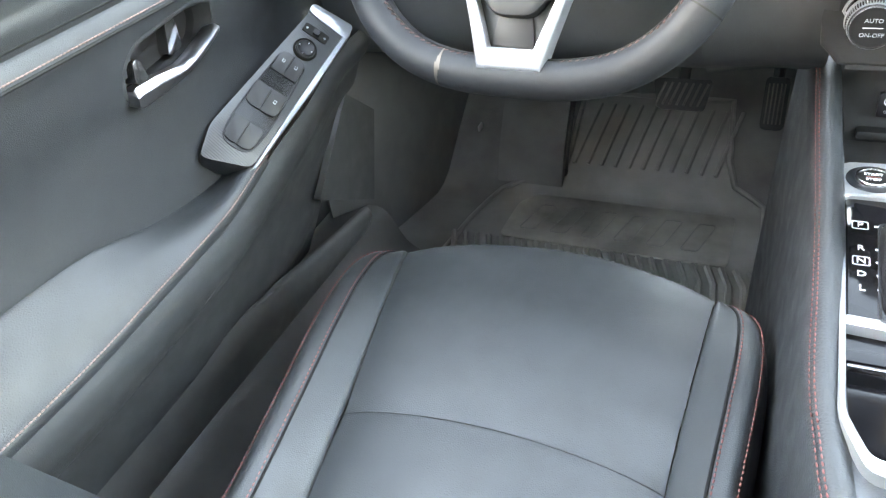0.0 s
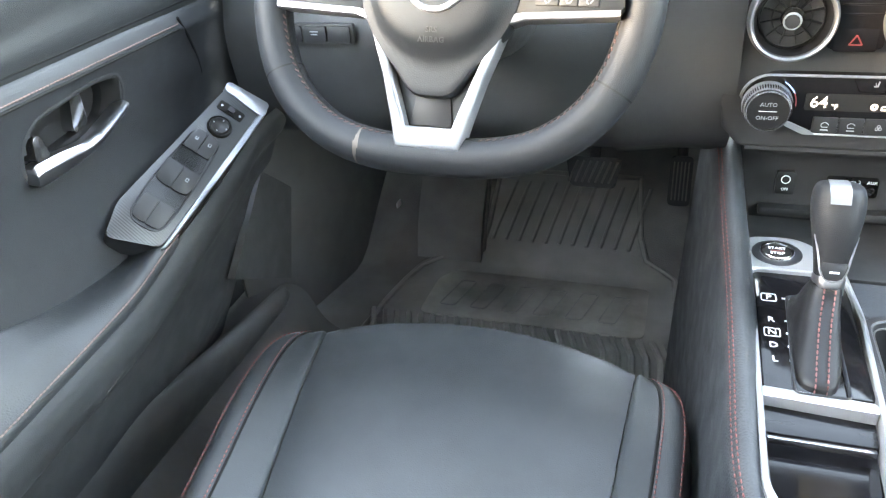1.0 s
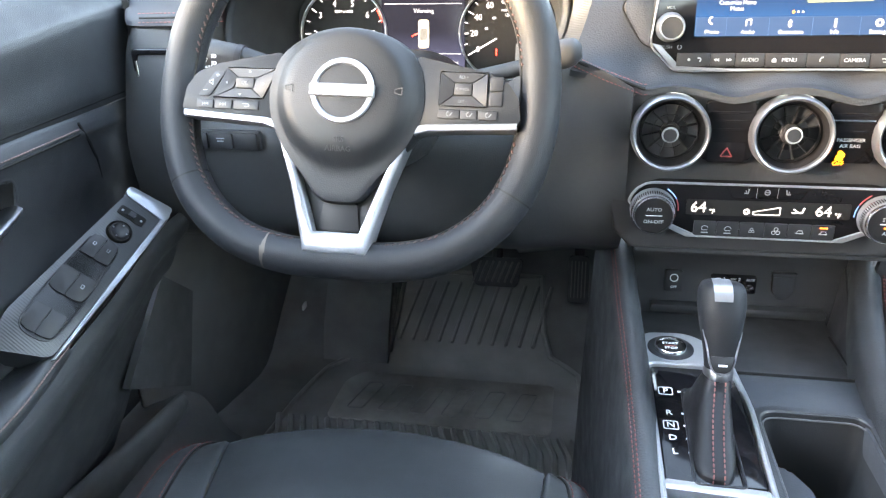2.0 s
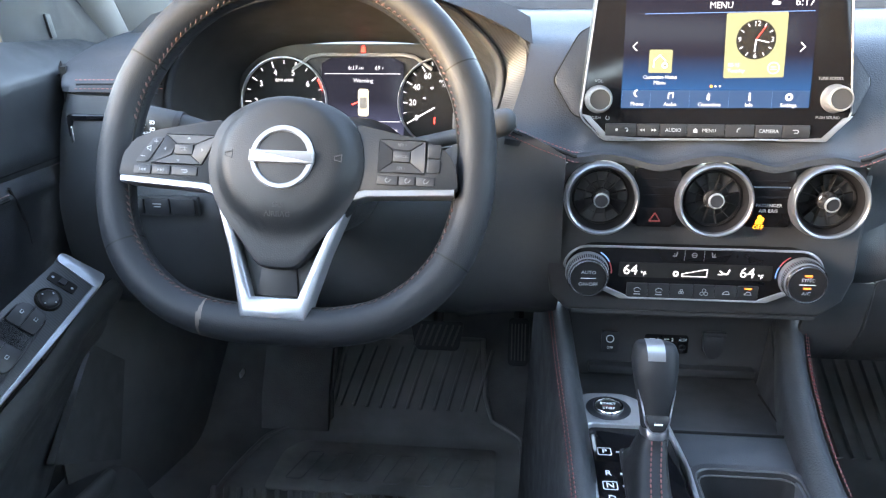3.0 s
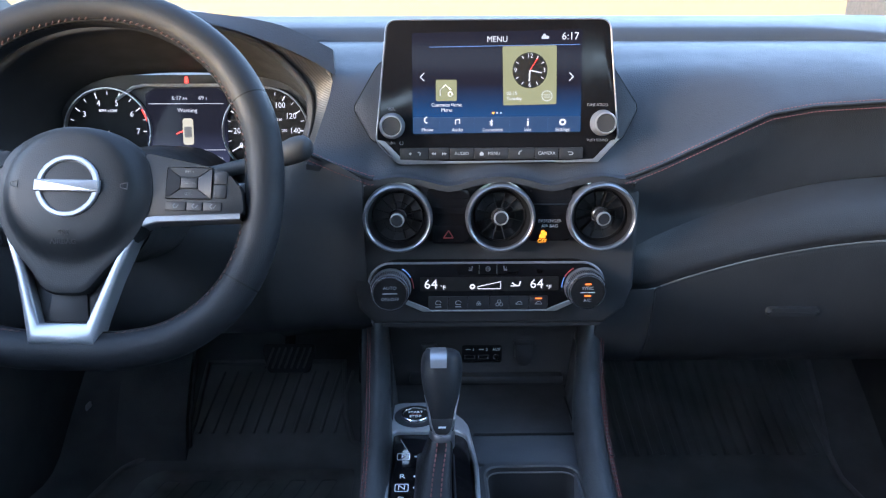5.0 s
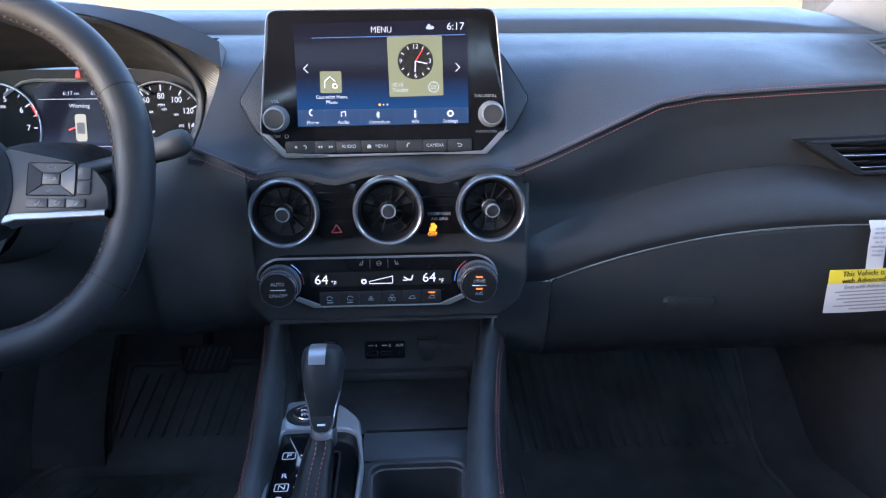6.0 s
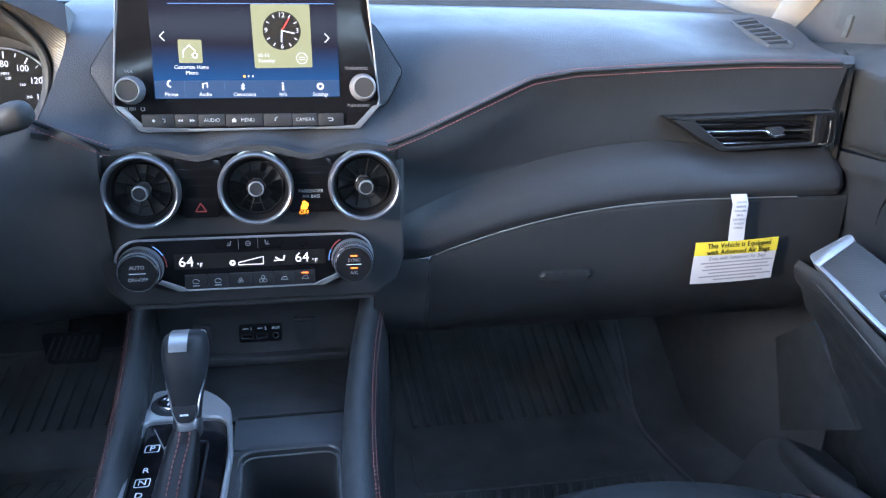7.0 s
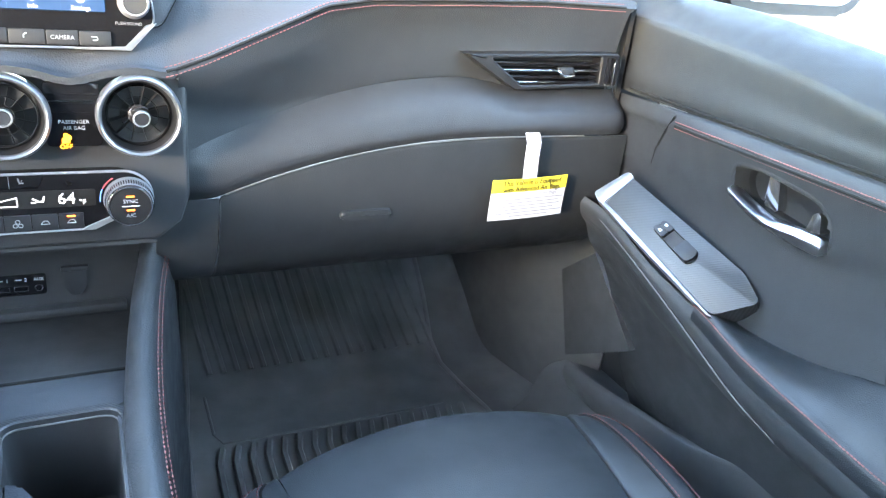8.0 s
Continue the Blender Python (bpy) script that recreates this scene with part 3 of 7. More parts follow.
for x, y0, z0 in ((-0.690, 0.825, 0.712), (-0.668, 0.801, 0.712), (-0.61, 0.806, 0.708), (-0.575, 0.830, 0.690), (-0.53, 0.850, 0.655), (-0.47, 0.860, 0.635), (-0.39, 0.860, 0.625), (-0.31, 0.855, 0.630), (-0.25, 0.835, 0.660)):
    lk.append([(x, y0, z0), (x, 0.6 * y0 + 0.4 * 0.776, z0 - 0.028), (x, 0.3 * y0 + 0.7 * 0.774, 0.615 + (z0 - 0.62) * 0.25), (x, 0.776, 0.590), (x, 0.782, 0.53), (x, 0.80, 0.485), (x, 0.85, 0.45), (x, 0.97, 0.43), (x, 1.10, 0.42)])
part("knee_panel", loft(lk, 4, 4, 0.006), HARD, dash, "hard black knee panel")
sd = [[(x, y, z) for y, z in p] for x, p in (
    (-0.142, ((0.760, 0.662), (0.758, 0.64), (0.762, 0.60), (0.766, 0.56), (0.778, 0.52), (0.80, 0.49), (0.85, 0.46))),
    (-0.165, ((0.768, 0.674), (0.764, 0.65), (0.766, 0.60), (0.768, 0.56), (0.778, 0.52), (0.80, 0.49), (0.85, 0.46))),
    (-0.195, ((0.780, 0.686), (0.778, 0.66), (0.775, 0.61), (0.777, 0.56), (0.785, 0.52), (0.81, 0.485), (0.86, 0.455))),
    (-0.256, ((0.834, 0.690), (0.815, 0.65), (0.795, 0.62), (0.7775, 0.588), (0.7835, 0.53), (0.8015, 0.485), (0.8515, 0.45))))]
part("side_panel", loft(sd, 5, 4, 0.006), HARD, dash)
b = loft([[(x, 1.70, 0.74), (x, 1.4, 0.60), (x, 1.10, 0.44), (x, 0.97, 0.425)] for x in (-0.76, -0.4, 0, 0.4, 0.76)], 2, 2, 0.01)
part("underside", b, LOWTRIM, dash)
for sx in (-1, 1):
    # end faces toward the doors, black to stand in for the gap's shade
    b = loft([[(sx * 0.686, 0.812, z), (sx * 0.700, 0.84, z), (sx * 0.76, 0.90, z), (sx * 0.79, 1.0, z)] for z in (0.74, 0.68, 0.60, 0.52, 0.46)], 2, 3, 0.006)
    part("end_cap", loft([[(sx * 0.688, 0.826, 0.736), (sx * 0.700, 0.84, 0.742), (sx * 0.735, 0.90, 0.750), (sx * 0.77, 1.02, 0.752)], [(sx * 0.735, 0.800, 0.700), (sx * 0.755, 0.83, 0.715), (sx * 0.775, 0.90, 0.730), (sx * 0.80, 1.02, 0.738)]], 3, 4, 0.004), INK, dash)
    part("end_panel", b, INK, dash)

# knee panel switch strip
sm = face_axes((-0.572, 0.7725, 0.600), 2)
sw = thing("switch_strip", "black strip of dim printed buttons low on the dash", "switch", m=sm)
part("frame", prism(rounded(rect(0, -0.002, 0.086, 0.022), 0.003), -0.004, 0.002, 0.0008), HARD, sw, local=True)
for i, w_ in enumerate((0.022, 0.026, 0.026)):
    cx = (-0.028, -0.001, 0.027)[i]
    bt = part("button", prism(rounded(rect(cx, -0.002, w_, 0.017), 0.002), 0.001, 0.0045, 0.0008), BUTTON, sw, local=True)
    if i < 2:
        stroke(bt, [(cx - 0.005, 0.001), (cx + 0.004, 0.001)], 0.0005, DIMPRINT, z=0.0045)
        stroke(bt, [(cx - 0.004, -0.002), (cx + 0.003, -0.002)], 0.0005, DIMPRINT, z=0.0045)

# ---- centre stack ----
stack = thing("center_stack", "black centre stack panel around the vents and climate controls", "panel", (0, 0.76, 0.5))
fm = face_axes((0, 0.7625, 0.60), 0)
# face plate with a wavy upper edge over the three vents
edge = []
for i in range(41):
    x = -0.150 + 0.30 * i / 40
    bump_ = max(0.0, *[0.006 * max(0.0, 1 - ((x - c) / 0.03) ** 2) for c in (-0.107, 0, 0.107)])
    edge.append((x, 0.053 + bump_))
out = [(0.150, -0.060), (0.142, -0.085), (0.120, -0.103), (-0.135, -0.103), (-0.152, -0.085), (-0.155, -0.060)]
part("face_plate", prism(edge + out, -0.02, 0.0, 0.005, 3, m=fm), DARK, stack, "matt black face plate")
for cx in (-0.0535, 0.0535):
    pm = face_axes((cx, 0.755, 0.622), 0)
    pl = part("gloss_insert", prism(rounded(rect(0, 0.002, 0.044, 0.056), 0.004), -0.004, 0.0012, 0.0008, m=pm), PIANO, stack, "gloss black insert between vents")
    for zz in (0.020, 0.012, 0.004):
        part("slat", prism(rect(0, zz, 0.040, 0.0018), 0.0005, 0.0022, 0.0004, m=pm), PIANO, pl)
part("bright_strip", prism(rect(0.053, 0.0145, 0.036, 0.0014), 0.002, 0.003, m=face_axes((0, 0.755, 0.622))), CHROME, stack)
hz = part("hazard_button", prism(rounded(rect(-0.0535, -0.018, 0.034, 0.020), 0.002), 0.0, 0.0022, 0.0008, m=face_axes((0, 0.755, 0.622))), PIANO, stack)
tri = [(-0.0535 + 0.006 * math.cos(radians(a)), -0.019 + 0.0055 * math.sin(radians(a))) for a in (90, 210, 330)]
b = bmesh.new()
for p, q in zip(tri, tri[1:] + tri[:1]):
    d = Vector((q[0] - p[0], q[1] - p[1]))
    o = Vector((-d.y, d.x)).normalized() * 0.0006
    prism([(p[0] - o.x, p[1] - o.y), (q[0] - o.x, q[1] - o.y), (q[0] + o.x, q[1] + o.y), (p[0] + o.x, p[1] + o.y)], 0.003, 0.0034, m=face_axes((0, 0.755, 0.622)), bm=b)
part("triangle_mark", b, material("dim_red_print", (0.20, 0.03, 0.03), 0.5, vary=0.0), hz)
am = face_axes((0.0455, 0.7545, 0.602), 0)
lettering("PASSENGER", 0.0047, 0.008, 0.016, 0.0016, DIMPRINT, stack, m=am)
lettering("AIR BAG", 0.0047, 0.008, 0.0105, 0.0016, DIMPRINT, stack, m=am)
b = prism(circle(0.001, 0.004, 0.0022, 12), 0.0014, 0.002, m=am)
prism(rounded([(-0.003, -0.003), (0.004, -0.003), (0.0035, 0.002), (-0.002, 0.002)], 0.001), 0.0014, 0.002, m=am, bm=b)
prism(circle(0.003, 0.002, 0.0024, 12), 0.0014, 0.0019, m=am, bm=b)
part("warning_light", b, GLOWAMBER, stack, "glowing amber passenger airbag light")
lettering("OFF", 0.0058, 0.0005, -0.0062, 0.0016, GLOWAMBER, stack, m=am)

# ---- round vents ----
def round_vent(m, lean):
    v = thing("air_vent", "round black dashboard air vent with a satin silver ring", "air vent", m=m, group="round vents on the centre stack")
    part("ring", lathe([(0.0312, -0.006), (0.0312, 0.006), (0.0318, 0.0095), (0.0328, 0.0108), (0.0340, 0.0112), (0.0352, 0.0098), (0.0364, 0.005), (0.0366, -0.006)], 64), RINGSATIN, v, "satin silver ring", local=True)
    part("barrel", lathe([(0.0312, 0.006), (0.0300, 0.001), (0.0282, -0.006), (0.0265, -0.022), (0.0001, -0.022)], 40), VENTBLACK, v, local=True)
    part("inner_ring", lathe([(0.0255, -0.004), (0.0262, -0.0025), (0.0270, -0.004), (0.0262, -0.009), (0.0255, -0.004)], 40), VENTBLACK, v, local=True)
    part("inner_ring", lathe([(0.0158, -0.0048), (0.0162, -0.0040), (0.0166, -0.0048), (0.0162, -0.0062), (0.0158, -0.0048)], 40), VENTBLACK, v, local=True)
    tilt = Matrix.Rotation(radians(lean[0]), 4, "X") @ Matrix.Rotation(radians(lean[1]), 4, "Y")
    for i in range(12):
        a = 2 * math.pi * (i + 0.5) / 12
        bm = box((0.0165, 0, -0.009), (0.020, 0.0008, 0.007), 0.0003, 1, m=tilt @ Matrix.Rotation(a, 4, "Z"))
        part("vane", bm, VENTBLACK, v, local=True)
    hub = part("hub", lathe([(0.0001, 0.0100), (0.0055, 0.0102), (0.0062, 0.0096), (0.0066, -0.002), (0.0084, -0.012)], 28, m=tilt), BUTTON, v, "black hub knob", local=True)
    part("hub_ring", lathe([(0.0060, 0.0094), (0.0064, 0.0106), (0.0072, 0.0104), (0.0077, 0.0088), (0.0075, 0.0078)], 32, m=tilt), SILVERPAINT, hub, "bright hub ring", local=True)
    part("hub_body", lathe([(0.0075, 0.0080), (0.0078, 0.0030), (0.0086, 0.0000), (0.0094, -0.0008), (0.0096, -0.004)], 32, m=tilt), SMOKE, hub, local=True)


round_vent(face_axes((-0.1065, 0.752, 0.6225), 4), (6, -4))
round_vent(face_axes((0.0005, 0.750, 0.6235), 4), (-3, 2))
round_vent(face_axes((0.1070, 0.752, 0.6235), 4), (9, 6))

# ---- infotainment display ----
im = face_axes((-0.0005, 0.7865, 0.750), 7)
info = thing("infotainment_display", "black infotainment display with two knobs and a lit menu", "display", m=im)
outline = [(-0.1165, 0.072), (0.1150, 0.073), (0.1275, -0.050), (0.1060, -0.0735), (-0.1055, -0.0765), (-0.1295, -0.053)]
part("housing", prism(rounded(outline, [0.012, 0.012, 0.008, 0.006, 0.006, 0.008]), -0.030, -0.001, 0.002), DARK, info, local=True)
ro = rounded(outline, [0.012, 0.012, 0.008, 0.006, 0.006, 0.008], 6)
part("rim", prism(ro, -0.004, 0.0018, 0.0007, hole=shrink(ro, 0.0017)), SATIN, info, "thin satin silver rim", local=True)
for s in (-1, 1):
    q = [(s * 0.128, -0.050), (s * 0.1055, -0.0745), (s * 0.060, -0.0745), (s * 0.060, -0.0725), (s * 0.101, -0.0715), (s * 0.119, -0.052)]
    part("corner_trim", prism(q if s < 0 else q[::-1], -0.002, 0.0024, 0.0006), SATIN, info, local=True)
part("corner_trim", prism([(-0.061, -0.0750), (0.061, -0.0740), (0.061, -0.0722), (-0.061, -0.0730)], -0.002, 0.0024, 0.0005), SATIN, info, local=True)
part("bezel", prism(shrink(ro, 0.0015), -0.002, 0.0008, 0.0004), PIANO, info, "gloss black bezel", local=True)
SCREEN = screen_material("menu_screen", (0.007, 0.007, 0.012), (0.007, 0.064, 0.18), -0.050, 0.048, 1.1)
scr = part("screen", prism(rounded([(-0.0898, -0.0442), (0.0866, -0.0425), (0.0857, 0.0615), (-0.0900, 0.0580)], 0.001, 2), 0.0008, 0.0012), SCREEN, info, "lit screen with a blue menu", local=True)
zt = 0.0013
part("menu_bar", prism([(-0.0895, -0.0440), (0.0864, -0.0424), (0.0862, -0.0262), (-0.0895, -0.0272)], zt - 0.0002, zt), material("bar_blue", (0.016, 0.045, 0.11), 0.3, vary=0.0, emit=0.8), scr, local=True)
stroke(scr, [(-0.072, 0.0440), (0.083, 0.0465)], 0.0003, GLOWBLUE, "line", zt)
LINEBLUE = material("lit_thin_blue", (0.05, 0.13, 0.28), 0.5, vary=0.0, emit=0.6)
for x in (-0.062, -0.025, 0.012, 0.052):
    stroke(scr, [(x, -0.0435), (x, -0.0275)], 0.00018, LINEBLUE, "line", zt)
lettering("MENU", 0.0085, -0.002, 0.0515, zt, GLOWWHITE, scr, wide=0.92)
lettering("6:17", 0.0105, 0.0735, 0.0545, zt, GLOWWHITE, scr)
b = prism(rounded(rect(0.0475, 0.0535, 0.008, 0.0032), 0.0018), zt, zt + 0.0003)
prism(circle(0.0465, 0.0555, 0.0017, 12), zt, zt + 0.0003, bm=b)
part("icon", b, GLOWDIM, scr, local=True)
for x, s in ((-0.0795, -1), (0.0755, 1)):
    stroke(scr, [(x - s * 0.002, 0.018), (x + s * 0.002, 0.014), (x - s * 0.002, 0.010)], 0.0005, GLOWWHITE, "arrow", zt)
part("tile", prism(rounded([(-0.0655, -0.0105), (-0.0437, -0.0105), (-0.0437, 0.0112), (-0.0655, 0.0112)], 0.0015, 3), zt - 0.0002, zt), OLIVE, scr, local=True)
stroke(scr, [(-0.061, -0.005), (-0.061, 0.001), (-0.0555, 0.006), (-0.050, 0.001)], 0.0004, PRINT, "house_mark", zt)
stroke(scr, arc(-0.0505, -0.0035, 0.0022, 0, 360, 14), 0.0006, PRINT, "gear_mark", zt)
lettering("Customize Home", 0.0052, -0.0543, -0.0145, zt, GLOWWHITE, scr, wide=0.86)
lettering("Menu", 0.0052, -0.0543, -0.0198, zt, GLOWWHITE, scr)
card = part("clock_card", prism(rounded([(0.0050, -0.0152), (0.0605, -0.0140), (0.0595, 0.0457), (0.0035, 0.0447)], 0.0015, 3), zt - 0.0002, zt), OLIVE, scr, "olive clock card", local=True)
dial = part("clock_dial", prism(circle(0.0322, 0.0205, 0.0182, 40), zt, zt + 0.0002), INK, card, local=True)
cz = zt + 0.0002
for i in range(12):
    a = radians(90 - 30 * i)
    if i % 3:
        stroke(dial, [(0.0322 + 0.0138 * math.cos(a), 0.0205 + 0.0138 * math.sin(a)), (0.0322 + 0.0164 * math.cos(a), 0.0205 + 0.0164 * math.sin(a))], 0.0005, GLOWWHITE, "tick", cz)
for s, x, y in (("12", 0, 0.0145), ("3", 0.0148, 0), ("6", 0, -0.0148), ("9", -0.0150, 0)):
    lettering(s, 0.0066, 0.0322 + x, 0.0205 + y, cz, GLOWWHITE, dial)
stroke(dial, [(0.0322, 0.0205), (0.0316, 0.0100)], 0.0007, GLOWWHITE, "hour_hand", cz)
stroke(dial, [(0.0322, 0.0205), (0.0440, 0.0180)], 0.0006, GLOWWHITE, "minute_hand", cz)
stroke(dial, [(0.0322, 0.0205), (0.0400, 0.0325)], 0.0004, GLOWRED, "second_hand", cz)
lettering("02-15", 0.0048, 0.0082, -0.0030, zt, GLOWWHITE, card, align="LEFT")
lettering("Tuesday", 0.0048, 0.0082, -0.0082, zt, GLOWWHITE, card, align="LEFT")
stroke(card, arc(0.0505, -0.0055, 0.0052, 0, 360, 20), 0.0003, GLOWWHITE, "ring_mark", zt)
stroke(card, [(0.0478, -0.0045), (0.0532, -0.0045)], 0.0003, GLOWWHITE, "mark", zt)
stroke(card, [(0.0478, -0.0067), (0.0532, -0.0067)], 0.0003, GLOWWHITE, "mark", zt)
part("page_dot", prism(circle(-0.0055, -0.0228, 0.0013, 10), zt, zt + 0.0002), GLOWAMBER, scr, local=True)
for x in (-0.0015, 0.0025):
    part("page_dot", prism(circle(x, -0.0228, 0.0010, 10), zt, zt + 0.0002), GLOWDIM, scr, local=True)
for s, x in (("Phone", -0.0745), ("Audio", -0.0430), ("Connections", -0.0060), ("Info", 0.0310), ("Settings", 0.0675)):
    lettering(s, 0.0052, x, -0.0402, zt, GLOWWHITE, scr, wide=0.8 if len(s) > 8 else 0.95)
stroke(scr, arc(-0.0745, -0.0300, 0.003, 100, 260, 8), 0.0007, GLOWWHITE, "phone_mark", zt)
stroke(scr, [(-0.0450, -0.0345), (-0.0450, -0.0300), (-0.0408, -0.0292), (-0.0408, -0.0338)], 0.0005, GLOWWHITE, "note_mark", zt)
stroke(scr, [(-0.009, -0.0345), (-0.006, -0.0315), (-0.0075, -0.0298), (-0.0075, -0.036), (-0.006, -0.0345), (-0.009, -0.0315)], 0.0004, GLOWWHITE, "link_mark", zt)
stroke(scr, [(0.0310, -0.0358), (0.0310, -0.0318)], 0.0010, GLOWWHITE, "info_mark", zt)
stroke(scr, [(0.0310, -0.0298), (0.0310, -0.0294)], 0.0010, GLOWWHITE, "info_mark", zt)
stroke(scr, arc(0.0675, -0.0325, 0.0026, 0, 360, 16), 0.0009, GLOWWHITE, "gear_mark", zt)
for x, y in ((-0.1116, -0.0359), (0.1099, -0.0335)):
    km = Matrix.Translation((x, y, 0.0008))
    k = part("knob", lathe([(0.0001, 0.0156), (0.0092, 0.0158), (0.0097, 0.0152), (0.0098, 0.012)], 36, m=km), DARK, info, "black knob face", local=True)
    part("knob_ring", lathe([(0.0095, 0.0150), (0.0099, 0.0163), (0.0106, 0.0163), (0.0112, 0.0150), (0.0113, 0.0135)], 40, m=km), SILVERPAINT, k, "bright knob ring", local=True)
    part("knob_body", lathe([(0.0112, 0.0138), (0.0120, 0.0120), (0.0122, 0.0030), (0.0128, 0.0016), (0.0136, 0.0)], 40, m=km), SATIN, k, local=True)
lettering("VOL", 0.0042, -0.1120, -0.0185, 0.001, KEYPRINT, info)
lettering("PUSH", 0.0042, -0.1135, -0.0538, 0.001, KEYPRINT, info)
stroke(info, arc(-0.1020, -0.0538, 0.0018, 120, 420, 12), 0.0003, KEYPRINT, "power_mark", 0.001)
lettering("TUNE-SCROLL", 0.0040, 0.1040, -0.0150, 0.001, KEYPRINT, info, wide=0.9)
lettering("PUSH SOUND", 0.0040, 0.1050, -0.0515, 0.001, KEYPRINT, info, wide=0.9)
bx = [-0.104, -0.0735, -0.0515, -0.0255, 0.0105, 0.0385, 0.0640, 0.0900]
for i in range(7):
    x0, x1 = bx[i] + 0.0004, bx[i + 1] - 0.0004
    bt = part("button", prism(rounded([(x0, -0.0712), (x1, -0.0708), (x1, -0.0588), (x0, -0.0592)], 0.001, 2), 0.0006, 0.0030, 0.0006), BUTTON, info, local=True)
    cx = (x0 + x1) / 2
    if i in (2, 3, 5):
        lettering({2: "AUDIO", 3: "MENU", 5: "CAMERA"}[i], 0.0050, cx + (0.003 if i == 3 else 0), -0.0650, 0.0031, DIMPRINT, bt, wide=0.95)
    if i == 3:
        part("home_mark", prism([(cx - 0.012, -0.067), (cx - 0.008, -0.067), (cx - 0.008, -0.0645), (cx - 0.010, -0.0628), (cx - 0.012, -0.0645)], 0.003, 0.0032), DIMPRINT, bt, local=True)
    if i == 0:
        part("dot_mark", prism(circle(cx - 0.004, -0.065, 0.0014, 10), 0.003, 0.0032), DIMPRINT, bt, local=True)
        stroke(bt, arc(cx + 0.005, -0.065, 0.0016, -60, 120, 8), 0.0006, DIMPRINT, z=0.003)
    if i == 1:
        for s in (-1, 1):
            for d in (0, 0.0024):
                x = cx + s * (0.0045 + d)
                part("skip_mark", prism([(x - s * 0.0012, -0.0665), (x + s * 0.0012, -0.065), (x - s * 0.0012, -0.0635)], 0.003, 0.0032), DIMPRINT, bt, local=True)
    if i == 4:
        stroke(bt, arc(cx, -0.0650, 0.0026, 95, 200, 8), 0.0006, DIMPRINT, "phone_mark", 0.003)
    if i == 6:
        stroke(bt, [(cx - 0.003, -0.0636), (cx + 0.001, -0.0636), (cx + 0.002, -0.0650), (cx + 0.001, -0.0664), (cx - 0.002, -0.0664)], 0.0004, DIMPRINT, "return_mark", 0.003)
# surround behind the display, a low pointed plate each side
for s in (-1, 1):
    q = [(s * 0.100, 0.045), (s * 0.128, 0.030), (s * 0.1545, -0.0175), (s * 0.134, -0.052), (s * 0.100, -0.06)]
    sg = prism(shrink(rounded(q if s < 0 else q[::-1], 0.006), -0.0014), -0.060, -0.0150)
    for v in sg.verts:
        if v.co.z > -0.03:
            v.co.z -= 0.42 * max(0.0, v.co.y + 0.055)
    part("surround_gap", sg, INK, info, local=True)
    sb = prism(rounded(q if s < 0 else q[::-1], 0.006), -0.060, -0.012, 0.002)
    for v in sb.verts:
        if v.co.z > -0.03:
            v.co.z -= 0.42 * max(0.0, v.co.y + 0.055)
    part("surround", sb, PAD, info, "soft pointed surround", local=True)

# ---- climate control panel ----
cm = face_axes((-0.009, 0.756, 0.5445), 0)
clim = thing("climate_panel", "gloss black climate control panel with two silver dials", "climate control", m=cm)
po = [(-0.1085, 0.0295), (0.1000, 0.0295), (0.1250, 0.008), (0.1250, -0.012), (0.1080, -0.0225), (0.088, -0.0165), (0.072, -0.0262), (-0.070, -0.0272), (-0.088, -0.0165), (-0.1100, -0.0225), (-0.1270, -0.012), (-0.1270, 0.010)]
part("panel", prism(rounded(po, 0.010), -0.004, 0.003, 0.001), PIANO, clim, "gloss black panel", local=True)
part("top_trim", tube([(-0.128, 0.004, 0.003)] + [(x, y, 0.003) for x, y in arc(-0.1060, 0.003, 0.0245, 170, 92, 8)] + [(x, y, 0.003) for x, y in arc(0.0990, 0.003, 0.0245, 88, 10, 8)] + [(0.1235, 0.002, 0.003)], 0.0013, 8), SATIN, clim, "thin satin silver trim", local=True)
for s, dx in ((-1, -0.0), (1, 0.002)):
    q = [(s * 0.088, -0.0150), (s * 0.0925, -0.0185), (s * 0.0725, -0.0280), (s * 0.0600, -0.0280), (s * 0.066, -0.0245)]
    part("corner_trim", prism(q if s < 0 else q[::-1], 0.002, 0.005, 0.0008), SILVERPAINT, clim, local=True)
part("bottom_trim", prism(rect(0, -0.0272, 0.136, 0.0016), 0.002, 0.0045, 0.0004), SILVERPAINT, clim, local=True)
DIALRED = material("dial_red", (0.5, 0.08, 0.08), 0.5, vary=0.0)
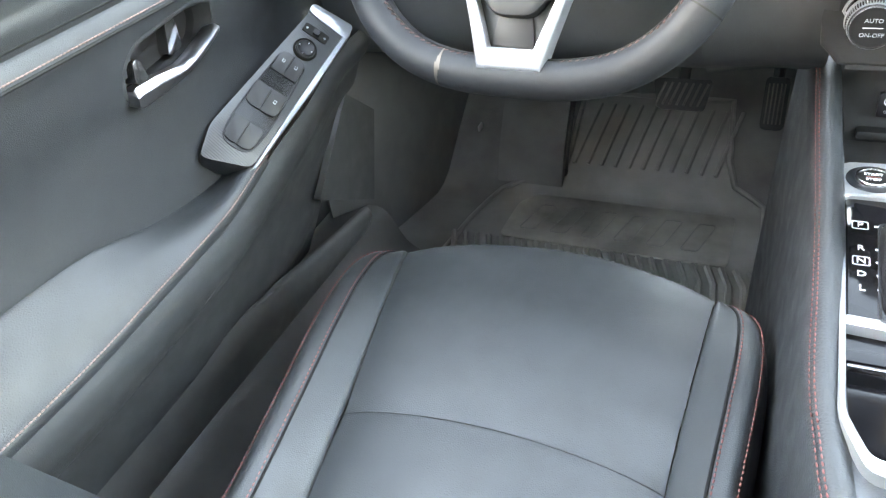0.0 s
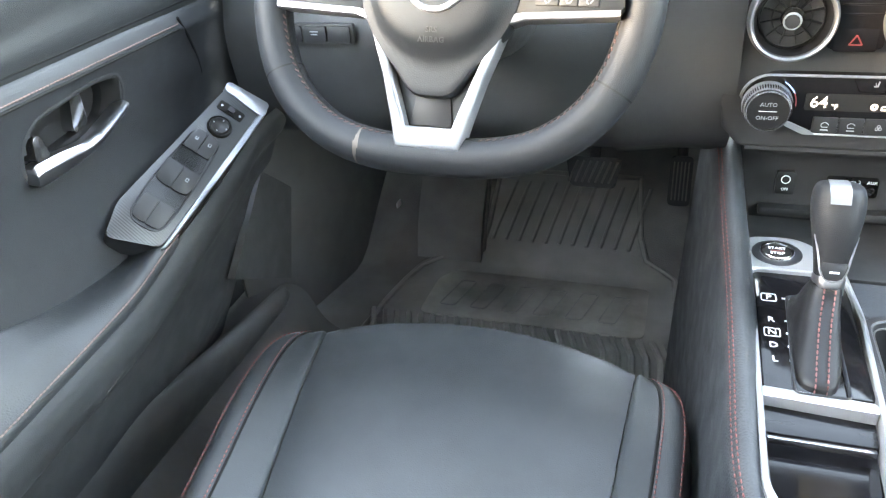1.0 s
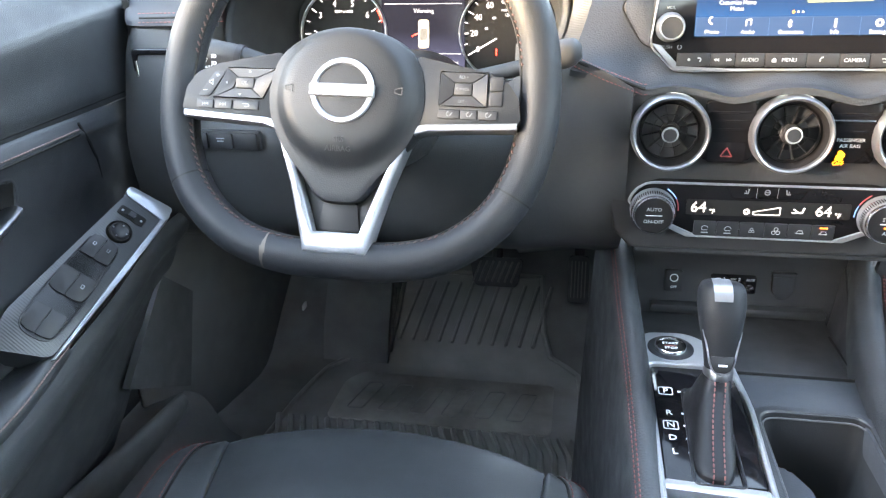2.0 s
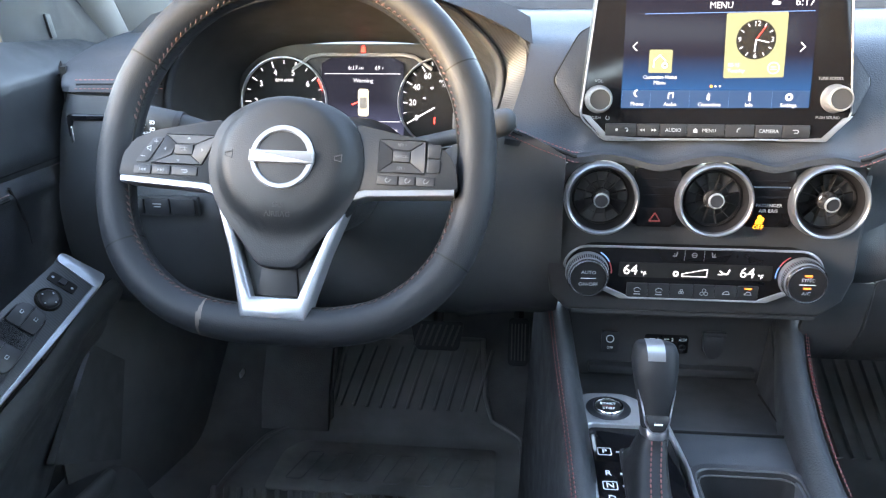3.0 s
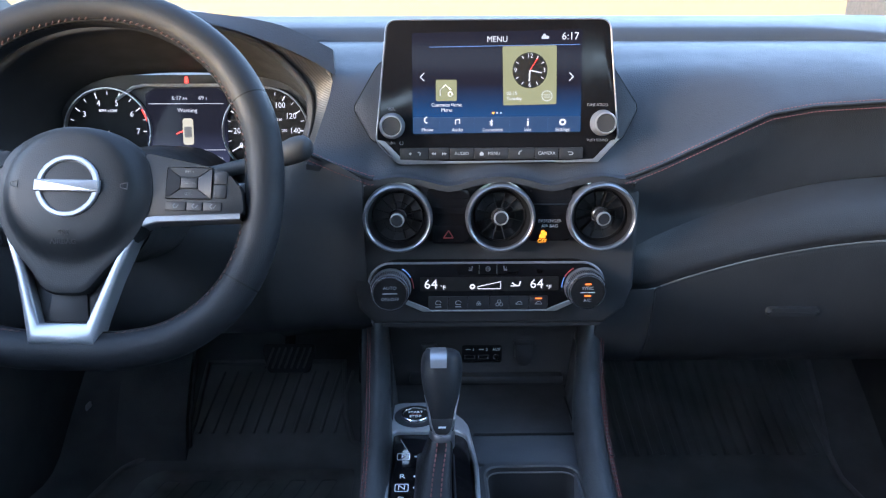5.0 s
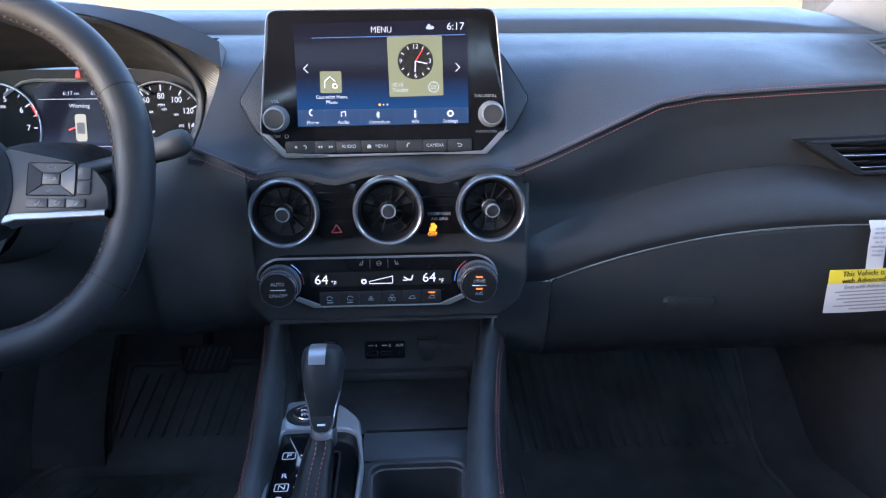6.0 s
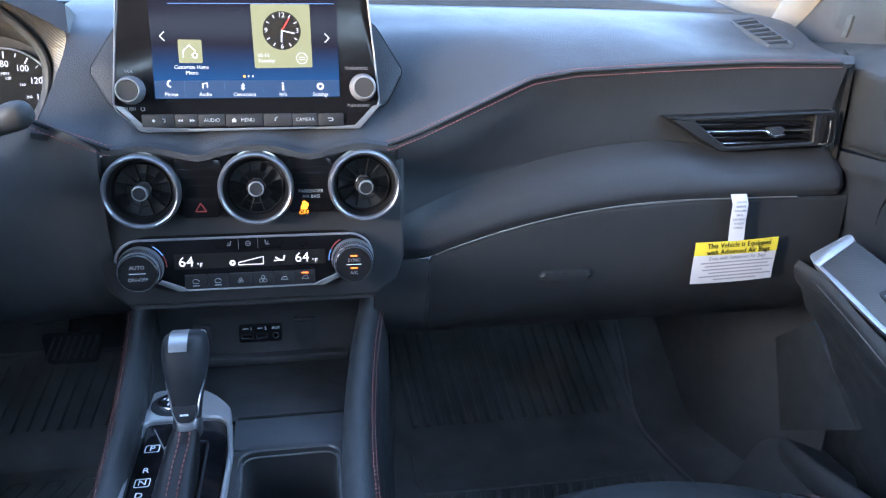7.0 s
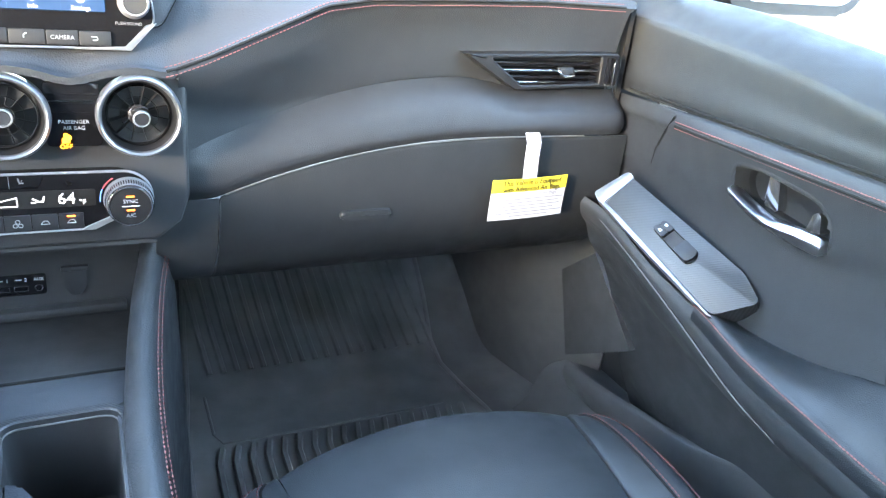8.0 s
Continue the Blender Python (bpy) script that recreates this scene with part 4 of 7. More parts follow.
for s, dxc in ((-1, -0.1068), (1, 0.1030)):
    dm = Matrix.Translation((dxc, -0.0003, 0.003))
    d = part("dial", lathe([(0.0001, 0.0185), (0.0172, 0.0185), (0.0177, 0.0180), (0.0178, 0.015)], 44, m=dm), VENTBLACK, clim, "black dial face", local=True)
    part("dial_ring", lathe([(0.0176, 0.0172), (0.0179, 0.0192), (0.0187, 0.0193), (0.0193, 0.0182), (0.0194, 0.0150)], 48, m=dm), POLISHED, d, "satin silver dial ring", local=True)
    part("dial_body", lathe([(0.0192, 0.0160), (0.0200, 0.012), (0.0212, 0.006), (0.0220, 0.0)], 48, m=dm), SATIN, d, local=True)
    kn = bmesh.new()
    for i in range(60):
        a = 2 * math.pi * i / 60
        box((0.0206, 0, 0.008), (0.0012, 0.0010, 0.009), m=dm @ Matrix.Rotation(a, 4, "Z"), bm=kn)
    part("knurl", kn, SMOKE, d, local=True)
    stroke(d, [(dxc - 0.0075, -0.0003), (dxc + 0.0075, -0.0003)], 0.0003, PRINT, "line", 0.0216)
    if s < 0:
        lettering("AUTO", 0.0052, dxc, 0.0058, 0.0216, DIMPRINT, d)
        lettering("ON-OFF", 0.0052, dxc, -0.0068, 0.0216, DIMPRINT, d)
    else:
        lettering("SYNC", 0.0050, dxc, 0.0042, 0.0216, DIMPRINT, d)
        lettering("A/C", 0.0050, dxc, -0.0095, 0.0216, DIMPRINT, d)
        for y in (0.0090, -0.0042):
            part("indicator", prism(rect(dxc, y, 0.007, 0.0016), 0.0214, 0.0219), GLOWORANGE, d, "lit amber indicator", local=True)
    mid_a = 90 + s * 62
    stroke(clim, arc(dxc, 0, 0.0245, mid_a - s * 30, mid_a, 6), 0.0005, GLOWBLUE if s < 0 else DIALRED, "arc_mark", 0.0032)
    stroke(clim, arc(dxc, 0, 0.0245, mid_a + s * 3, mid_a + s * 30, 6), 0.0005, DIALRED if s < 0 else GLOWBLUE, "arc_mark", 0.0032)
part("readout", prism(rounded(rect(0.0, 0.0035, 0.150, 0.016), 0.002), 0.003, 0.0034), INK, clim, local=True)
for x in (-0.0635, 0.0510):
    lettering("64", 0.0150, x, 0.0030, 0.0036, GLOWWHITE, clim, wide=1.0)
    lettering("\u00b0F", 0.0068, x + 0.0130, -0.0008, 0.0036, GLOWWHITE, clim)
stroke(clim, [(-0.0125, -0.0020), (0.0120, -0.0020), (0.0120, 0.0060), (-0.0125, 0.0005), (-0.0125, -0.0020)], 0.0004, GLOWWHITE, "fan_bar", 0.0034)
stroke(clim, arc(-0.0185, 0.0005, 0.0022, 0, 360, 10), 0.0008, GLOWWHITE, "fan_mark", 0.0034)
stroke(clim, [(0.0245, 0.0045), (0.0285, 0.0015), (0.0320, 0.0015), (0.0335, 0.0060)], 0.0007, GLOWWHITE, "seat_mark", 0.0034)
stroke(clim, [(0.0230, 0.0010), (0.0270, 0.0010)], 0.0005, GLOWWHITE, "arrow_mark", 0.0034)
part("upper_keys", prism([(-0.040, 0.0270), (-0.033, 0.0140), (0.029, 0.0140), (0.036, 0.0270)][::-1], 0.0026, 0.0036, 0.0004), PIANO, clim, local=True)
for x in (-0.0205, -0.0020, 0.0165):
    if abs(x + 0.002) < 0.001:
        stroke(clim, arc(x, 0.0208, 0.0024, 0, 360, 14), 0.0004, KEYPRINT, "key_mark", 0.0037)
        stroke(clim, [(x - 0.0022, 0.0208), (x + 0.0022, 0.0208)], 0.0004, KEYPRINT, "key_mark", 0.0037)
    else:
        f = 1 if x > 0 else -1
        stroke(clim, [(x - f * 0.0016, 0.0236), (x - f * 0.0008, 0.0195), (x + f * 0.0020, 0.0195)], 0.0006, KEYPRINT, "key_mark", 0.0037)
        stroke(clim, [(x + f * 0.0006, 0.0206), (x + f * 0.0012, 0.0224)], 0.0003, KEYPRINT, "key_mark", 0.0037)
for x in (-0.0115, 0.0075):
    stroke(clim, [(x, 0.0258), (x, 0.0150)], 0.0002, KEYPRINT, "line", 0.0037)
kx = [-0.0665, -0.0445, -0.0232, 0.0, 0.0215, 0.0430, 0.0640]
for i in range(6):
    x0, x1 = kx[i] + 0.0004, kx[i + 1] - 0.0004
    kt = part("button", prism(rounded([(x0, -0.0258), (x1, -0.0258), (x1, -0.0105), (x0, -0.0105)], 0.001, 2), 0.002, 0.0050, 0.0006), BUTTON, clim, local=True)
    cx = (x0 + x1) / 2
    if i in (0, 1):
        stroke(kt, arc(cx, -0.0185, 0.0034, 20, 160, 8) + [(cx - 0.0025, -0.0195), (cx + 0.0025, -0.0195)], 0.0003, DIMPRINT, "glass_mark", 0.005)
        stroke(kt, [(cx - 0.003, -0.0222), (cx + 0.003, -0.0222)], 0.0005, DIMPRINT, "word_bar", 0.005)
    elif i in (2, 3):
        r = 0.0016 if i == 2 else 0.0024
        for a in (90, 210, 330):
            stroke(kt, arc(cx + r * math.cos(radians(a)), -0.0185 + r * math.sin(radians(a)), r * 0.75, 0, 360, 10), 0.00025, DIMPRINT, "fan_mark", 0.005)
    else:
        stroke(kt, [(cx - 0.0035, -0.0195), (cx - 0.001, -0.0165), (cx + 0.002, -0.0165), (cx + 0.0035, -0.0195), (cx - 0.0035, -0.0195)], 0.0003, DIMPRINT, "car_mark", 0.005)
    if i == 5:
        part("indicator", prism(rect(cx, -0.0130, 0.007, 0.0014), 0.0049, 0.0054), GLOWORANGE, kt, "lit amber indicator", local=True)

# ---- steering wheel ----
wm = face_axes((-0.3905, 0.660, 0.672), 26) @ Matrix.Rotation(radians(-1.5), 4, "Z")
wheel = thing("steering_wheel", "black leather D-shaped steering wheel with silver lower spoke", "steering wheel", m=wm)
half = [(0, 0.1850), (0.0660, 0.1715), (0.1210, 0.132), (0.1560, 0.072), (0.1655, 0.004), (0.1575, -0.054), (0.1350, -0.0965), (0.098, -0.1260), (0.053, -0.1390)]
# the rim stands back from the spokes, most at the sides
ringpts = [(x, y, -0.013 + 0.003 * max(0.0, -y / 0.143) ** 2) for x, y in half] + [(0, -0.1410, -0.010)]
ringpts += [(-x, y, z) for x, y, z in ringpts[8:0:-1]]
rim_line = spline(ringpts, 8, closed=True)
rim = part("rim", tube(rim_line, 0.0176, 18, closed=True, squash=1.05, up=(0, 0, 1)), WHEELSKIN, wheel, "black grained leather rim", local=True)
inner = [p + (Vector((0, -0.005, p.z)) - p).normalized() * 0.0160 + Vector((0, 0, 0.0075)) for p in rim_line]
part("lacing_groove", tube(inner, 0.0013, 6, closed=True), INK, rim, local=True)
runs = []
lp = [p for p, t in walk_along(inner + inner[:1], 0.0062)]
for i in range(1, len(lp) - 1):
    t = (Vector(lp[i + 1]) - Vector(lp[i - 1])).normalized()
    c = Vector(lp[i])
    if (c.y < -0.09 and abs(c.x) < 0.040) or (abs(c.x) > 0.11 and -0.030 < c.y < 0.032):
        runs.append(None)
        continue
    if not runs or runs[-1] is None:
        runs.append((bmesh.new(), bmesh.new()))
    lace, blk = runs[-1]
    rad = (Vector((c.x, c.y + 0.005, 0))).normalized()
    w = (rad * 0.0014 + Vector((0, 0, 0.0030)))
    w2 = (rad * -0.0004 - Vector((0, 0, 0.0032)))
    tube([c - t * 0.0004, c + w * 0.6 + t * 0.0016 + Vector((0, 0, 0.0006)), c + w + t * 0.0030], 0.00085, 5, bm=lace)
    tube([c - t * 0.0004, c + w2 * 0.6 + t * 0.0016, c + w2 + t * 0.0030], 0.00085, 5, bm=blk)
for r in runs:
    if r is not None:
        part("lacing", r[0], GREYTHREAD, rim, "dull red lacing stitches", local=True)
        part("lacing", r[1], INK, rim, local=True)
for a in (34, 146, 207, 333):
    d = Vector((math.cos(radians(a)), math.sin(radians(a)), 0))
    near = min(range(len(rim_line)), key=lambda i: (Vector((rim_line[i].x, rim_line[i].y, 0)).normalized() - d).length)
    c, t = rim_line[near], (rim_line[(near + 1) % len(rim_line)] - rim_line[near - 1]).normalized()
    cut = tube([c - t * 0.0007, c + t * 0.0007], 0.01765, 18, squash=1.05, up=(0, 0, 1))
    part("seam", cut, INK, rim, local=True)
# Warm sun glint on the rim, painted as a tan band.
near = min(range(len(rim_line)), key=lambda i: (rim_line[i] - Vector((-0.063, -0.138, 0))).length)
part("rim_glint", tube([rim_line[near] - Vector((0.0025, 0, 0)), rim_line[near] + Vector((0.0025, 0, 0))], 0.0177, 18, squash=1.05, up=(0, 0, 1)), GLINT, rim, "tan band painted as a sun glint on the rim", local=True)
ho = spline([(0, 0.057), (0.036, 0.051), (0.060, 0.033), (0.0685, 0.006), (0.066, -0.020), (0.053, -0.046), (0.031, -0.072), (0.017, -0.088), (0, -0.0905), (-0.017, -0.088), (-0.031, -0.072), (-0.053, -0.046), (-0.066, -0.020), (-0.0685, 0.006), (-0.060, 0.033), (-0.036, 0.051)], 4, closed=True)


def hub_z(x, y):
    """Height of the airbag cover: a shallow skirt with a round dome on it."""
    r = math.hypot(x - 0.001, y - 0.001)
    k = min(1, max(0, (0.0660 - r) / 0.016))
    k = k * k * (3 - 2 * k)
    return 0.0095 + 0.05 * min(0, y + 0.055) + 0.0115 * k + 0.0042 * max(0, 1 - (r / 0.055) ** 2)


rows = []
for q, dz in ((1.0, -0.026), (1.025, -0.012), (1.025, -0.004), (1.005, -0.0008), (0.97, 0), (0.92, 0), (0.86, 0), (0.79, 0), (0.71, 0), (0.62, 0), (0.5, 0), (0.35, 0), (0.2, 0), (0.01, 0)):
    ring = []
    for p in ho:
        x, y = p.x * q, -0.006 * (1 - q) + p.y * q
        ring.append((x, y, hub_z(x, y) + dz))
    rows.append(ring)
hubpad = part("airbag_cover", grid(rows, closed=True), COVERSKIN, wheel, "grained black airbag cover", local=True)
em = bmesh.new()
prism(circle(0.002, 0.001, 0.0278, 48), 0.0232, 0.0268, 0.0012, 3, hole=circle(0.002, 0.001, 0.0226, 48), bm=em)
prism(rounded(rect(0.002, 0.001, 0.0565, 0.0108), 0.0008, 2), 0.0240, 0.0282, 0.0013, 3, bm=em)
part("emblem", em, SATIN, hubpad, "plain silver ring and bar emblem", local=True)
for word, y in (("SRS", -0.0400), ("AIRBAG", -0.0478)):
    wl_m = Matrix.Translation((0.001, y, hub_z(0.001, y) + 0.0003)) @ Matrix.Rotation(radians(14), 4, "X")
    lettering(word, 0.0066, 0, 0, 0, HARD, hubpad, m=wl_m, thick=0.0004)
for s in (-1, 1):
    hx = s * 0.048 + 0.002
    stroke(hubpad, [(hx - 0.003, 0.001), (hx - 0.003, 0.004), (hx + 0.003, 0.0055), (hx + 0.003, -0.0005), (hx - 0.003, 0.001)], 0.0004, HARD, "horn_mark", hub_z(0.048, 0) + 0.0006)
for s in (-1, 1):
    pod = [(s * 0.060, 0.037), (s * 0.120, 0.025), (s * 0.139, 0.017), (s * 0.149, 0.003), (s * 0.152, -0.0180), (s * 0.060, -0.024)]
    pod = pod[::-1] if s > 0 else pod
    sp = part("spoke", prism(rounded(pod, 0.004), -0.016, 0.0075, 0.002), COVERSKIN, wheel, local=True)
    if s < 0:
        vb = part("button", prism(rounded([(-0.1370, -0.0045), (-0.1215, 0.0180), (-0.1120, 0.0180), (-0.1255, -0.0045)][::-1], 0.002), 0.006, 0.0088, 0.0008), BUTTON, sp, local=True)
        stroke(vb, [(-0.1208, 0.0143), (-0.1172, 0.0143)], 0.0003, KEYPRINT, z=0.0088)
        stroke(vb, [(-0.1190, 0.0125), (-0.1190, 0.0161)], 0.0003, KEYPRINT, z=0.0088)
        stroke(vb, [(-0.1318, 0.0006), (-0.1282, 0.0006)], 0.0003, KEYPRINT, z=0.0088)
        stroke(vb, [(-0.1265, 0.0070), (-0.1250, 0.0070), (-0.1232, 0.0055), (-0.1232, 0.0105), (-0.1250, 0.0090), (-0.1265, 0.0090), (-0.1265, 0.0070)], 0.0003, KEYPRINT, z=0.0088)
    else:
        for y in (0.0150, 0.0022):
            part("button", prism(rounded(rect(0.1300, y, 0.0115, 0.0120), 0.0018, 3), 0.006, 0.0088, 0.0008), BUTTON, sp, local=True)
    # the four-way pad; the one beside the volume key leans with it
    cx, cy, hw, hh, lean = (-0.0930, 0.0080, 0.0240, 0.0140, 0.0060) if s < 0 else (0.1020, 0.0095, 0.0210, 0.0150, 0.0)
    q = [(cx - hw - lean, cy - hh), (cx + hw - lean, cy - hh), (cx + hw + lean, cy + hh), (cx - hw + lean, cy + hh)]
    for i in range(4):
        a, e = q[i], q[(i + 1) % 4]
        ia, ie = (cx + (a[0] - cx) * 0.36, cy + (a[1] - cy) * 0.36), (cx + (e[0] - cx) * 0.36, cy + (e[1] - cy) * 0.36)
        kb = part("button", prism(rounded(shrink([a, e, ie, ia], 0.0005), 0.0006, 2), 0.006, 0.0088, 0.0007), BUTTON, sp, local=True)
        mx, my = (a[0] + e[0]) / 2 * 0.68 + cx * 0.32, (a[1] + e[1]) / 2 * 0.68 + cy * 0.32
        if s < 0:
            d = [(0, -1), (1, 0), (0, 1), (-1, 0)][i]
            o = (-d[1], d[0])
            part("arrow_mark", prism([(mx + d[0] * 0.0018, my + d[1] * 0.0018), (mx + o[0] * 0.0016, my + o[1] * 0.0016), (mx - o[0] * 0.0016, my - o[1] * 0.0016)], 0.0088, 0.0091), KEYPRINT, kb, local=True)
        elif i in (0, 2):
            lettering("SET -" if i == 0 else "RES +", 0.0034, mx, my, 0.0089, KEYPRINT, kb)
    ck = part("button", prism(rounded(rect(cx, cy, 0.72 * hw, 0.66 * hh), 0.001, 2), 0.006, 0.0094, 0.0008), BUTTON, sp, local=True)
    lettering("OK" if s < 0 else "CANCEL", 0.0046 if s < 0 else 0.0030, cx, cy, 0.0095, KEYPRINT, ck)
    for i in range(3):
        c, kw = ((-0.0905, 0.0235), (-0.1120, 0.0165), (-0.1295, 0.0160))[i] if s < 0 else ((0.0910, 0.0185), (0.1080, 0.0140), (0.1240, 0.0160))[i]
        bt = part("button", prism(rounded(rect(c, -0.0115, kw, 0.0080), 0.001, 2), 0.006, 0.0088, 0.0007), BUTTON, sp, local=True)
        if s < 0 and i > 0:
            for e in (-0.0022, 0.0004):
                f = 1 if i == 1 else -1
                part("skip_mark", prism([(c + e * f - 0.0011 * f, -0.0129), (c + e * f + 0.0011 * f, -0.0115), (c + e * f - 0.0011 * f, -0.0101)][::f], 0.0087, 0.0091), KEYPRINT, bt, local=True)
            stroke(bt, [(c + f * 0.0022, -0.0129), (c + f * 0.0022, -0.0101)], 0.0003, KEYPRINT, z=0.0088)
        elif s < 0:
            stroke(bt, [(c - 0.003, -0.0104), (c + 0.002, -0.0104), (c + 0.003, -0.0116), (c + 0.002, -0.0128), (c - 0.001, -0.0128)], 0.0004, KEYPRINT, "return_mark", z=0.0088)
        else:
            stroke(bt, arc(c, -0.0115, 0.0018, 100, 260, 8), 0.0005, KEYPRINT, z=0.0088)
            stroke(bt, [(c + 0.001, -0.0130), (c + 0.003, -0.0105)], 0.0004, KEYPRINT, z=0.0088)
hi = [(0.149, -0.0165), (0.072, -0.0205), (0.056, -0.024), (0.044, -0.052), (0.0265, -0.100), (0.0205, -0.1175)]
low = [(0.0285, -0.1365), (0.0345, -0.112), (0.044, -0.078), (0.0605, -0.0320), (0.074, -0.0270), (0.149, -0.0228)]
flip = lambda q: [(-x, y) for x, y in q[::-1]]
inn, outr = hi + flip(hi), low[::-1] + flip(low[::-1])
mid_ = lambda k, z: [(a[0] * (1 - k) + c[0] * k, a[1] * (1 - k) + c[1] * k, z) for a, c in zip(inn, outr)]
part("spoke_trim", grid([mid_(0, -0.012), mid_(0, 0.0060), mid_(0.05, 0.0074), mid_(0.16, 0.0084), mid_(0.5, 0.0088), mid_(0.84, 0.0084), mid_(0.95, 0.0074), mid_(1, 0.0060), mid_(1, -0.012)]), SATIN, wheel, "satin silver spoke trim", local=True)
part("spoke_well", prism([(-0.045, -0.055), (0.045, -0.055), (0.024, -0.119), (-0.024, -0.119)][::-1], -0.020, -0.004), DARK, wheel, local=True)
part("spoke_well", prism([(-0.014, -0.082), (0.014, -0.082), (0.019, -0.116), (-0.019, -0.116)][::-1], -0.006, -0.0015, 0.001), VENTBLACK, wheel, local=True)
part("boss", lathe([(0.050, -0.055), (0.056, -0.03), (0.050, -0.012), (0.0001, -0.012)], 28), HARD, wheel, local=True)

column = thing("steering_column", "black plastic steering column shroud with two stalks", "steering column", (-0.39, 0.80, 0.55))
sec = []
for y, z, w_, h in ((0.705, 0.640, 0.052, 0.045), (0.76, 0.632, 0.062, 0.054), (0.84, 0.622, 0.068, 0.060), (0.95, 0.60, 0.072, 0.062)):
    sec.append([(-0.3905 + w_ * math.cos(a) * (1 if abs(math.cos(a)) < 0.8 else 0.96), y + 0.02 * math.sin(a), z + h * math.sin(a)) for a in [2 * math.pi * i / 24 for i in range(24)]])
part("shroud", grid(sec, closed=True), HARD, column)
rs = part("wiper_stalk", tube(spline([(-0.33, 0.76, 0.662), (-0.27, 0.757, 0.676), (-0.232, 0.754, 0.686), (-0.205, 0.751, 0.696), (-0.192, 0.750, 0.698)], 5), [0.0075] * 8 + [0.008, 0.009, 0.0105, 0.0115, 0.0125, 0.013, 0.0135, 0.0135, 0.013, 0.0125, 0.011, 0.009, 0.006], 12), HARD, column, "black wiper stalk")
b = bmesh.new()
for i in range(14):
    a = 2 * math.pi * i / 14
    box((-0.238 + 0.002, 0.7545 + 0.0122 * math.cos(a), 0.6845 + 0.0122 * math.sin(a)), (0.010, 0.002, 0.002), bm=b)
part("grip", b, DARK, rs)
lpts = spline([(-0.45, 0.768, 0.668), (-0.49, 0.766, 0.676), (-0.525, 0.762, 0.684), (-0.555, 0.759, 0.691), (-0.590, 0.757, 0.697)], 5)
ls = part("light_stalk", tube(lpts, [0.0085 + 0.0065 * min(1, max(0, (i - 4) / 8)) - (0.004 if i == 20 else 0) for i in range(21)], 16), HARD, column, "black light stalk")
part("collar", tube([lpts[11], lpts[12]], 0.0156, 18), BUTTON, ls)
lm = face_axes((-0.5555, 0.7432, 0.6915), 12) @ Matrix.Diagonal((0.85, 0.85, 1, 1))
for x, y in ((-0.010, -0.001), (0.003, 0.002), (0.003, -0.006)):
    b = prism(circle(x, y, 0.0022, 12), 0, 0.0010, m=lm, hole=circle(x, y, 0.0014, 12))
    for k in range(8 if x < 0 else 3):
        a = radians(45 * k if x < 0 else 150 + 30 * k)
        prism(rect(x + 0.0036 * math.cos(a), y + 0.0036 * math.sin(a), 0.0009, 0.0009), 0, 0.0010, m=lm, bm=b)
    part("symbol", b, PRINT, ls)
lettering("AUTO", 0.0042, -0.005, -0.0105, 0.0003, PRINT, ls, m=lm)

# ---- instrument cluster and hood ----
hood = thing("cluster_hood", "black hood arching over the instrument cluster", "cluster hood", (-0.385, 0.95, 0.66))
lipi = [(-0.576, 0.850, 0.660), (-0.591, 0.862, 0.698), (-0.577, 0.872, 0.746), (-0.540, 0.872, 0.782), (-0.475, 0.856, 0.808), (-0.385, 0.850, 0.815), (-0.300, 0.853, 0.810), (-0.250, 0.868, 0.785), (-0.2145, 0.875, 0.744), (-0.2125, 0.872, 0.705), (-0.227, 0.860, 0.668)]
lipo = [(-0.604, 0.835, 0.650), (-0.612, 0.850, 0.700), (-0.600, 0.862, 0.753), (-0.555, 0.868, 0.796), (-0.480, 0.866, 0.812), (-0.385, 0.862, 0.819), (-0.292, 0.863, 0.813), (-0.222, 0.866, 0.787), (-0.183, 0.874, 0.763), (-0.181, 0.850, 0.718), (-0.192, 0.825, 0.672)]
back = [(-0.535, 0.975, 0.640), (-0.548, 0.978, 0.675), (-0.540, 0.980, 0.715), (-0.505, 0.982, 0.742), (-0.455, 0.984, 0.752), (-0.385, 0.985, 0.755), (-0.315, 0.984, 0.752), (-0.265, 0.982, 0.742), (-0.232, 0.980, 0.715), (-0.225, 0.978, 0.675), (-0.236, 0.975, 0.640)]
top_b = [(-0.640, 0.90, 0.66), (-0.645, 0.93, 0.71), (-0.635, 0.97, 0.765), (-0.58, 1.00, 0.800), (-0.49, 1.02, 0.822), (-0.385, 1.03, 0.829), (-0.280, 1.02, 0.812), (-0.215, 1.00, 0.775), (-0.192, 0.965, 0.750), (-0.182, 0.90, 0.71), (-0.186, 0.84, 0.675)]
mixv = lambda p, q, k: [tuple(a * (1 - k) + c * k for a, c in zip(u, v)) for u, v in zip(p, q)]
part("inner_bowl", loft([back, mixv(back, lipi, 0.45), lipi], 4, 4, 0.004), HARD, hood, "matt black inner bowl")
part("flange", loft([q[:7] for q in (lipi, mixv(lipi, lipo, 0.5), lipo)], 2, 4, 0.004), HARD, hood, "black flange")
part("flange", loft([q[6:] for q in (lipi, mixv(lipi, lipo, 0.5), lipo)], 2, 4, 0.004), CARBON, hood, "carbon-look flange")
part("top_shell", loft([lipo, mixv(lipo, top_b, 0.12), mixv(lipo, top_b, 0.55), top_b], 3, 4, 0.004), PAD, hood, "soft grained top")
# the thick brow: an underside, an upright face that deepens to its two corners, and the top running back
brow = [(-0.209, 0.762, 0.789), (-0.181, 0.779, 0.803), (-0.141, 0.797, 0.818), (-0.072, 0.818, 0.828), (0.0, 0.826, 0.832)]
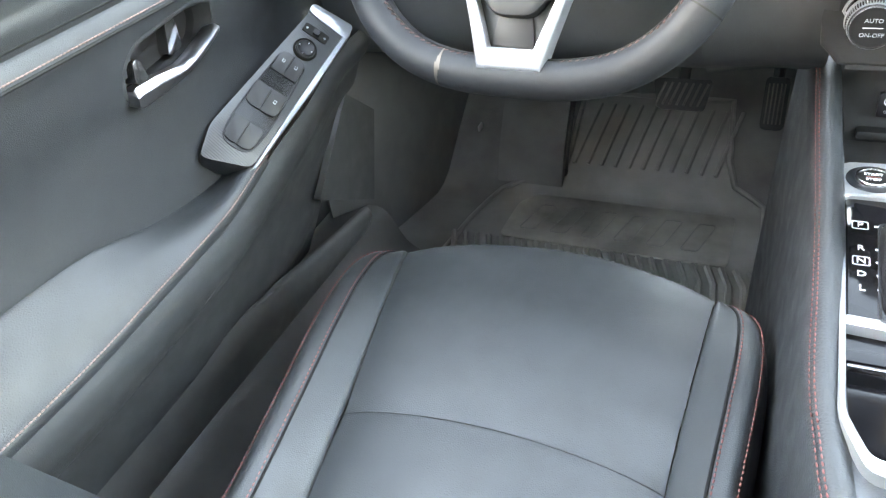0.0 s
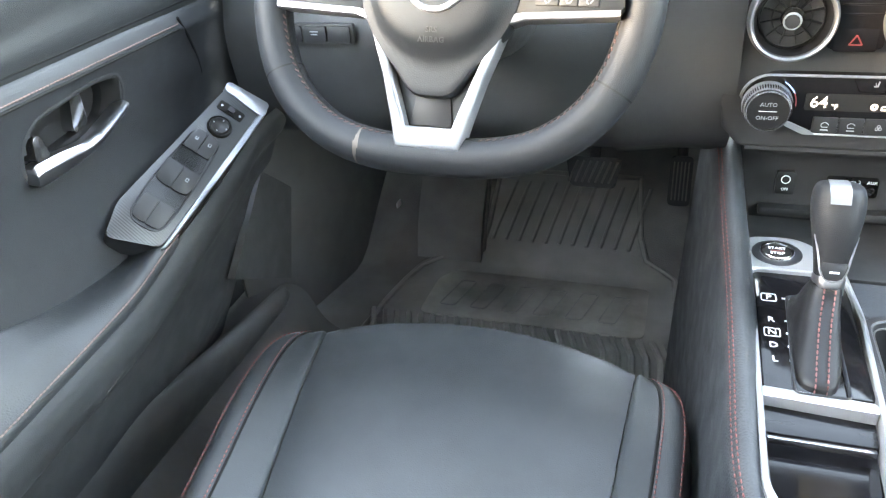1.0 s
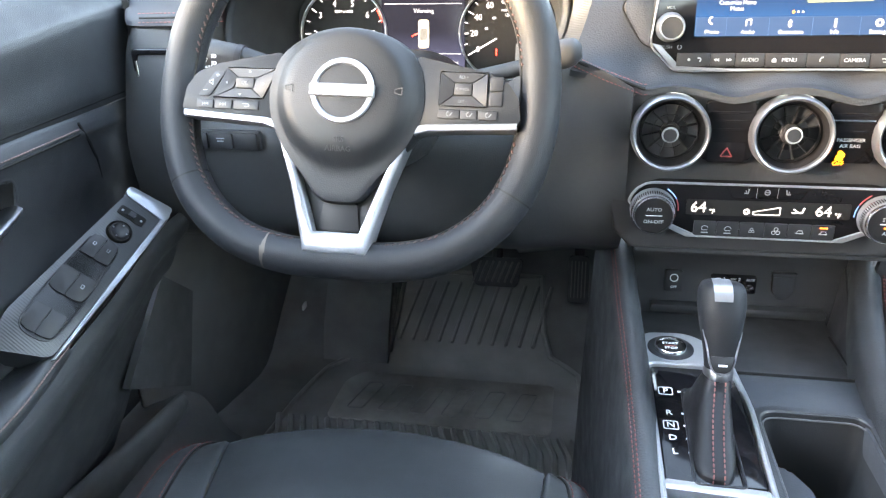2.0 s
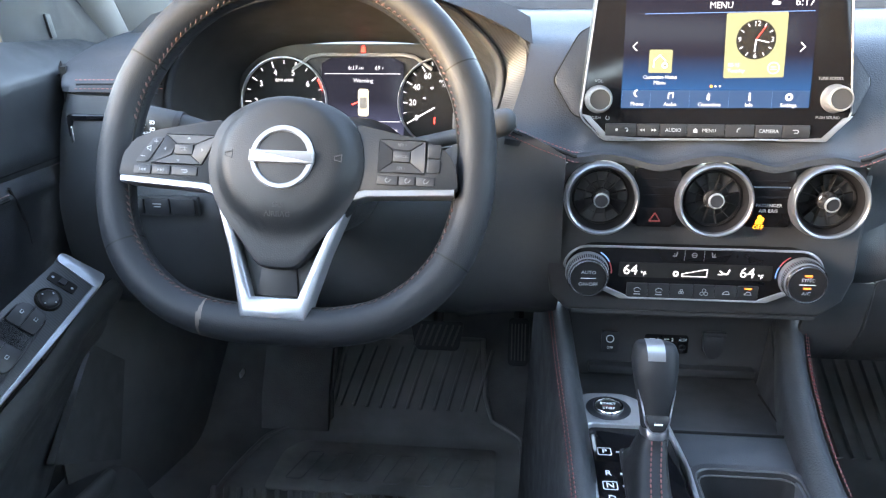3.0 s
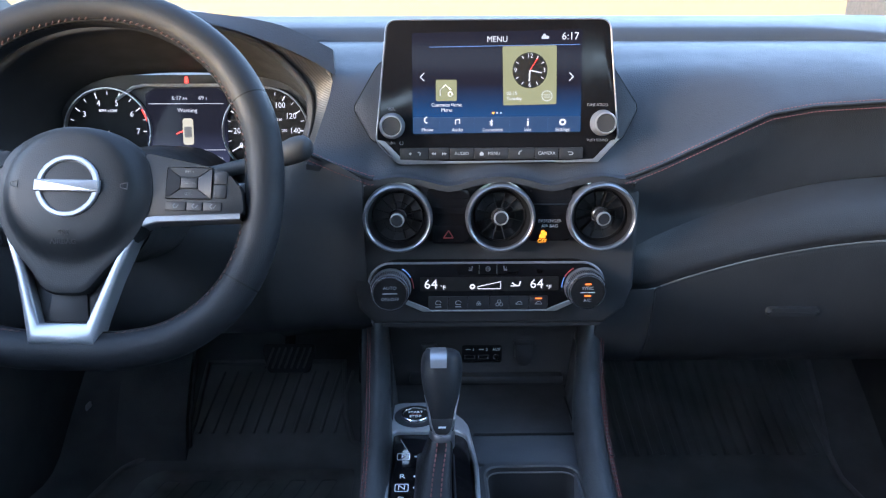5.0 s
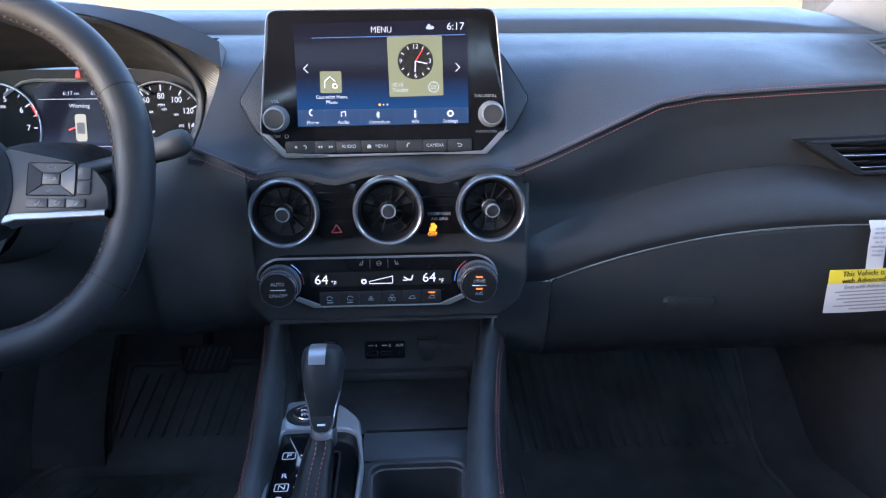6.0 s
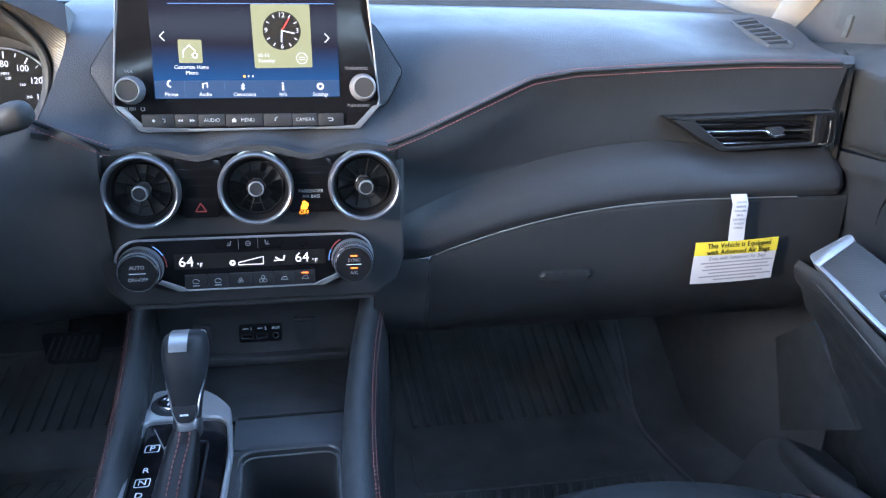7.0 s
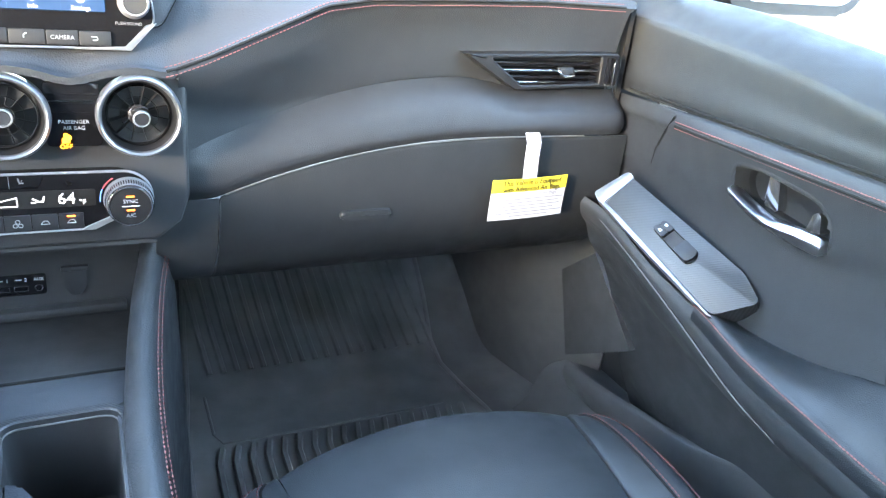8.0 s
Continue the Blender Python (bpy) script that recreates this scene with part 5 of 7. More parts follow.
brow = brow + [(-d, lo, up) for d, lo, up in brow[-2::-1]]
low_edge = [(-0.386 + d, 0.842, lo) for d, lo, up in brow]
up_edge = [(-0.386 + d * 0.985, 0.856, up) for d, lo, up in brow]
part("brow_underside", loft([[(-0.386 + d * 0.97, 0.895, lo + 0.004) for d, lo, up in brow], low_edge], 3, 4), HARD, hood, "dark underside of the brow")
part("brow_face", loft([low_edge, mixv(low_edge, up_edge, 0.5), up_edge], 2, 4), PAD, hood, "smooth upright face of the brow")
part("brow_top", loft([up_edge, [(-0.386 + d * 0.968, 0.90, up + 0.002 - 0.012 * abs(d) / 0.209) for d, lo, up in brow], [(-0.386 + d * 0.90, 1.03, up - 0.045 * abs(d) / 0.209) for d, lo, up in brow]], 3, 4), PAD, hood, "soft grained top of the brow")
for e in (-1, 1):
    d, lo, up = brow[0]
    part("brow_end", grid([[(-0.386 + e * 0.209, 0.842, lo), (-0.386 + e * 0.2059, 0.856, up)], [(-0.386 + e * 0.2025, 0.895, lo), (-0.386 + e * 0.2023, 0.90, up - 0.010)], [(-0.386 + e * 0.1881, 1.03, lo - 0.04), (-0.386 + e * 0.1881, 1.03, up - 0.045)]]), PAD, hood)
part("bowl_rim", tube(spline([Vector(p) + Vector((0, -0.002, 0)) for p in lipi], 6), 0.0055, 10, squash=0.7), PAD, hood, "soft rim round the bowl")
km = face_axes((-0.386, 0.9655, 0.690), 10)
clus = thing("instrument_cluster", "instrument cluster with two white-lit round gauges and a centre screen", "instrument cluster", m=km)
part("backing", prism(rounded([(-0.165, -0.075), (0.165, -0.075), (0.160, 0.030), (0.125, 0.064), (-0.125, 0.064), (-0.160, 0.030)], 0.015), -0.012, -0.004), DARK, clus, local=True)
CSCREEN = screen_material("trip_screen", (0.012, 0.013, 0.020), (0.05, 0.06, 0.11), -0.055, 0.030, 0.7)
mid = part("trip_display", prism([(-0.052, -0.050), (0.052, -0.050), (0.052, 0.040), (0.040, 0.047), (-0.040, 0.047), (-0.052, 0.040)][::-1], -0.004, -0.001), CSCREEN, clus, "lit blue centre screen", local=True)
part("arch_trim", tube([(-0.088, 0.033, 0.001), (-0.066, 0.048, 0.001), (-0.052, 0.0505, 0.001), (0.052, 0.0505, 0.001), (0.066, 0.048, 0.001), (0.088, 0.033, 0.001)], 0.0021, 8), SILVERPAINT, clus, "thin silver arch", local=True)
lettering("6:17", 0.0072, -0.012, 0.0345, 0.0, GLOWDIM, mid)
lettering("AM", 0.0042, -0.0015, 0.0338, 0.0, GLOWDIM, mid)
lettering("69", 0.0072, 0.0195, 0.0345, 0.0, GLOWDIM, mid)
lettering("F", 0.0042, 0.0262, 0.0338, 0.0, GLOWDIM, mid)
stroke(mid, [(-0.048, 0.0275), (0.048, 0.0275)], 0.0004, GLOWDIM, "line", -0.0006)
lettering("Warning", 0.0072, 0.001, 0.0190, 0.0, GLOWDIM, mid)
part("car_icon", prism(rounded(rect(0.001, -0.0080, 0.0135, 0.034), 0.004), -0.0008, 0.0), material("icon_body", (0.55, 0.52, 0.38), 0.5, vary=0.0, emit=0.7), mid, "small lit car picture", local=True)
part("car_icon_roof", prism(rounded(rect(0.001, -0.0085, 0.0095, 0.014), 0.002), 0.0, 0.0004), material("icon_roof", (0.22, 0.22, 0.20), 0.5, vary=0.0, emit=0.4), mid, local=True)
stroke(mid, [(-0.0135, -0.0105), (-0.0060, -0.0075)], 0.0008, GLOWRED, "door_mark", 0.0)
stroke(mid, [(-0.048, -0.0315), (0.048, -0.0315)], 0.0004, GLOWDIM, "line", -0.0006)
lettering("P", 0.0085, 0.003, -0.0400, 0.0, GLOWDIM, mid)
lettering("189 miles", 0.0062, 0.033, -0.0420, 0.0, GLOWDIM, mid)
b = prism(circle(0.001, 0.0600, 0.0021, 10), -0.003, -0.002)
prism(rounded(rect(0.001, 0.0560, 0.0052, 0.0052), 0.001, 2), -0.003, -0.002, bm=b)
part("belt_light", b, GLOWRED, clus, "lit red seat belt light", local=True)
for s in (-1, 1):
    cx, cy = s * 0.1010, -0.0075
    ga = part("gauge", prism(circle(cx, cy, 0.0545, 48), -0.004, -0.002), INK, clus, "black gauge face", local=True)
    part("gauge_ring", prism(circle(cx, cy, 0.0560, 56), -0.002, 0.004, 0.0007, hole=circle(cx, cy, 0.0538, 56)), SATIN, ga, "thin silver gauge ring", local=True)
    vals = ["1", "2", "3", "4", "5", "6", "7"] if s < 0 else ["0", "20", "40", "60", "80", "100", "120", "140"]
    for i, v in enumerate(vals):
        a = radians(216 - 36 * i) if s < 0 else radians(210 - 30 * i)
        lettering(v, 0.0105, cx + 0.0375 * math.cos(a), cy + 0.0375 * math.sin(a), -0.0018, GLOWWHITE, ga, wide=0.9)
        for k in (0, 1):
            e = a - radians(18 if s < 0 else 15) * k
            if i == len(vals) - 1 and k:
                continue
            r0 = 0.0445 if k == 0 else 0.0470
            stroke(ga, [(cx + r0 * math.cos(e), cy + r0 * math.sin(e)), (cx + 0.0510 * math.cos(e), cy + 0.0510 * math.sin(e))], 0.0007 if k == 0 else 0.0004, GLOWWHITE, "tick", -0.0018)
    if s < 0:
        lettering("RPM x1000", 0.0050, cx, cy + 0.0265, -0.0018, GLOWWHITE, ga)
        stroke(ga, arc(cx, cy, 0.0515, 32, -8, 10), 0.0012, GLOWRED, "red_zone", -0.0018)
        stroke(ga, [(cx, cy), (cx + 0.040 * math.cos(radians(240)), cy + 0.040 * math.sin(radians(240)))], 0.0008, GLOWWHITE, "needle", -0.001)
    else:
        lettering("MPH", 0.0045, cx, cy + 0.0265, -0.0018, GLOWWHITE, ga)
        for i, v in enumerate(("40", "80", "120", "160", "200")):
            a = radians(165 - 41 * i)
            lettering(v, 0.0045, cx + 0.0235 * math.cos(a), cy + 0.0215 * math.sin(a), -0.0018, GLOWWHITE, ga)
        stroke(ga, [(cx - 0.010, cy - 0.006), (cx + 0.043 * math.cos(radians(210)), cy + 0.043 * math.sin(radians(210)))], 0.0009, GLOWWHITE, "needle", -0.001)
        stroke(ga, arc(cx + 0.004, cy - 0.022, 0.014, 165, 195, 6), 0.0009, GLOWRED, "fuel_arc", -0.0018)

# ---- centre console ----
con = thing("center_console", "black centre console with padded rails and red stitching", "console", (0, 0.5, 0.03))


def rail(side):
    """A padded rail: sections along the car, outer edge to inner edge."""
    out_x = {-1: ((0.90, -0.160), (0.83, -0.152), (0.75, -0.147), (0.65, -0.141), (0.55, -0.138), (0.45, -0.137), (0.38, -0.130), (0.25, -0.115), (0.0, -0.112)),
             1: ((0.90, 0.142), (0.83, 0.134), (0.75, 0.117), (0.65, 0.103), (0.55, 0.096), (0.45, 0.096), (0.38, 0.098), (0.25, 0.100), (0.0, 0.100))}[side]
    tops = np.interp([y for y, _ in out_x], [0.0, 0.38, 0.55, 0.65, 0.75, 0.83, 0.90], [0.395, 0.405, 0.415, 0.428, 0.450, 0.473, 0.490])
    secs = []
    for (y, x), z in zip(out_x, tops):
        s = side
        secs.append([(x + s * 0.018, y, 0.04), (x + s * 0.014, y, 0.20), (x + s * 0.004, y, z - 0.06), (x + s * 0.001, y, z - 0.020), (x - s * 0.0045, y, z - 0.004), (x - s * 0.014, y, z + 0.001), (x - s * 0.024, y, z - 0.006), (x - s * 0.0285, y, z - 0.020), (x - s * 0.030, y, z - 0.07)])
    dx, dz = (0.0055, -0.0018) if side < 0 else (0.0002, -0.0055)
    line = spline([(x + dx, y, z + dz) for (y, x), z in zip(out_x, tops)], 12)
    return loft(secs, 5, 4), line


for side in (-1, 1):
    b, line = rail(side)
    r = part("rail", b, RAILVINYL, con, "padded black vinyl rail")
    part("stitching", stitches(line, 0.0056, 0.0036, 0.0007), THREAD, r, "red stitching")
    part("stitching", stitches([p + Vector((side * 0.0030, 0, -0.0022 if side < 0 else -0.0045)) for p in line], 0.0056, 0.0036, 0.0006), THREAD, r)
# deck between the rails, open over the tray, the shifter and the cup holder
for q in ([(-0.030, 0.690), (0.084, 0.690), (0.078, 0.632), (-0.030, 0.632)], [(0.0665, 0.640), (0.080, 0.640), (0.074, 0.44), (0.0645, 0.44)], [(-0.032, 0.640), (-0.0195, 0.640), (-0.0185, 0.44), (-0.032, 0.44)], [(-0.034, 0.4605), (0.075, 0.4605), (0.076, 0.10), (-0.034, 0.10)], [(-0.116, 0.395), (-0.030, 0.395), (-0.030, 0.10), (-0.116, 0.10)]):
    part("deck", prism(q, 0.360, 0.4000, 0.002), DECK, con, "dark grey console deck")
co = rounded([(-0.0215, 0.628), (0.0695, 0.628), (0.0665, 0.456), (-0.0205, 0.456)], 0.018, 8)
part("tray_edge", tube([(-0.028, 0.6915, 0.4002), (0.083, 0.6915, 0.4002), (0.0855, 0.74, 0.392), (0.088, 0.80, 0.384)], 0.0013, 6), INK, con)
part("cup_rim", prism(shrink(co, -0.009), 0.396, 0.4035, 0.0015, hole=co), CARBON, con, "carbon-look cup holder rim")
b = bmesh.new()
grid([[(x, y, 0.402) for x, y in co], [(x, y, 0.375) for x, y in shrink(co, 0.003)], [(x, y, 0.315) for x, y in shrink(co, 0.006)], [(x, y, 0.312) for x, y in shrink(co, 0.012)]], b, closed=True)
b.faces.new([b.verts.new((x, y, 0.312)) for x, y in shrink(co, 0.012)])
cupw = part("cup_holder", b, DARK, con, "deep black cup holder well")
part("cup_divider", tube([(x, y, 0.3975) for x, y in shrink(co, 0.002)], 0.0009, 6, closed=True), EDGEGREY, cupw)
part("cup_arm", prism(rounded([(-0.019, 0.572), (-0.006, 0.568), (0.006, 0.545), (0.010, 0.500), (-0.018, 0.500)][::-1], 0.003), 0.330, 0.3880, 0.003), PAD, cupw, "grey cup retainer")
# front tray
b = loft([[(x, 0.690, 0.3985), (x, 0.700, 0.388), (x, 0.72, 0.3835), (x, 0.80, 0.380), (x, 0.835, 0.380)] for x in (-0.120, -0.03, 0.0, 0.05, 0.092)], 3, 3, 0.004)
part("tray_mat", b, TRAYBLACK, con, "black rubber tray mat")
b = loft([[(x, 0.836, 0.375), (x, 0.840, 0.40), (x, 0.848, 0.43), (x, 0.850, 0.46), (x, 0.840, 0.485), (x, 0.800, 0.496), (x, 0.766, 0.497)] for x in (-0.128, -0.06, 0, 0.06, 0.118)], 3, 4, 0.004)
part("tray_back", b, DARK, con, "black back wall of the tray")
part("ledge", box((-0.005, 0.834, 0.395), (0.190, 0.020, 0.010), 0.003), HARD, con)
b = loft([[(0.090 + d, y, z) for y, z, d in ((0.66, 0.40, -0.010), (0.74, 0.41, -0.002), (0.80, 0.43, 0.008), (0.85, 0.45, 0.016))], [(0.087 + d, y, z) for y, z, d in ((0.66, 0.385, -0.010), (0.74, 0.38, -0.004), (0.80, 0.375, 0.002), (0.85, 0.375, 0.01))]], 3, 4, 0.004)
part("side_wall", b, HARD, con)
b = loft([[(-0.116 - d, y, z) for y, z, d in ((0.70, 0.41, 0.002), (0.76, 0.425, 0.004), (0.80, 0.44, 0.008), (0.85, 0.46, 0.014))], [(-0.112 - d, y, z) for y, z, d in ((0.70, 0.385, 0.0), (0.76, 0.38, 0.0), (0.80, 0.375, 0.004), (0.85, 0.375, 0.01))]], 3, 4, 0.004)
part("side_wall", b, HARD, con)
tm = face_axes((0.0, 0.8415, 0.424), 8)
pb = part("port_plate", prism(rounded(rect(-0.0100, -0.001, 0.049, 0.021), 0.003), -0.003, 0.003, 0.0008, m=tm), PIANO, con, "port plate with two USB sockets and an AUX jack")
for x in (-0.025, -0.0085):
    part("usb_socket", prism(rounded(rect(x, -0.004, 0.0135, 0.0060), 0.001, 2), 0.0028, 0.0042, 0.0004, m=tm, hole=rounded(rect(x, -0.004, 0.0110, 0.0036), 0.0006, 2)), SMOKE, pb)
part("aux_jack", prism(circle(0.0075, -0.004, 0.0042, 18), 0.0028, 0.0042, 0.0004, m=tm, hole=circle(0.0075, -0.004, 0.0024, 18)), SMOKE, pb)
lettering("1", 0.0052, -0.0205, 0.0050, 0.0032, PRINT, pb, m=tm)
lettering("2", 0.0052, -0.0040, 0.0050, 0.0032, PRINT, pb, m=tm)
lettering("AUX", 0.0046, 0.0080, 0.0050, 0.0032, PRINT, pb, m=tm)
for x in (-0.0270, -0.0105):
    part("usb_mark", prism(rect(x, 0.0055, 0.006, 0.0008), 0.003, 0.0034, m=tm), PRINT, pb)
so = part("socket_cover", prism(rounded([(0.031, 0.016), (0.053, 0.016), (0.053, -0.005), (0.047, -0.015), (0.037, -0.015), (0.031, -0.005)][::-1], 0.003), -0.002, 0.007, 0.001, m=tm), BUTTON, con, "black power socket cover")
part("socket_lip", prism(rounded(rect(0.042, 0.0145, 0.026, 0.005), 0.001, 2), 0.004, 0.010, 0.001, m=tm), BUTTON, so)
vd = part("traction_button", prism(rounded(rect(-0.0755, 0.000, 0.019, 0.025), 0.002), -0.002, 0.005, 0.001, m=tm), BUTTON, con, "traction control button")
b = prism(circle(-0.0755, 0.004, 0.0048, 18), 0.005, 0.0053, m=tm, hole=circle(-0.0755, 0.004, 0.0038, 18))
part("mark", b, PRINT, vd)
lettering("OFF", 0.0042, -0.0755, -0.007, 0.0052, PRINT, vd, m=tm)

# shifter plate
sh = thing("shifter_plate", "silver-framed gloss black gear selector plate", "gear selector", (-0.07, 0.56, 0.40))
fo = rounded([(-0.1165, 0.740), (-0.072, 0.743), (-0.053, 0.728), (-0.034, 0.698), (-0.0270, 0.62), (-0.030, 0.50), (-0.032, 0.405), (-0.060, 0.372), (-0.100, 0.372), (-0.117, 0.415), (-0.1165, 0.55)], 0.012, 4)
fi = rounded([(-0.1130, 0.682), (-0.070, 0.6823), (-0.046, 0.682), (-0.0365, 0.672), (-0.0312, 0.62), (-0.0340, 0.50), (-0.036, 0.420), (-0.063, 0.385), (-0.098, 0.385), (-0.1125, 0.420), (-0.1122, 0.55)], 0.008, 4)
part("frame", prism(fo, 0.385, 0.4115, 0.0015, hole=fi), SILVERPAINT, sh, "satin silver frame")
pn = part("panel", prism(rounded([(-0.112, 0.685), (-0.034, 0.685), (-0.034, 0.519), (-0.111, 0.519)][::-1], 0.004), 0.385, 0.4065, 0.001), PIANO, sh, "gloss black lettered panel")
for s, y in (("P", 0.6415), ("R", 0.608), ("N", 0.5905), ("D", 0.573), ("L", 0.555)):
    mm = Matrix.Translation((-0.1005, y, 0.4068))
    lettering(s, 0.0098, 0, 0, 0, PRINT, pn, m=mm)
    part("tick", prism(rect(-0.0865, y, 0.0065, 0.0022), 0.4064, 0.4069), PRINT, pn)
    if s in "PN":
        part("letter_frame", prism(rounded(rect(-0.1005, y, 0.0130, 0.0118), 0.002, 3), 0.4064, 0.4068, hole=rounded(rect(-0.1005, y, 0.0114, 0.0102), 0.0016, 3)), PRINT, pn)
part("crossbar", prism(rounded([(-0.113, 0.519), (-0.034, 0.515), (-0.034, 0.504), (-0.113, 0.508)][::-1], 0.002), 0.395, 0.4085, 0.0012), SILVERPAINT, sh, "bright chrome crossbar")
b = loft([[(x, 0.516, 0.401), (x, 0.50, 0.397), (x, 0.485, 0.394), (x, 0.478, 0.385), (x, 0.44, 0.383), (x, 0.40, 0.385), (x, 0.385, 0.397)] for x in (-0.111, -0.09, -0.07, -0.05, -0.035)], 3, 3, 0.003)
part("tray", b, PIANO, sh, "gloss black shallow tray")
part("tray_step", box((-0.0735, 0.478, 0.394), (0.072, 0.004, 0.006), 0.001), SMOKE, sh)
st = thing("start_button", "round start stop button in a silver ring", "button", (-0.090, 0.7105, 0.4115))
sm2 = Matrix.Translation((-0.0900, 0.7105, 0.4110))
part("ring_plate", lathe([(0.0150, 0.0015), (0.0205, 0.0022), (0.0225, 0.0012), (0.0232, -0.002)], 40, m=sm2), BUTTON, st)
part("ring", lathe([(0.0128, 0.002), (0.0136, 0.0042), (0.0148, 0.0046), (0.0156, 0.0035), (0.0160, 0.0)], 40, m=sm2), CHROME, st, "bright chrome ring")
sc = part("cap", lathe([(0.0001, 0.0030), (0.0110, 0.0032), (0.0126, 0.0026), (0.0128, 0.0)], 36, m=sm2), INK, st)
lettering("START", 0.0054, 0, 0.0044, 0.0034, PRINT, sc, m=sm2)
lettering("STOP", 0.0054, 0, -0.0044, 0.0034, PRINT, sc, m=sm2)
part("bar", prism(rect(0, 0, 0.012, 0.0012), 0.003, 0.0036, m=sm2), THREAD, sc)

# gear lever
gl = thing("gear_lever", "black gear lever with a stitched leather boot", "gear lever", (-0.066, 0.585, 0.4065))
rows = []
for z, cx, cy, w_, d, sq in ((0.4065, -0.0715, 0.580, 0.0165, 0.060, 0.55), (0.412, -0.0710, 0.582, 0.0165, 0.058, 0.6), (0.420, -0.0695, 0.589, 0.0155, 0.045, 0.75), (0.432, -0.0670, 0.602, 0.0135, 0.030, 0.85), (0.441, -0.0645, 0.610, 0.0122, 0.0180, 0.95), (0.448, -0.0630, 0.614, 0.0108, 0.0140, 1.0)):
    ring = []
    for i in range(32):
        a = 2 * math.pi * i / 32
        c, s = math.cos(a), math.sin(a)
        k = (abs(c) ** (2 / sq * 1.3) + abs(s) ** (2 / sq * 1.3)) ** (-sq / 2 / 1.3)
        fold = 1 + 0.035 * math.sin(5 * a + z * 160) * (0.450 - z) / 0.05
        ring.append((cx + w_ * c * k * fold, cy + d * s * k * fold, z))
    rows.append(ring)
cols = list(zip(*rows))
boot = part("boot", grid(list(zip(*[spline(c, 4) for c in cols])), closed=True), BOOTLEATHER, gl, "soft black leather boot")
bf = rounded([(-0.0870, 0.645), (-0.0500, 0.645), (-0.0500, 0.5145), (-0.0905, 0.5145)][::-1], 0.006, 4)
part("boot_frame", prism(bf, 0.4055, 0.4095, 0.001, hole=shrink(bf, 0.0025)), BUTTON, gl, "thin black boot frame")
b = bmesh.new()
for dx in (-0.0042, 0.0042):
    pts = []
    for z, cx, cy, w_, d, sq in ((0.4070, -0.0715, 0.580, 0, 0.0605, 0), (0.413, -0.0710, 0.582, 0, 0.0588, 0), (0.420, -0.0695, 0.589, 0, 0.0460, 0), (0.432, -0.0670, 0.602, 0, 0.0310, 0), (0.441, -0.0640, 0.610, 0, 0.0190, 0), (0.448, -0.0630, 0.614, 0, 0.0150, 0)):
        pts.append((cx + dx, cy - d, z + 0.0005))
    stitches(spline(pts, 6), 0.0050, 0.0036, 0.0007, bm=b)
part("stitching", b, THREAD, boot, "red double stitching")
lv = Matrix.Translation((-0.0625, 0.6165, 0.4475)) @ Matrix.Rotation(radians(-19), 4, "X") @ Matrix.Diagonal((0.99, 1.05, 1.05, 1))


def knob_ring(w_, d, z, dy=0.0, p=2.6):
    out = []
    for i in range(36):
        a = 2 * math.pi * i / 36
        c, s = math.cos(a), math.sin(a)
        k = (abs(c) ** p + abs(s) ** p) ** (-1 / p)
        out.append(lv @ Vector((w_ * c * k, dy + d * s * k, z)))
    return out


kr = [(0.0112, 0.0130, 0.000, 0), (0.0118, 0.0138, 0.006, 0), (0.0138, 0.0158, 0.020, 0), (0.0170, 0.0190, 0.036, 0.001), (0.0194, 0.0215, 0.050, 0.003), (0.0200, 0.0225, 0.060, 0.005), (0.0190, 0.0215, 0.068, 0.006), (0.0160, 0.0180, 0.0735, 0.007), (0.009, 0.011, 0.0755, 0.0075), (0.0005, 0.0005, 0.0758, 0.008)]
rr = [knob_ring(*k) for k in kr]
kc = list(zip(*rr))
knob = part("knob", grid(list(zip(*[spline(c, 4) for c in kc])), closed=True), WHEELSKIN, gl, "smooth black leather knob")
part("collar", grid([knob_ring(0.0112, 0.0128, -0.012), knob_ring(0.0120, 0.0136, -0.010), knob_ring(0.0124, 0.0142, 0.002), knob_ring(0.0114, 0.0134, 0.0045)], closed=True), HANDLEMETAL, gl, "satin silver collar")
part("front_plate", prism(rounded([(-0.0085, 0.008), (-0.0105, 0.016), (0.0105, 0.016), (0.0085, 0.008), (0.0055, 0.0025), (-0.0055, 0.0025)], 0.002), -0.002, 0.0170, 0.0012, m=lv @ Matrix(((1, 0, 0, 0), (0, 0, -1, 0.0), (0, 1, 0, 0), (0, 0, 0, 1))) @ Matrix.Translation((0, 0, -0.0015))), BUTTON, knob)
for s in (-1, 1):
    part("side_trim", tube([lv @ Vector(p) for p in ((s * 0.0160, -0.007, 0.036), (s * 0.0130, -0.0110, 0.024), (s * 0.0102, -0.0130, 0.010), (s * 0.0070, -0.0138, 0.0030), (0, -0.0143, 0.0010))], 0.0009, 6), SATIN, knob)
part("mark", box((0, -0.0187, 0.0095), (0.007, 0.0012, 0.0014), m=lv), PRINT, knob)
part("release_button", grid([[lv @ Vector((x - 0.003, y, z)) for x in (-w_, -w_ / 2, 0, w_ / 2, w_)] for y, z, w_ in ((-0.0200, 0.0615, 0.0075), (-0.0180, 0.0675, 0.0077), (-0.0120, 0.0735, 0.0078), (-0.004, 0.0765, 0.0078), (0.004, 0.0772, 0.0072))]), SATIN, knob, "satin silver release button")

# ---- pedals ----
br = thing("brake_pedal", "black rubber brake pedal with slanted ridges", "pedal", (-0.316, 1.25, 0.22))
pm = face_axes((-0.3155, 1.150, 0.272), 30)
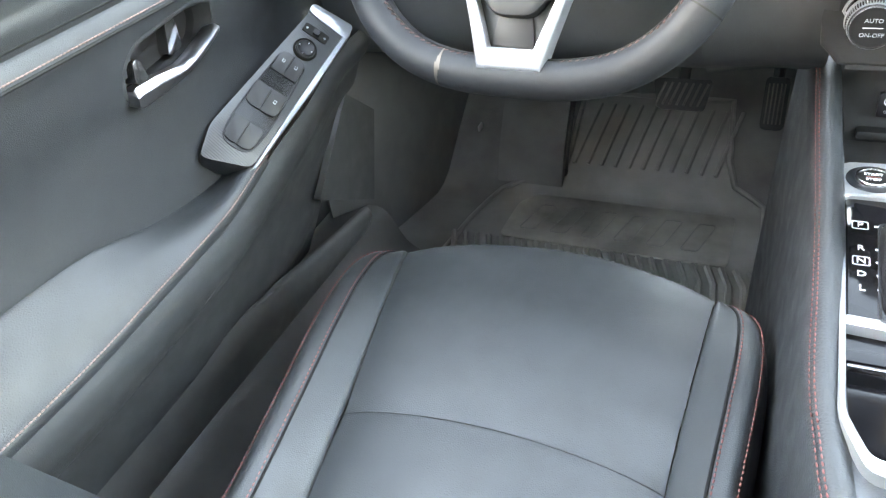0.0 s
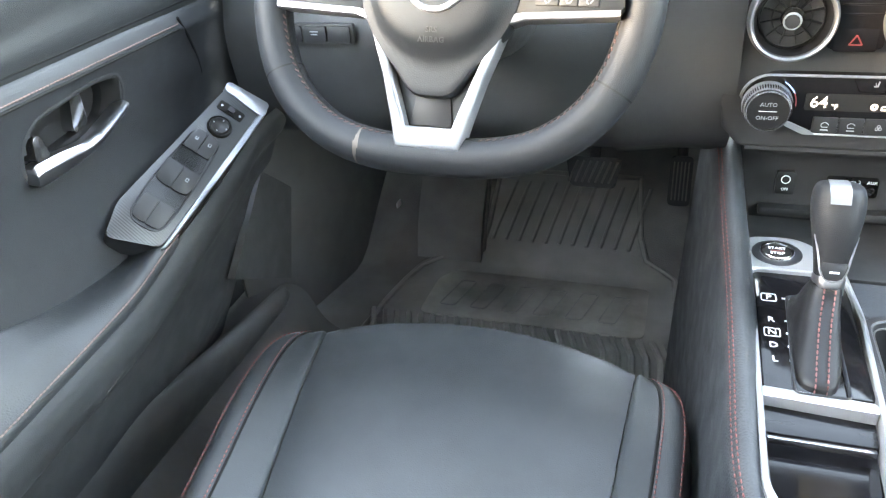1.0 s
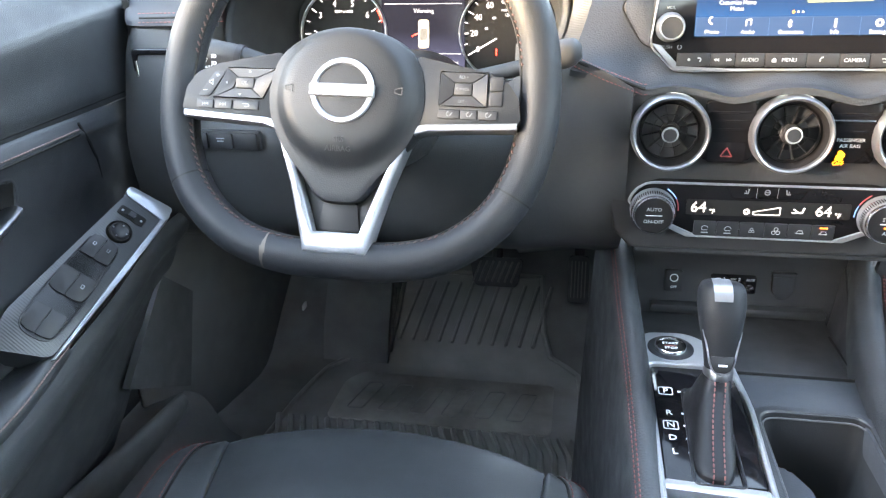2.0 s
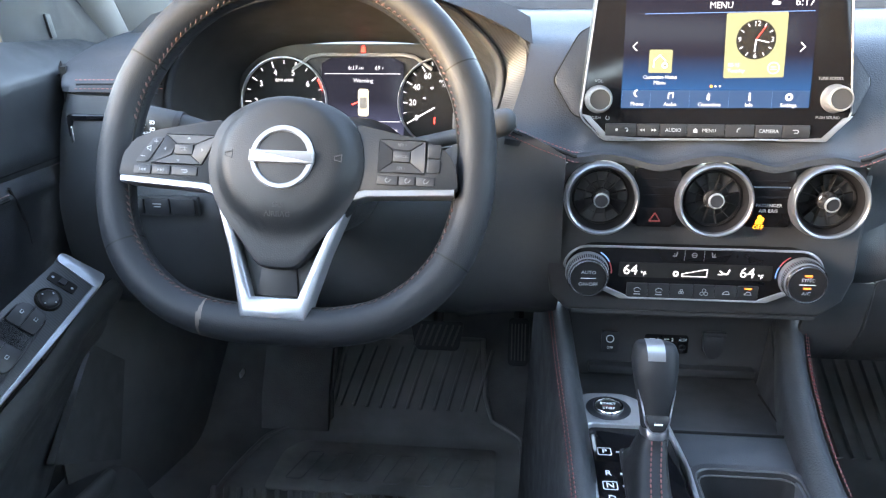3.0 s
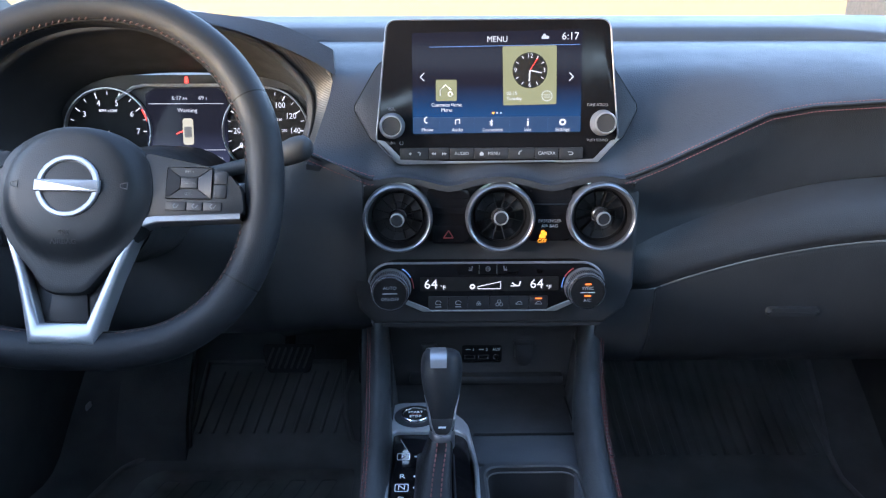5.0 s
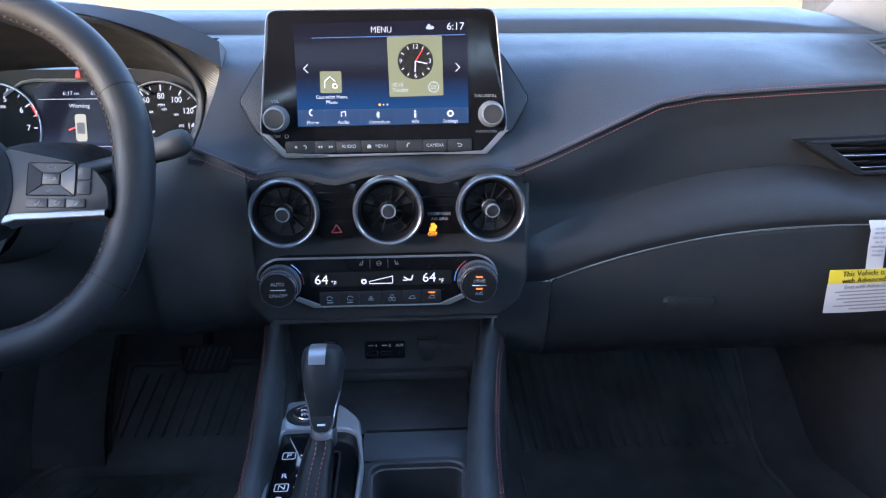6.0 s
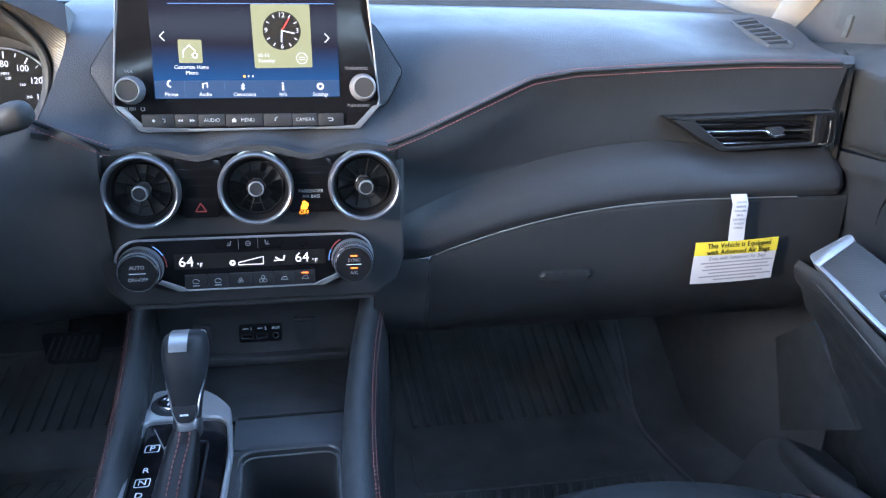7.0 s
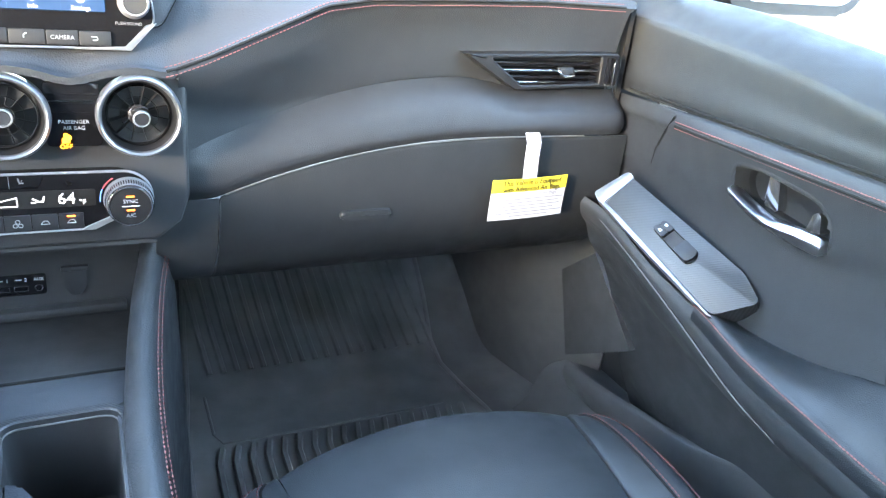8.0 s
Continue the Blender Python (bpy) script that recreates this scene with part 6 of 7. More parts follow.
part("pad", prism(rounded([(-0.045, 0.022), (0.045, 0.022), (0.036, -0.026), (-0.034, -0.026)], 0.008), -0.008, 0.004, 0.002, m=pm), DARK, br)
for i in range(7):
    x = -0.033 + 0.0105 * i
    part("ridge", tube([pm @ Vector(p) for p in ((x - 0.004, -0.019, 0.004), (x + 0.001, -0.004, 0.005), (x + 0.008, 0.016, 0.004))], 0.0020, 6), EDGEGREY, br)
part("arm", tube([(-0.3155, 1.165, 0.285), (-0.315, 1.22, 0.36), (-0.31, 1.30, 0.55)], 0.009, 8), DARK, br)
ac = thing("accelerator_pedal", "narrow black accelerator pedal with ridges", "pedal", (-0.18, 1.22, 0.16))
pm = face_axes((-0.180, 1.150, 0.264), 22)
part("pad", prism(rounded(rect(0, 0, 0.034, 0.078), 0.008), -0.008, 0.004, 0.002, m=pm), DARK, ac)
for i in range(5):
    x = -0.011 + 0.0055 * i
    part("ridge", tube([pm @ Vector((x, y, 0.004)) for y in (-0.030, 0, 0.030)], 0.0013, 6), EDGEGREY, ac)
part("arm", tube([(-0.18, 1.17, 0.29), (-0.18, 1.24, 0.40), (-0.18, 1.32, 0.55)], 0.008, 8), DARK, ac)
b = loft([[(x, 1.195, 0.05), (x, 1.215, 0.11), (x, 1.27, 0.19), (x, 1.34, 0.25), (x, 1.40, 0.27)] for x in (-0.645, -0.63, -0.58, -0.53, -0.52)], 2, 3, 0.02)
rest = thing("foot_rest", "black carpeted driver foot rest", "foot rest", (-0.58, 1.24, 0.08))
part("carpet_cover", b, CARPET, rest)
part("edge", tube([(-0.519, 1.195, 0.052), (-0.519, 1.215, 0.112), (-0.519, 1.27, 0.192), (-0.519, 1.34, 0.252)], 0.004, 8), LOWTRIM, rest, "black plastic edge")
solo("clip", box((-0.634, 1.088, 0.217), (0.004, 0.018, 0.010), 0.002), PAPER, "small white plastic clip on the kick panel", "clip")

# ---- floor mats ----
def floor_mat(label, edge_rows, ribs):
    mat_ = thing("floor_mat", label, "floor mat", (sum(edge_rows[3][1:]) / 2, edge_rows[3][0], 0.03), group="front floor mats")
    rows, lines = [], ([], [])
    for y, x0, x1 in edge_rows:
        rows.append([(x0 + (x1 - x0) * i / 12, y, floor_z(y) + 0.010) for i in range(13)])
        lines[0].append((x0, y, floor_z(y) + 0.012))
        lines[1].append((x1, y, floor_z(y) + 0.012))
    bm = grid(rows)
    bm.normal_update()
    bmesh.ops.solidify(bm, geom=bm.faces[:], thickness=0.008)
    part("sheet", bm, RUBBER, mat_)
    loop_ = lines[0] + [(lines[0][-1][0] + (lines[1][-1][0] - lines[0][-1][0]) * k / 6, lines[0][-1][1], lines[0][-1][2]) for k in range(1, 6)] + lines[1][::-1]
    part("border", tube(loop_, 0.005, 8), RUBBER, mat_)
    for p in ribs:
        thin = p[-1] if isinstance(p[-1], float) else 0.0056
        part("rib", tube([(q[0], q[1], floor_z(q[1]) + 0.0155) for q in p if not isinstance(q, float)], thin, 6, squash=1.0), RUBBER, mat_)
    return mat_


rb = []
for i in range(11):
    x = -0.505 + 0.025 * i
    rb.append([(x, 1.215), (x + 0.012, 1.26), (x + 0.028, 1.315), 0.0034])
for i in range(24):
    x = -0.655 + 0.0215 * i
    rb.append([(x, 0.76), (x + 0.004, 0.90), (x - 0.001, 0.970), (x - 0.016, 1.012)])
dm_ = floor_mat("black rubber driver floor mat with moulded ribs", [(0.72, -0.665, -0.165), (0.90, -0.668, -0.166), (0.96, -0.672, -0.166), (1.06, -0.660, -0.166), (1.12, -0.648, -0.166), (1.165, -0.632, -0.168), (1.180, -0.600, -0.172), (1.190, -0.545, -0.190), (1.205, -0.523, -0.222), (1.24, -0.517, -0.236), (1.29, -0.515, -0.242), (1.335, -0.512, -0.246)], rb)
b = bmesh.new()
hp = rounded([(-0.592, 1.022), (-0.212, 1.022), (-0.212, 1.165), (-0.560, 1.165), (-0.588, 1.130)], 0.015)
prism(hp, floor_z(1) + 0.009, floor_z(1) + 0.0135, 0.0015, bm=b)
hpd = part("heel_pad", b, WORNRUBBER, dm_, "worn raised heel pad")
for i, x in enumerate((-0.565, -0.510, -0.455, -0.400, -0.345, -0.290)):
    q = rounded([(x, 1.050), (x + 0.030, 1.050), (x + 0.052, 1.130), (x + 0.022, 1.130)], 0.008)
    part("moulding", prism(q, floor_z(1) + 0.0128, floor_z(1) + 0.0150, 0.0006, hole=shrink(q, 0.0022)), RUBBER, hpd)
rb = []
for i in range(19):
    x = 0.215 + 0.0235 * i
    rb.append([(x + 0.016, 1.175), (x + 0.006, 1.24), (x - 0.004, 1.33), (x - 0.006, 1.37)])
for i in range(18):
    x = 0.205 + 0.0240 * i
    rb.append([(x, 0.74), (x - 0.002, 0.88), (x + 0.002, 0.95), (x + 0.012, 0.985)])
pm_ = floor_mat("black rubber passenger floor mat with moulded ribs", [(0.72, 0.160, 0.660), (0.90, 0.162, 0.664), (0.96, 0.165, 0.666), (1.04, 0.172, 0.655), (1.12, 0.185, 0.650), (1.18, 0.192, 0.655), (1.26, 0.20, 0.668), (1.34, 0.21, 0.674), (1.40, 0.215, 0.660)], rb)
part("panel_line", tube([(0.215, 1.15, 0.0415), (0.212, 1.03, 0.0415), (0.222, 1.005, 0.0415), (0.40, 1.000, 0.0415), (0.60, 1.005, 0.0415)], 0.0025, 6), RUBBER, pm_)

# ---- seats ----
def seat(cx, label, shear):
    """A bucket seat: insert, bolsters, stitched trim, base and backrest. shear: how far its middle line leans off the car's."""
    s_ = thing("car_seat", label, "car seat", (cx, 0.35, 0.05), group="front seats")
    def base_z(y):
        return float(np.interp(y, [0.05, 0.20, 0.40, 0.55, 0.64], [0.262, 0.272, 0.292, 0.304, 0.300]))
    def seam_w(y):
        return float(np.interp(y, [0.05, 0.30, 0.45, 0.64], [0.130, 0.138, 0.150, 0.171]))
    def front(u):
        return 0.664 - 0.028 * u * u
    def insert(y0, y1, lip):
        bow = lambda y, u: y + (0.012 * (1 - u * u) if 0.40 < y < 0.42 else 0.0)
        secs = []
        for k in range(-6, 7):
            u = k / 6
            yf = front(u)
            col = []
            span = [bow(y0, u) + (bow(min(y1, yf), u) - bow(y0, u)) * i / 5 for i in range(6)]
            for i, y in enumerate(span):
                z = base_z(y) + 0.010 * (1 - u * u) - 0.0035 * abs(u) ** 8
                if i == 0 or (i == 5 and not lip):
                    z -= 0.0040
                col.append((cx + shear * max(0, 0.63 - y) + u * (seam_w(y) - 0.0003), y, z))
            if lip:
                zl = col[-1][2]
                for dy, dz in ((0.010, -0.008), (0.017, -0.028), (0.014, -0.075), (0.0, -0.14)):
                    col.append((cx + u * (seam_w(0.64) - 0.0012), yf + dy, zl + dz))
            secs.append(col)
        return loft(secs, 2, 3)
    part("seat_insert", insert(0.4085, 0.70, True), SEATLEATHER, s_, "smooth black front cushion panel")
    part("seat_insert", insert(0.05, 0.4077, False), SEATLEATHER, s_, "smooth black rear cushion panel")
    for sd in (-1, 1):
        secs = []
        for y in (0.05, 0.15, 0.28, 0.40, 0.50, 0.575, 0.620, 0.640):
            w0 = seam_w(y)
            w1 = float(np.interp(y, [0.05, 0.3, 0.4, 0.5, 0.576, 0.62, 0.64], [0.196, 0.202, 0.213, 0.225, 0.231, 0.226, 0.208]))
            z0 = base_z(y)
            if sd * shear > 0:
                w1 -= 0.010
            h = float(np.interp(y, [0.05, 0.3, 0.5, 0.58, 0.64], [0.050, 0.030, 0.013, 0.003, -0.004]))
            f = 0.0 if y < 0.63 else 0.004
            prof = [(w0 + 0.0003, z0 - 0.0045), (w0 + 0.004, z0 + 0.002), (w0 + (w1 - w0) * 0.45, z0 + h * 0.75), (w0 + (w1 - w0) * 0.72, z0 + h), (w1 - 0.006, z0 + h * 0.9 - 0.004), (w1, z0 + h * 0.6 - 0.020), (w1 + 0.006, z0 - 0.07), (w1 - 0.004, z0 - 0.15)]
            secs.append([(cx + shear * max(0, 0.63 - y) + sd * u, y, z - f) for u, z in prof])
        w0 = seam_w(0.64)
        secs.append([(cx + sd * u, 0.652 + dy, z) for u, dy, z in ((w0, -0.006, 0.280), (w0 + 0.003, -0.004, 0.280), (w0 + 0.010, 0.000, 0.274), (w0 + 0.016, 0.001, 0.264), (w0 + 0.020, 0.002, 0.250), (w0 + 0.021, 0.002, 0.232), (w0 + 0.018, 0.0, 0.20), (w0 + 0.010, -0.010, 0.14))])
        bo = part("bolster", loft(secs, 4, 4), SEATLEATHER, s_, "black bolster panel")
        for k, (fr, up) in enumerate(((4, 0.0014), (2.42, 0.0018))):
            pts = []
            for sc_ in secs:
                i0 = int(fr)
                q = Vector(sc_[i0]).lerp(Vector(sc_[i0 + 1]), fr - i0) if fr > i0 else Vector(sc_[i0])
                pts.append(q + Vector((sd * up * 0.7, 0, up)))
            line = spline(pts, 10)
            part("stitching", stitches(line, 0.0056, 0.0037, 0.0008), THREAD, bo, "red stitching")
            if k == 1:
                part("piping", tube([p + Vector((-sd * 0.0035, 0, -0.0012)) for p in line], 0.0014, 6), INK, bo)
    part("base", box((cx, 0.32, 0.13), (0.40, 0.50, 0.14), 0.03), HARD, s_)
    # backrest behind the cushion
    secs = []
    for u in (-0.25, -0.235, -0.20, -0.15, -0.08, 0, 0.08, 0.15, 0.20, 0.235, 0.25):
        bol = 0.148 * max(0, (abs(u) - 0.12) / 0.11) ** 1.5 if abs(u) < 0.24 else 0.02
        secs.append([(cx + u, 0.10 + bol - (z - 0.28) * 0.38 - (0.02 if z > 0.7 else 0), z) for z in (0.24, 0.34, 0.45, 0.56, 0.66, 0.72)])
    part("backrest", loft(secs, 2, 3, 0.05), SEATLEATHER, s_, "black leather backrest")
    return s_


seat(-0.3795, "black leather driver seat with red stitched bolsters", 0.065)
ps = seat(0.376, "black leather passenger seat with red stitched bolsters", -0.02)
ps.location.y -= 0.024

# ---- doors ----
def inside(x, y, poly):
    hit = False
    for (x0, y0), (x1, y1) in zip(poly, poly[1:] + poly[:1]):
        if (y0 > y) != (y1 > y) and x < (x1 - x0) * (y - y0) / (y1 - y0) + x0:
            hit = not hit
    return hit


def door(sx, label):
    """One front door's inside; u is the distance from the car's middle."""
    d_ = thing("door", label, "door", (sx * 0.72, 0.35, 0.12), group="front doors")
    P = lambda u, y, z: (sx * u, y, z)
    ys = (0.965, 0.84, 0.76, 0.66, 0.56, 0.46, 0.36, 0.22, 0.05, -0.12)
    secs = []
    for y in ys:
        zb = float(np.interp(y, [-0.12, 0.45, 0.51, 0.60, 0.71, 0.80, 0.92, 1.0], [0.728, 0.733, 0.740, 0.751, 0.761, 0.760, 0.758, 0.752]))
        zc = float(np.interp(y, [-0.12, 0.30, 0.46, 0.57, 0.742, 0.90], [0.680, 0.688, 0.697, 0.714, 0.729, 0.733]))
        secs.append([P(0.752, y, 0.66), P(0.760, y, zb - 0.017), P(0.754, y, zb), P(0.744, y, zb - 0.001), P(0.722, y, zb * 0.5 + zc * 0.5 + 0.004), P(0.7025, y, zc + 0.004), P(0.6985, y, zc - 0.003), P(0.698, y, zc - 0.012), P(0.7005, y, zc * 0.5 + 0.320), P(0.699, y, 0.656), P(0.703, y, 0.6385)])
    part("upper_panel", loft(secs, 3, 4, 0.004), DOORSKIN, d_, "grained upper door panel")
    secs = []
    for y in ys:
        k = min(1, max(0, (y - 0.70) / 0.10))
        lo = float(np.interp(y, [-0.12, 0.30, 0.40, 0.46, 0.55, 0.62, 0.70, 0.80, 0.90], [0.470, 0.470, 0.460, 0.436, 0.430, 0.480, 0.500, 0.500, 0.48]))
        top = 0.634 - 0.006 * k
        secs.append([P(0.7005, y, top + 0.006), P(0.6955 + 0.005 * k, y, top + 0.001), P(0.6915 + 0.008 * k, y, top - 0.012), P(0.697 + 0.006 * k, y, 0.605), P(0.705, y, 0.57), P(0.712, y, 0.54), P(0.712, y, (0.54 + lo) / 2), P(0.7065, y, lo), P(0.71, y, lo - 0.03)])
    mb = loft(secs, 14, 12)
    ov = rounded([(-0.064, -0.020), (-0.050, -0.030), (0.056, -0.017), (0.068, 0.006), (0.063, 0.027), (0.028, 0.030), (-0.044, 0.022), (-0.063, 0.004)], 0.012, 5)
    bmesh.ops.delete(mb, geom=[f for f in mb.faces if inside(f.calc_center_median().y - 0.540, f.calc_center_median().z - 0.580, ov)], context="FACES")
    mb.normal_update()
    part("mid_panel", mb, VINYL, d_, "vinyl door panel")
    line = [P(0.6915, y, 0.6265) for y in (0.70, 0.60, 0.5, 0.4, 0.3, 0.2, 0.1, -0.1)]
    st_ = bmesh.new()
    stitches(line, 0.0042, 0.0035, 0.0008, bm=st_)
    if sx > 0:
        stitches([(x + sx * 0.001, y, z - 0.008) for x, y, z in line], 0.0042, 0.0035, 0.0007, bm=st_)
    part("stitching", st_, THREAD if sx > 0 else PALETHREAD, d_, "red double stitching")
    part("piping", tube([(x - sx * 0.0005, y, z - 0.0045) for x, y, z in line], 0.0016, 6), INK, d_)
    part("piping", tube([P(0.6930, 0.705, 0.632), P(0.6970, 0.72, 0.61), P(0.7030, 0.735, 0.585), P(0.7080, 0.742, 0.562)], 0.0016, 6), INK, d_)
    part("piping", tube([P(0.6985, y, 0.6440) for y in (0.80, 0.6, 0.4, 0.2, -0.1)], 0.0016, 6), INK, d_, "dark seam under the upper panel")
    # armrest pad
    secs = []
    for y in (0.575, 0.55, 0.50, 0.44, 0.38, 0.30, 0.20, 0.05, -0.12):
        zi = float(np.interp(y, [-0.12, 0.30, 0.40, 0.49, 0.56, 0.575], [0.412, 0.414, 0.421, 0.428, 0.446, 0.449]))
        zo = float(np.interp(y, [-0.12, 0.30, 0.40, 0.46, 0.55, 0.575], [0.470, 0.470, 0.460, 0.436, 0.432, 0.440]))
        w = 0.016 * min(1, max(0, (0.53 - y) / 0.2)) if sx > 0 else 0.0
        secs.append([P(0.718, y, zo - 0.004), P(0.708, y, zo + 0.002), P(0.695 - 0.4 * w, y, zo * 0.72 + zi * 0.28 + 0.004), P(0.678 - w, y, zo * 0.3 + zi * 0.7 + 0.007), P(0.666 - w, y, zi + 0.006), P(0.6600 - w, y, zi), P(0.6585 - w, y, zi - 0.010), P(0.662 - w, y, zi - 0.030)])
    am_ = part("armrest", loft(secs, 3, 4), ARMVINYL, d_, "padded vinyl armrest")
    line = [Vector(q[5]) + Vector((-sx * 0.0008, 0, 0.0018)) for q in secs]
    part("stitching", stitches(spline(line, 8), 0.0042, 0.0036, 0.0010), PALETHREAD if sx < 0 else THREAD, am_, "stitched edge")
    # lower shell under the armrest
    secs = []
    for y in (0.80, 0.74, 0.66, 0.575, 0.50, 0.44, 0.38, 0.30, 0.20, 0.05, -0.12):
        zi = float(np.interp(y, [-0.12, 0.30, 0.40, 0.49, 0.56, 0.66, 0.74, 0.80], [0.412, 0.414, 0.421, 0.428, 0.446, 0.478, 0.508, 0.515]))
        f = max(0, (y - 0.56) / 0.22)
        w = 0.016 * min(1, max(0, (0.53 - y) / 0.2)) if sx > 0 else 0.0
        secs.append([P(0.664 - w - 0.010 * f, y, zi - 0.004 - 0.008 * min(1, f * 3)), P(0.6595 - w - 0.010 * f, y, zi - 0.022), P(0.663 - w - 0.006 * f, y, zi - 0.040), P(0.670 - 0.7 * w, y, zi - 0.055), P(0.685, y, zi - 0.075 - 0.01 * f), P(0.715, y, 0.34 + 0.05 * f), P(0.745, y, 0.27 + 0.06 * f), P(0.765, y, 0.19 + 0.08 * f), P(0.79, y, 0.13 + 0.08 * f), P(0.84, y, 0.115)])
    part("lower_panel", loft(secs, 3, 4, 0.004), HARD, d_, "hard black lower door panel")
    part("groove", tube(spline([P(0.6520, 0.765, 0.490), P(0.6535, 0.66, 0.453), P(0.6575, 0.575, 0.417), P(0.6640, 0.50, 0.381), P(0.671, 0.44, 0.360)], 6), 0.0010, 6), EDGEGREY, d_, "thin pale edge line")
    # map pocket low on the door
    pk = []
    for y in (0.885, 0.80, 0.70, 0.60, 0.53, 0.48, 0.40, 0.20, -0.12):
        zr = float(np.interp(y, [-0.12, 0.40, 0.48, 0.56, 0.68, 0.77, 0.885], [0.300, 0.295, 0.278, 0.222, 0.199, 0.183, 0.168]))
        pk.append([P(0.775, y, zr - 0.012), P(0.766, y, zr - 0.001), P(0.758, y, zr), P(0.753, y, zr - 0.008), P(0.756, y, zr * 0.5 + 0.06), P(0.775, y, 0.115), P(0.81, y, 0.105)])
    part("map_pocket", loft(pk, 4, 4), LOWTRIM, d_, "moulded map pocket")
    # front lower panel
    q = [(0.755, 0.940, 0.315), (0.742, 0.852, 0.385), (0.745, 0.740, 0.279), (0.757, 0.892, 0.180)]
    lo_ = bmesh.new()
    grid([[P(*q[1]), P(*[(a + c) / 2 for a, c in zip(q[1], q[0])]), P(*q[0])], [P(*[(a + c) / 2 for a, c in zip(q[1], q[2])]), P(*[sum(e) / 4 for e in zip(*q)]), P(*[(a + c) / 2 for a, c in zip(q[0], q[3])])], [P(*q[2]), P(*[(a + c) / 2 for a, c in zip(q[2], q[3])]), P(*q[3])]], lo_)
    lo_.normal_update()
    bmesh.ops.solidify(lo_, geom=lo_.faces[:], thickness=0.01)
    part("front_cover", lo_, COVER, d_, "plain grey lower cover")
    lin = loft([[P(0.87, y, 0.0), P(0.865, y, 0.2), P(0.86, y, 0.45), P(0.80, y, 0.60)] for y in (-0.12, 0.4, 0.80, 1.0)], 2, 3, 0.004)
    part("inner_shell", lin, DARK, d_)
    # switch panel: its own axes run along the slope
    o = Vector(P(0.676, 0.640, 0.4985))
    ax = (Vector(P(0.667, 0.745, 0.5355)) - Vector(P(0.684, 0.530, 0.4585))).normalized()
    ay = Vector(P(0.70, 0.64, 0.520)) - Vector(P(0.652, 0.65, 0.478))
    ay = (ay - ax * ay.dot(ax)).normalized()
    az = ax.cross(ay)
    if az.z < 0:
        az = -az
    sm_ = Matrix.Translation(o) @ Matrix((ax, ay, az)).transposed().to_4x4()
    w0 = rounded([(0.116, -0.030), (0.112, 0.014), (-0.080, 0.032), (-0.118, 0.022), (-0.098, -0.026)], 0.008, 5)
    sp = part("switch_panel", prism(w0, -0.030, 0.003, 0.0012, m=sm_), CARBON, d_, "carbon-look switch panel")
    tr = prism([(-0.100, -0.0265), (-0.097, -0.0300), (0.00, -0.0335), (0.06, -0.0350), (0.110, -0.0362), (0.119, -0.033), (0.112, -0.0305), (0.06, -0.0295), (0.0, -0.0285)], -0.010, 0.0042, 0.002, 3, m=sm_)
    part("edge_trim", tr, SATIN, sp, "satin silver edge trim")
    fr_ = prism(rounded([(0.100, -0.036), (0.1215, -0.034), (0.1165, 0.017), (0.104, 0.016)], 0.004), -0.004, 0.0045, 0.0015, m=sm_)
    part("front_trim", fr_, SATIN, sp, "satin silver front cap")
    def key(poly, h, label="", r=0.004, mat=BUTTON, z0=0.0):
        return part("switch", prism(rounded(poly, r), z0, h, 0.0012, m=sm_), mat, sp, label)
    if sx < 0:
        # the folding slide, the round mirror pad and the window switches in their wells
        part("slide_well", prism(rounded(rect(0.084, -0.004, 0.012, 0.030), 0.002), 0.001, 0.0040, 0.0006, m=sm_), INK, sp)
        key(rounded(rect(0.084, -0.004, 0.0065, 0.007), 0.001, 2), 0.0070, "mirror select slide", r=0.0005)
        for yy in (-0.015, 0.007):
            part("mark", prism(circle(0.084, yy, 0.0014, 10), 0.0038, 0.0043, m=sm_), DIMPRINT, sp)
        pad_at = sm_ @ Matrix.Translation((0.058, -0.004, 0.001))
        part("pad_ring", lathe([(0.0112, 0.0), (0.0114, 0.0045), (0.0126, 0.0052), (0.0134, 0.004), (0.0136, 0.0)], 32, m=pad_at), INK, sp)
        mp_ = part("mirror_pad", lathe([(0.0001, 0.0040), (0.0060, 0.0044), (0.0090, 0.0062), (0.0106, 0.0050), (0.0110, 0.0)], 32, m=pad_at), BUTTON, sp, "round mirror control pad")
        for a in (0, 90, 180, 270):
            c, s = 0.0076 * math.cos(radians(a)), 0.0076 * math.sin(radians(a))
            part("mark", prism(circle(0.058 + c, -0.004 + s, 0.0009, 8), 0.0062, 0.0070, m=sm_), DIMPRINT, mp_)

        def rocker(x0, x1, y0, y1, r_out):
            """A switch of the pair: high at the front, hollowed towards the rear."""
            q = rounded([(x1, y0), (x1, y1), (x0, y1), (x0, y0)], r_out, 5)
            bm = prism(q, 0.0, 0.0080, 0.0012)
            for v in bm.verts:
                if v.co.z > 0.002:
                    f = (v.co.x - x0) / (x1 - x0)
                    v.co.z += -0.0030 * (1 - f) + 0.0016 * f * f
            bmesh.ops.transform(bm, matrix=sm_, verts=bm.verts[:])
            return part("switch", bm, BUTTON, sp, "window switch")

        long_well = rounded([(0.041, -0.0150), (0.041, 0.0150), (-0.045, 0.0200), (-0.088, 0.0165), (-0.088, -0.0165), (-0.045, -0.0200)], [0.011, 0.011, 0.02, 0.014, 0.014, 0.02], 6)
        part("well", prism(shrink(long_well, -0.0016), 0.001, 0.0044, 0.0012, m=sm_, hole=long_well), BUTTON, sp, "raised rim of the switch well")
        part("well_floor", prism(long_well, 0.001, 0.0030, m=sm_), PIANO, sp, "gloss black scooped floor of the well")
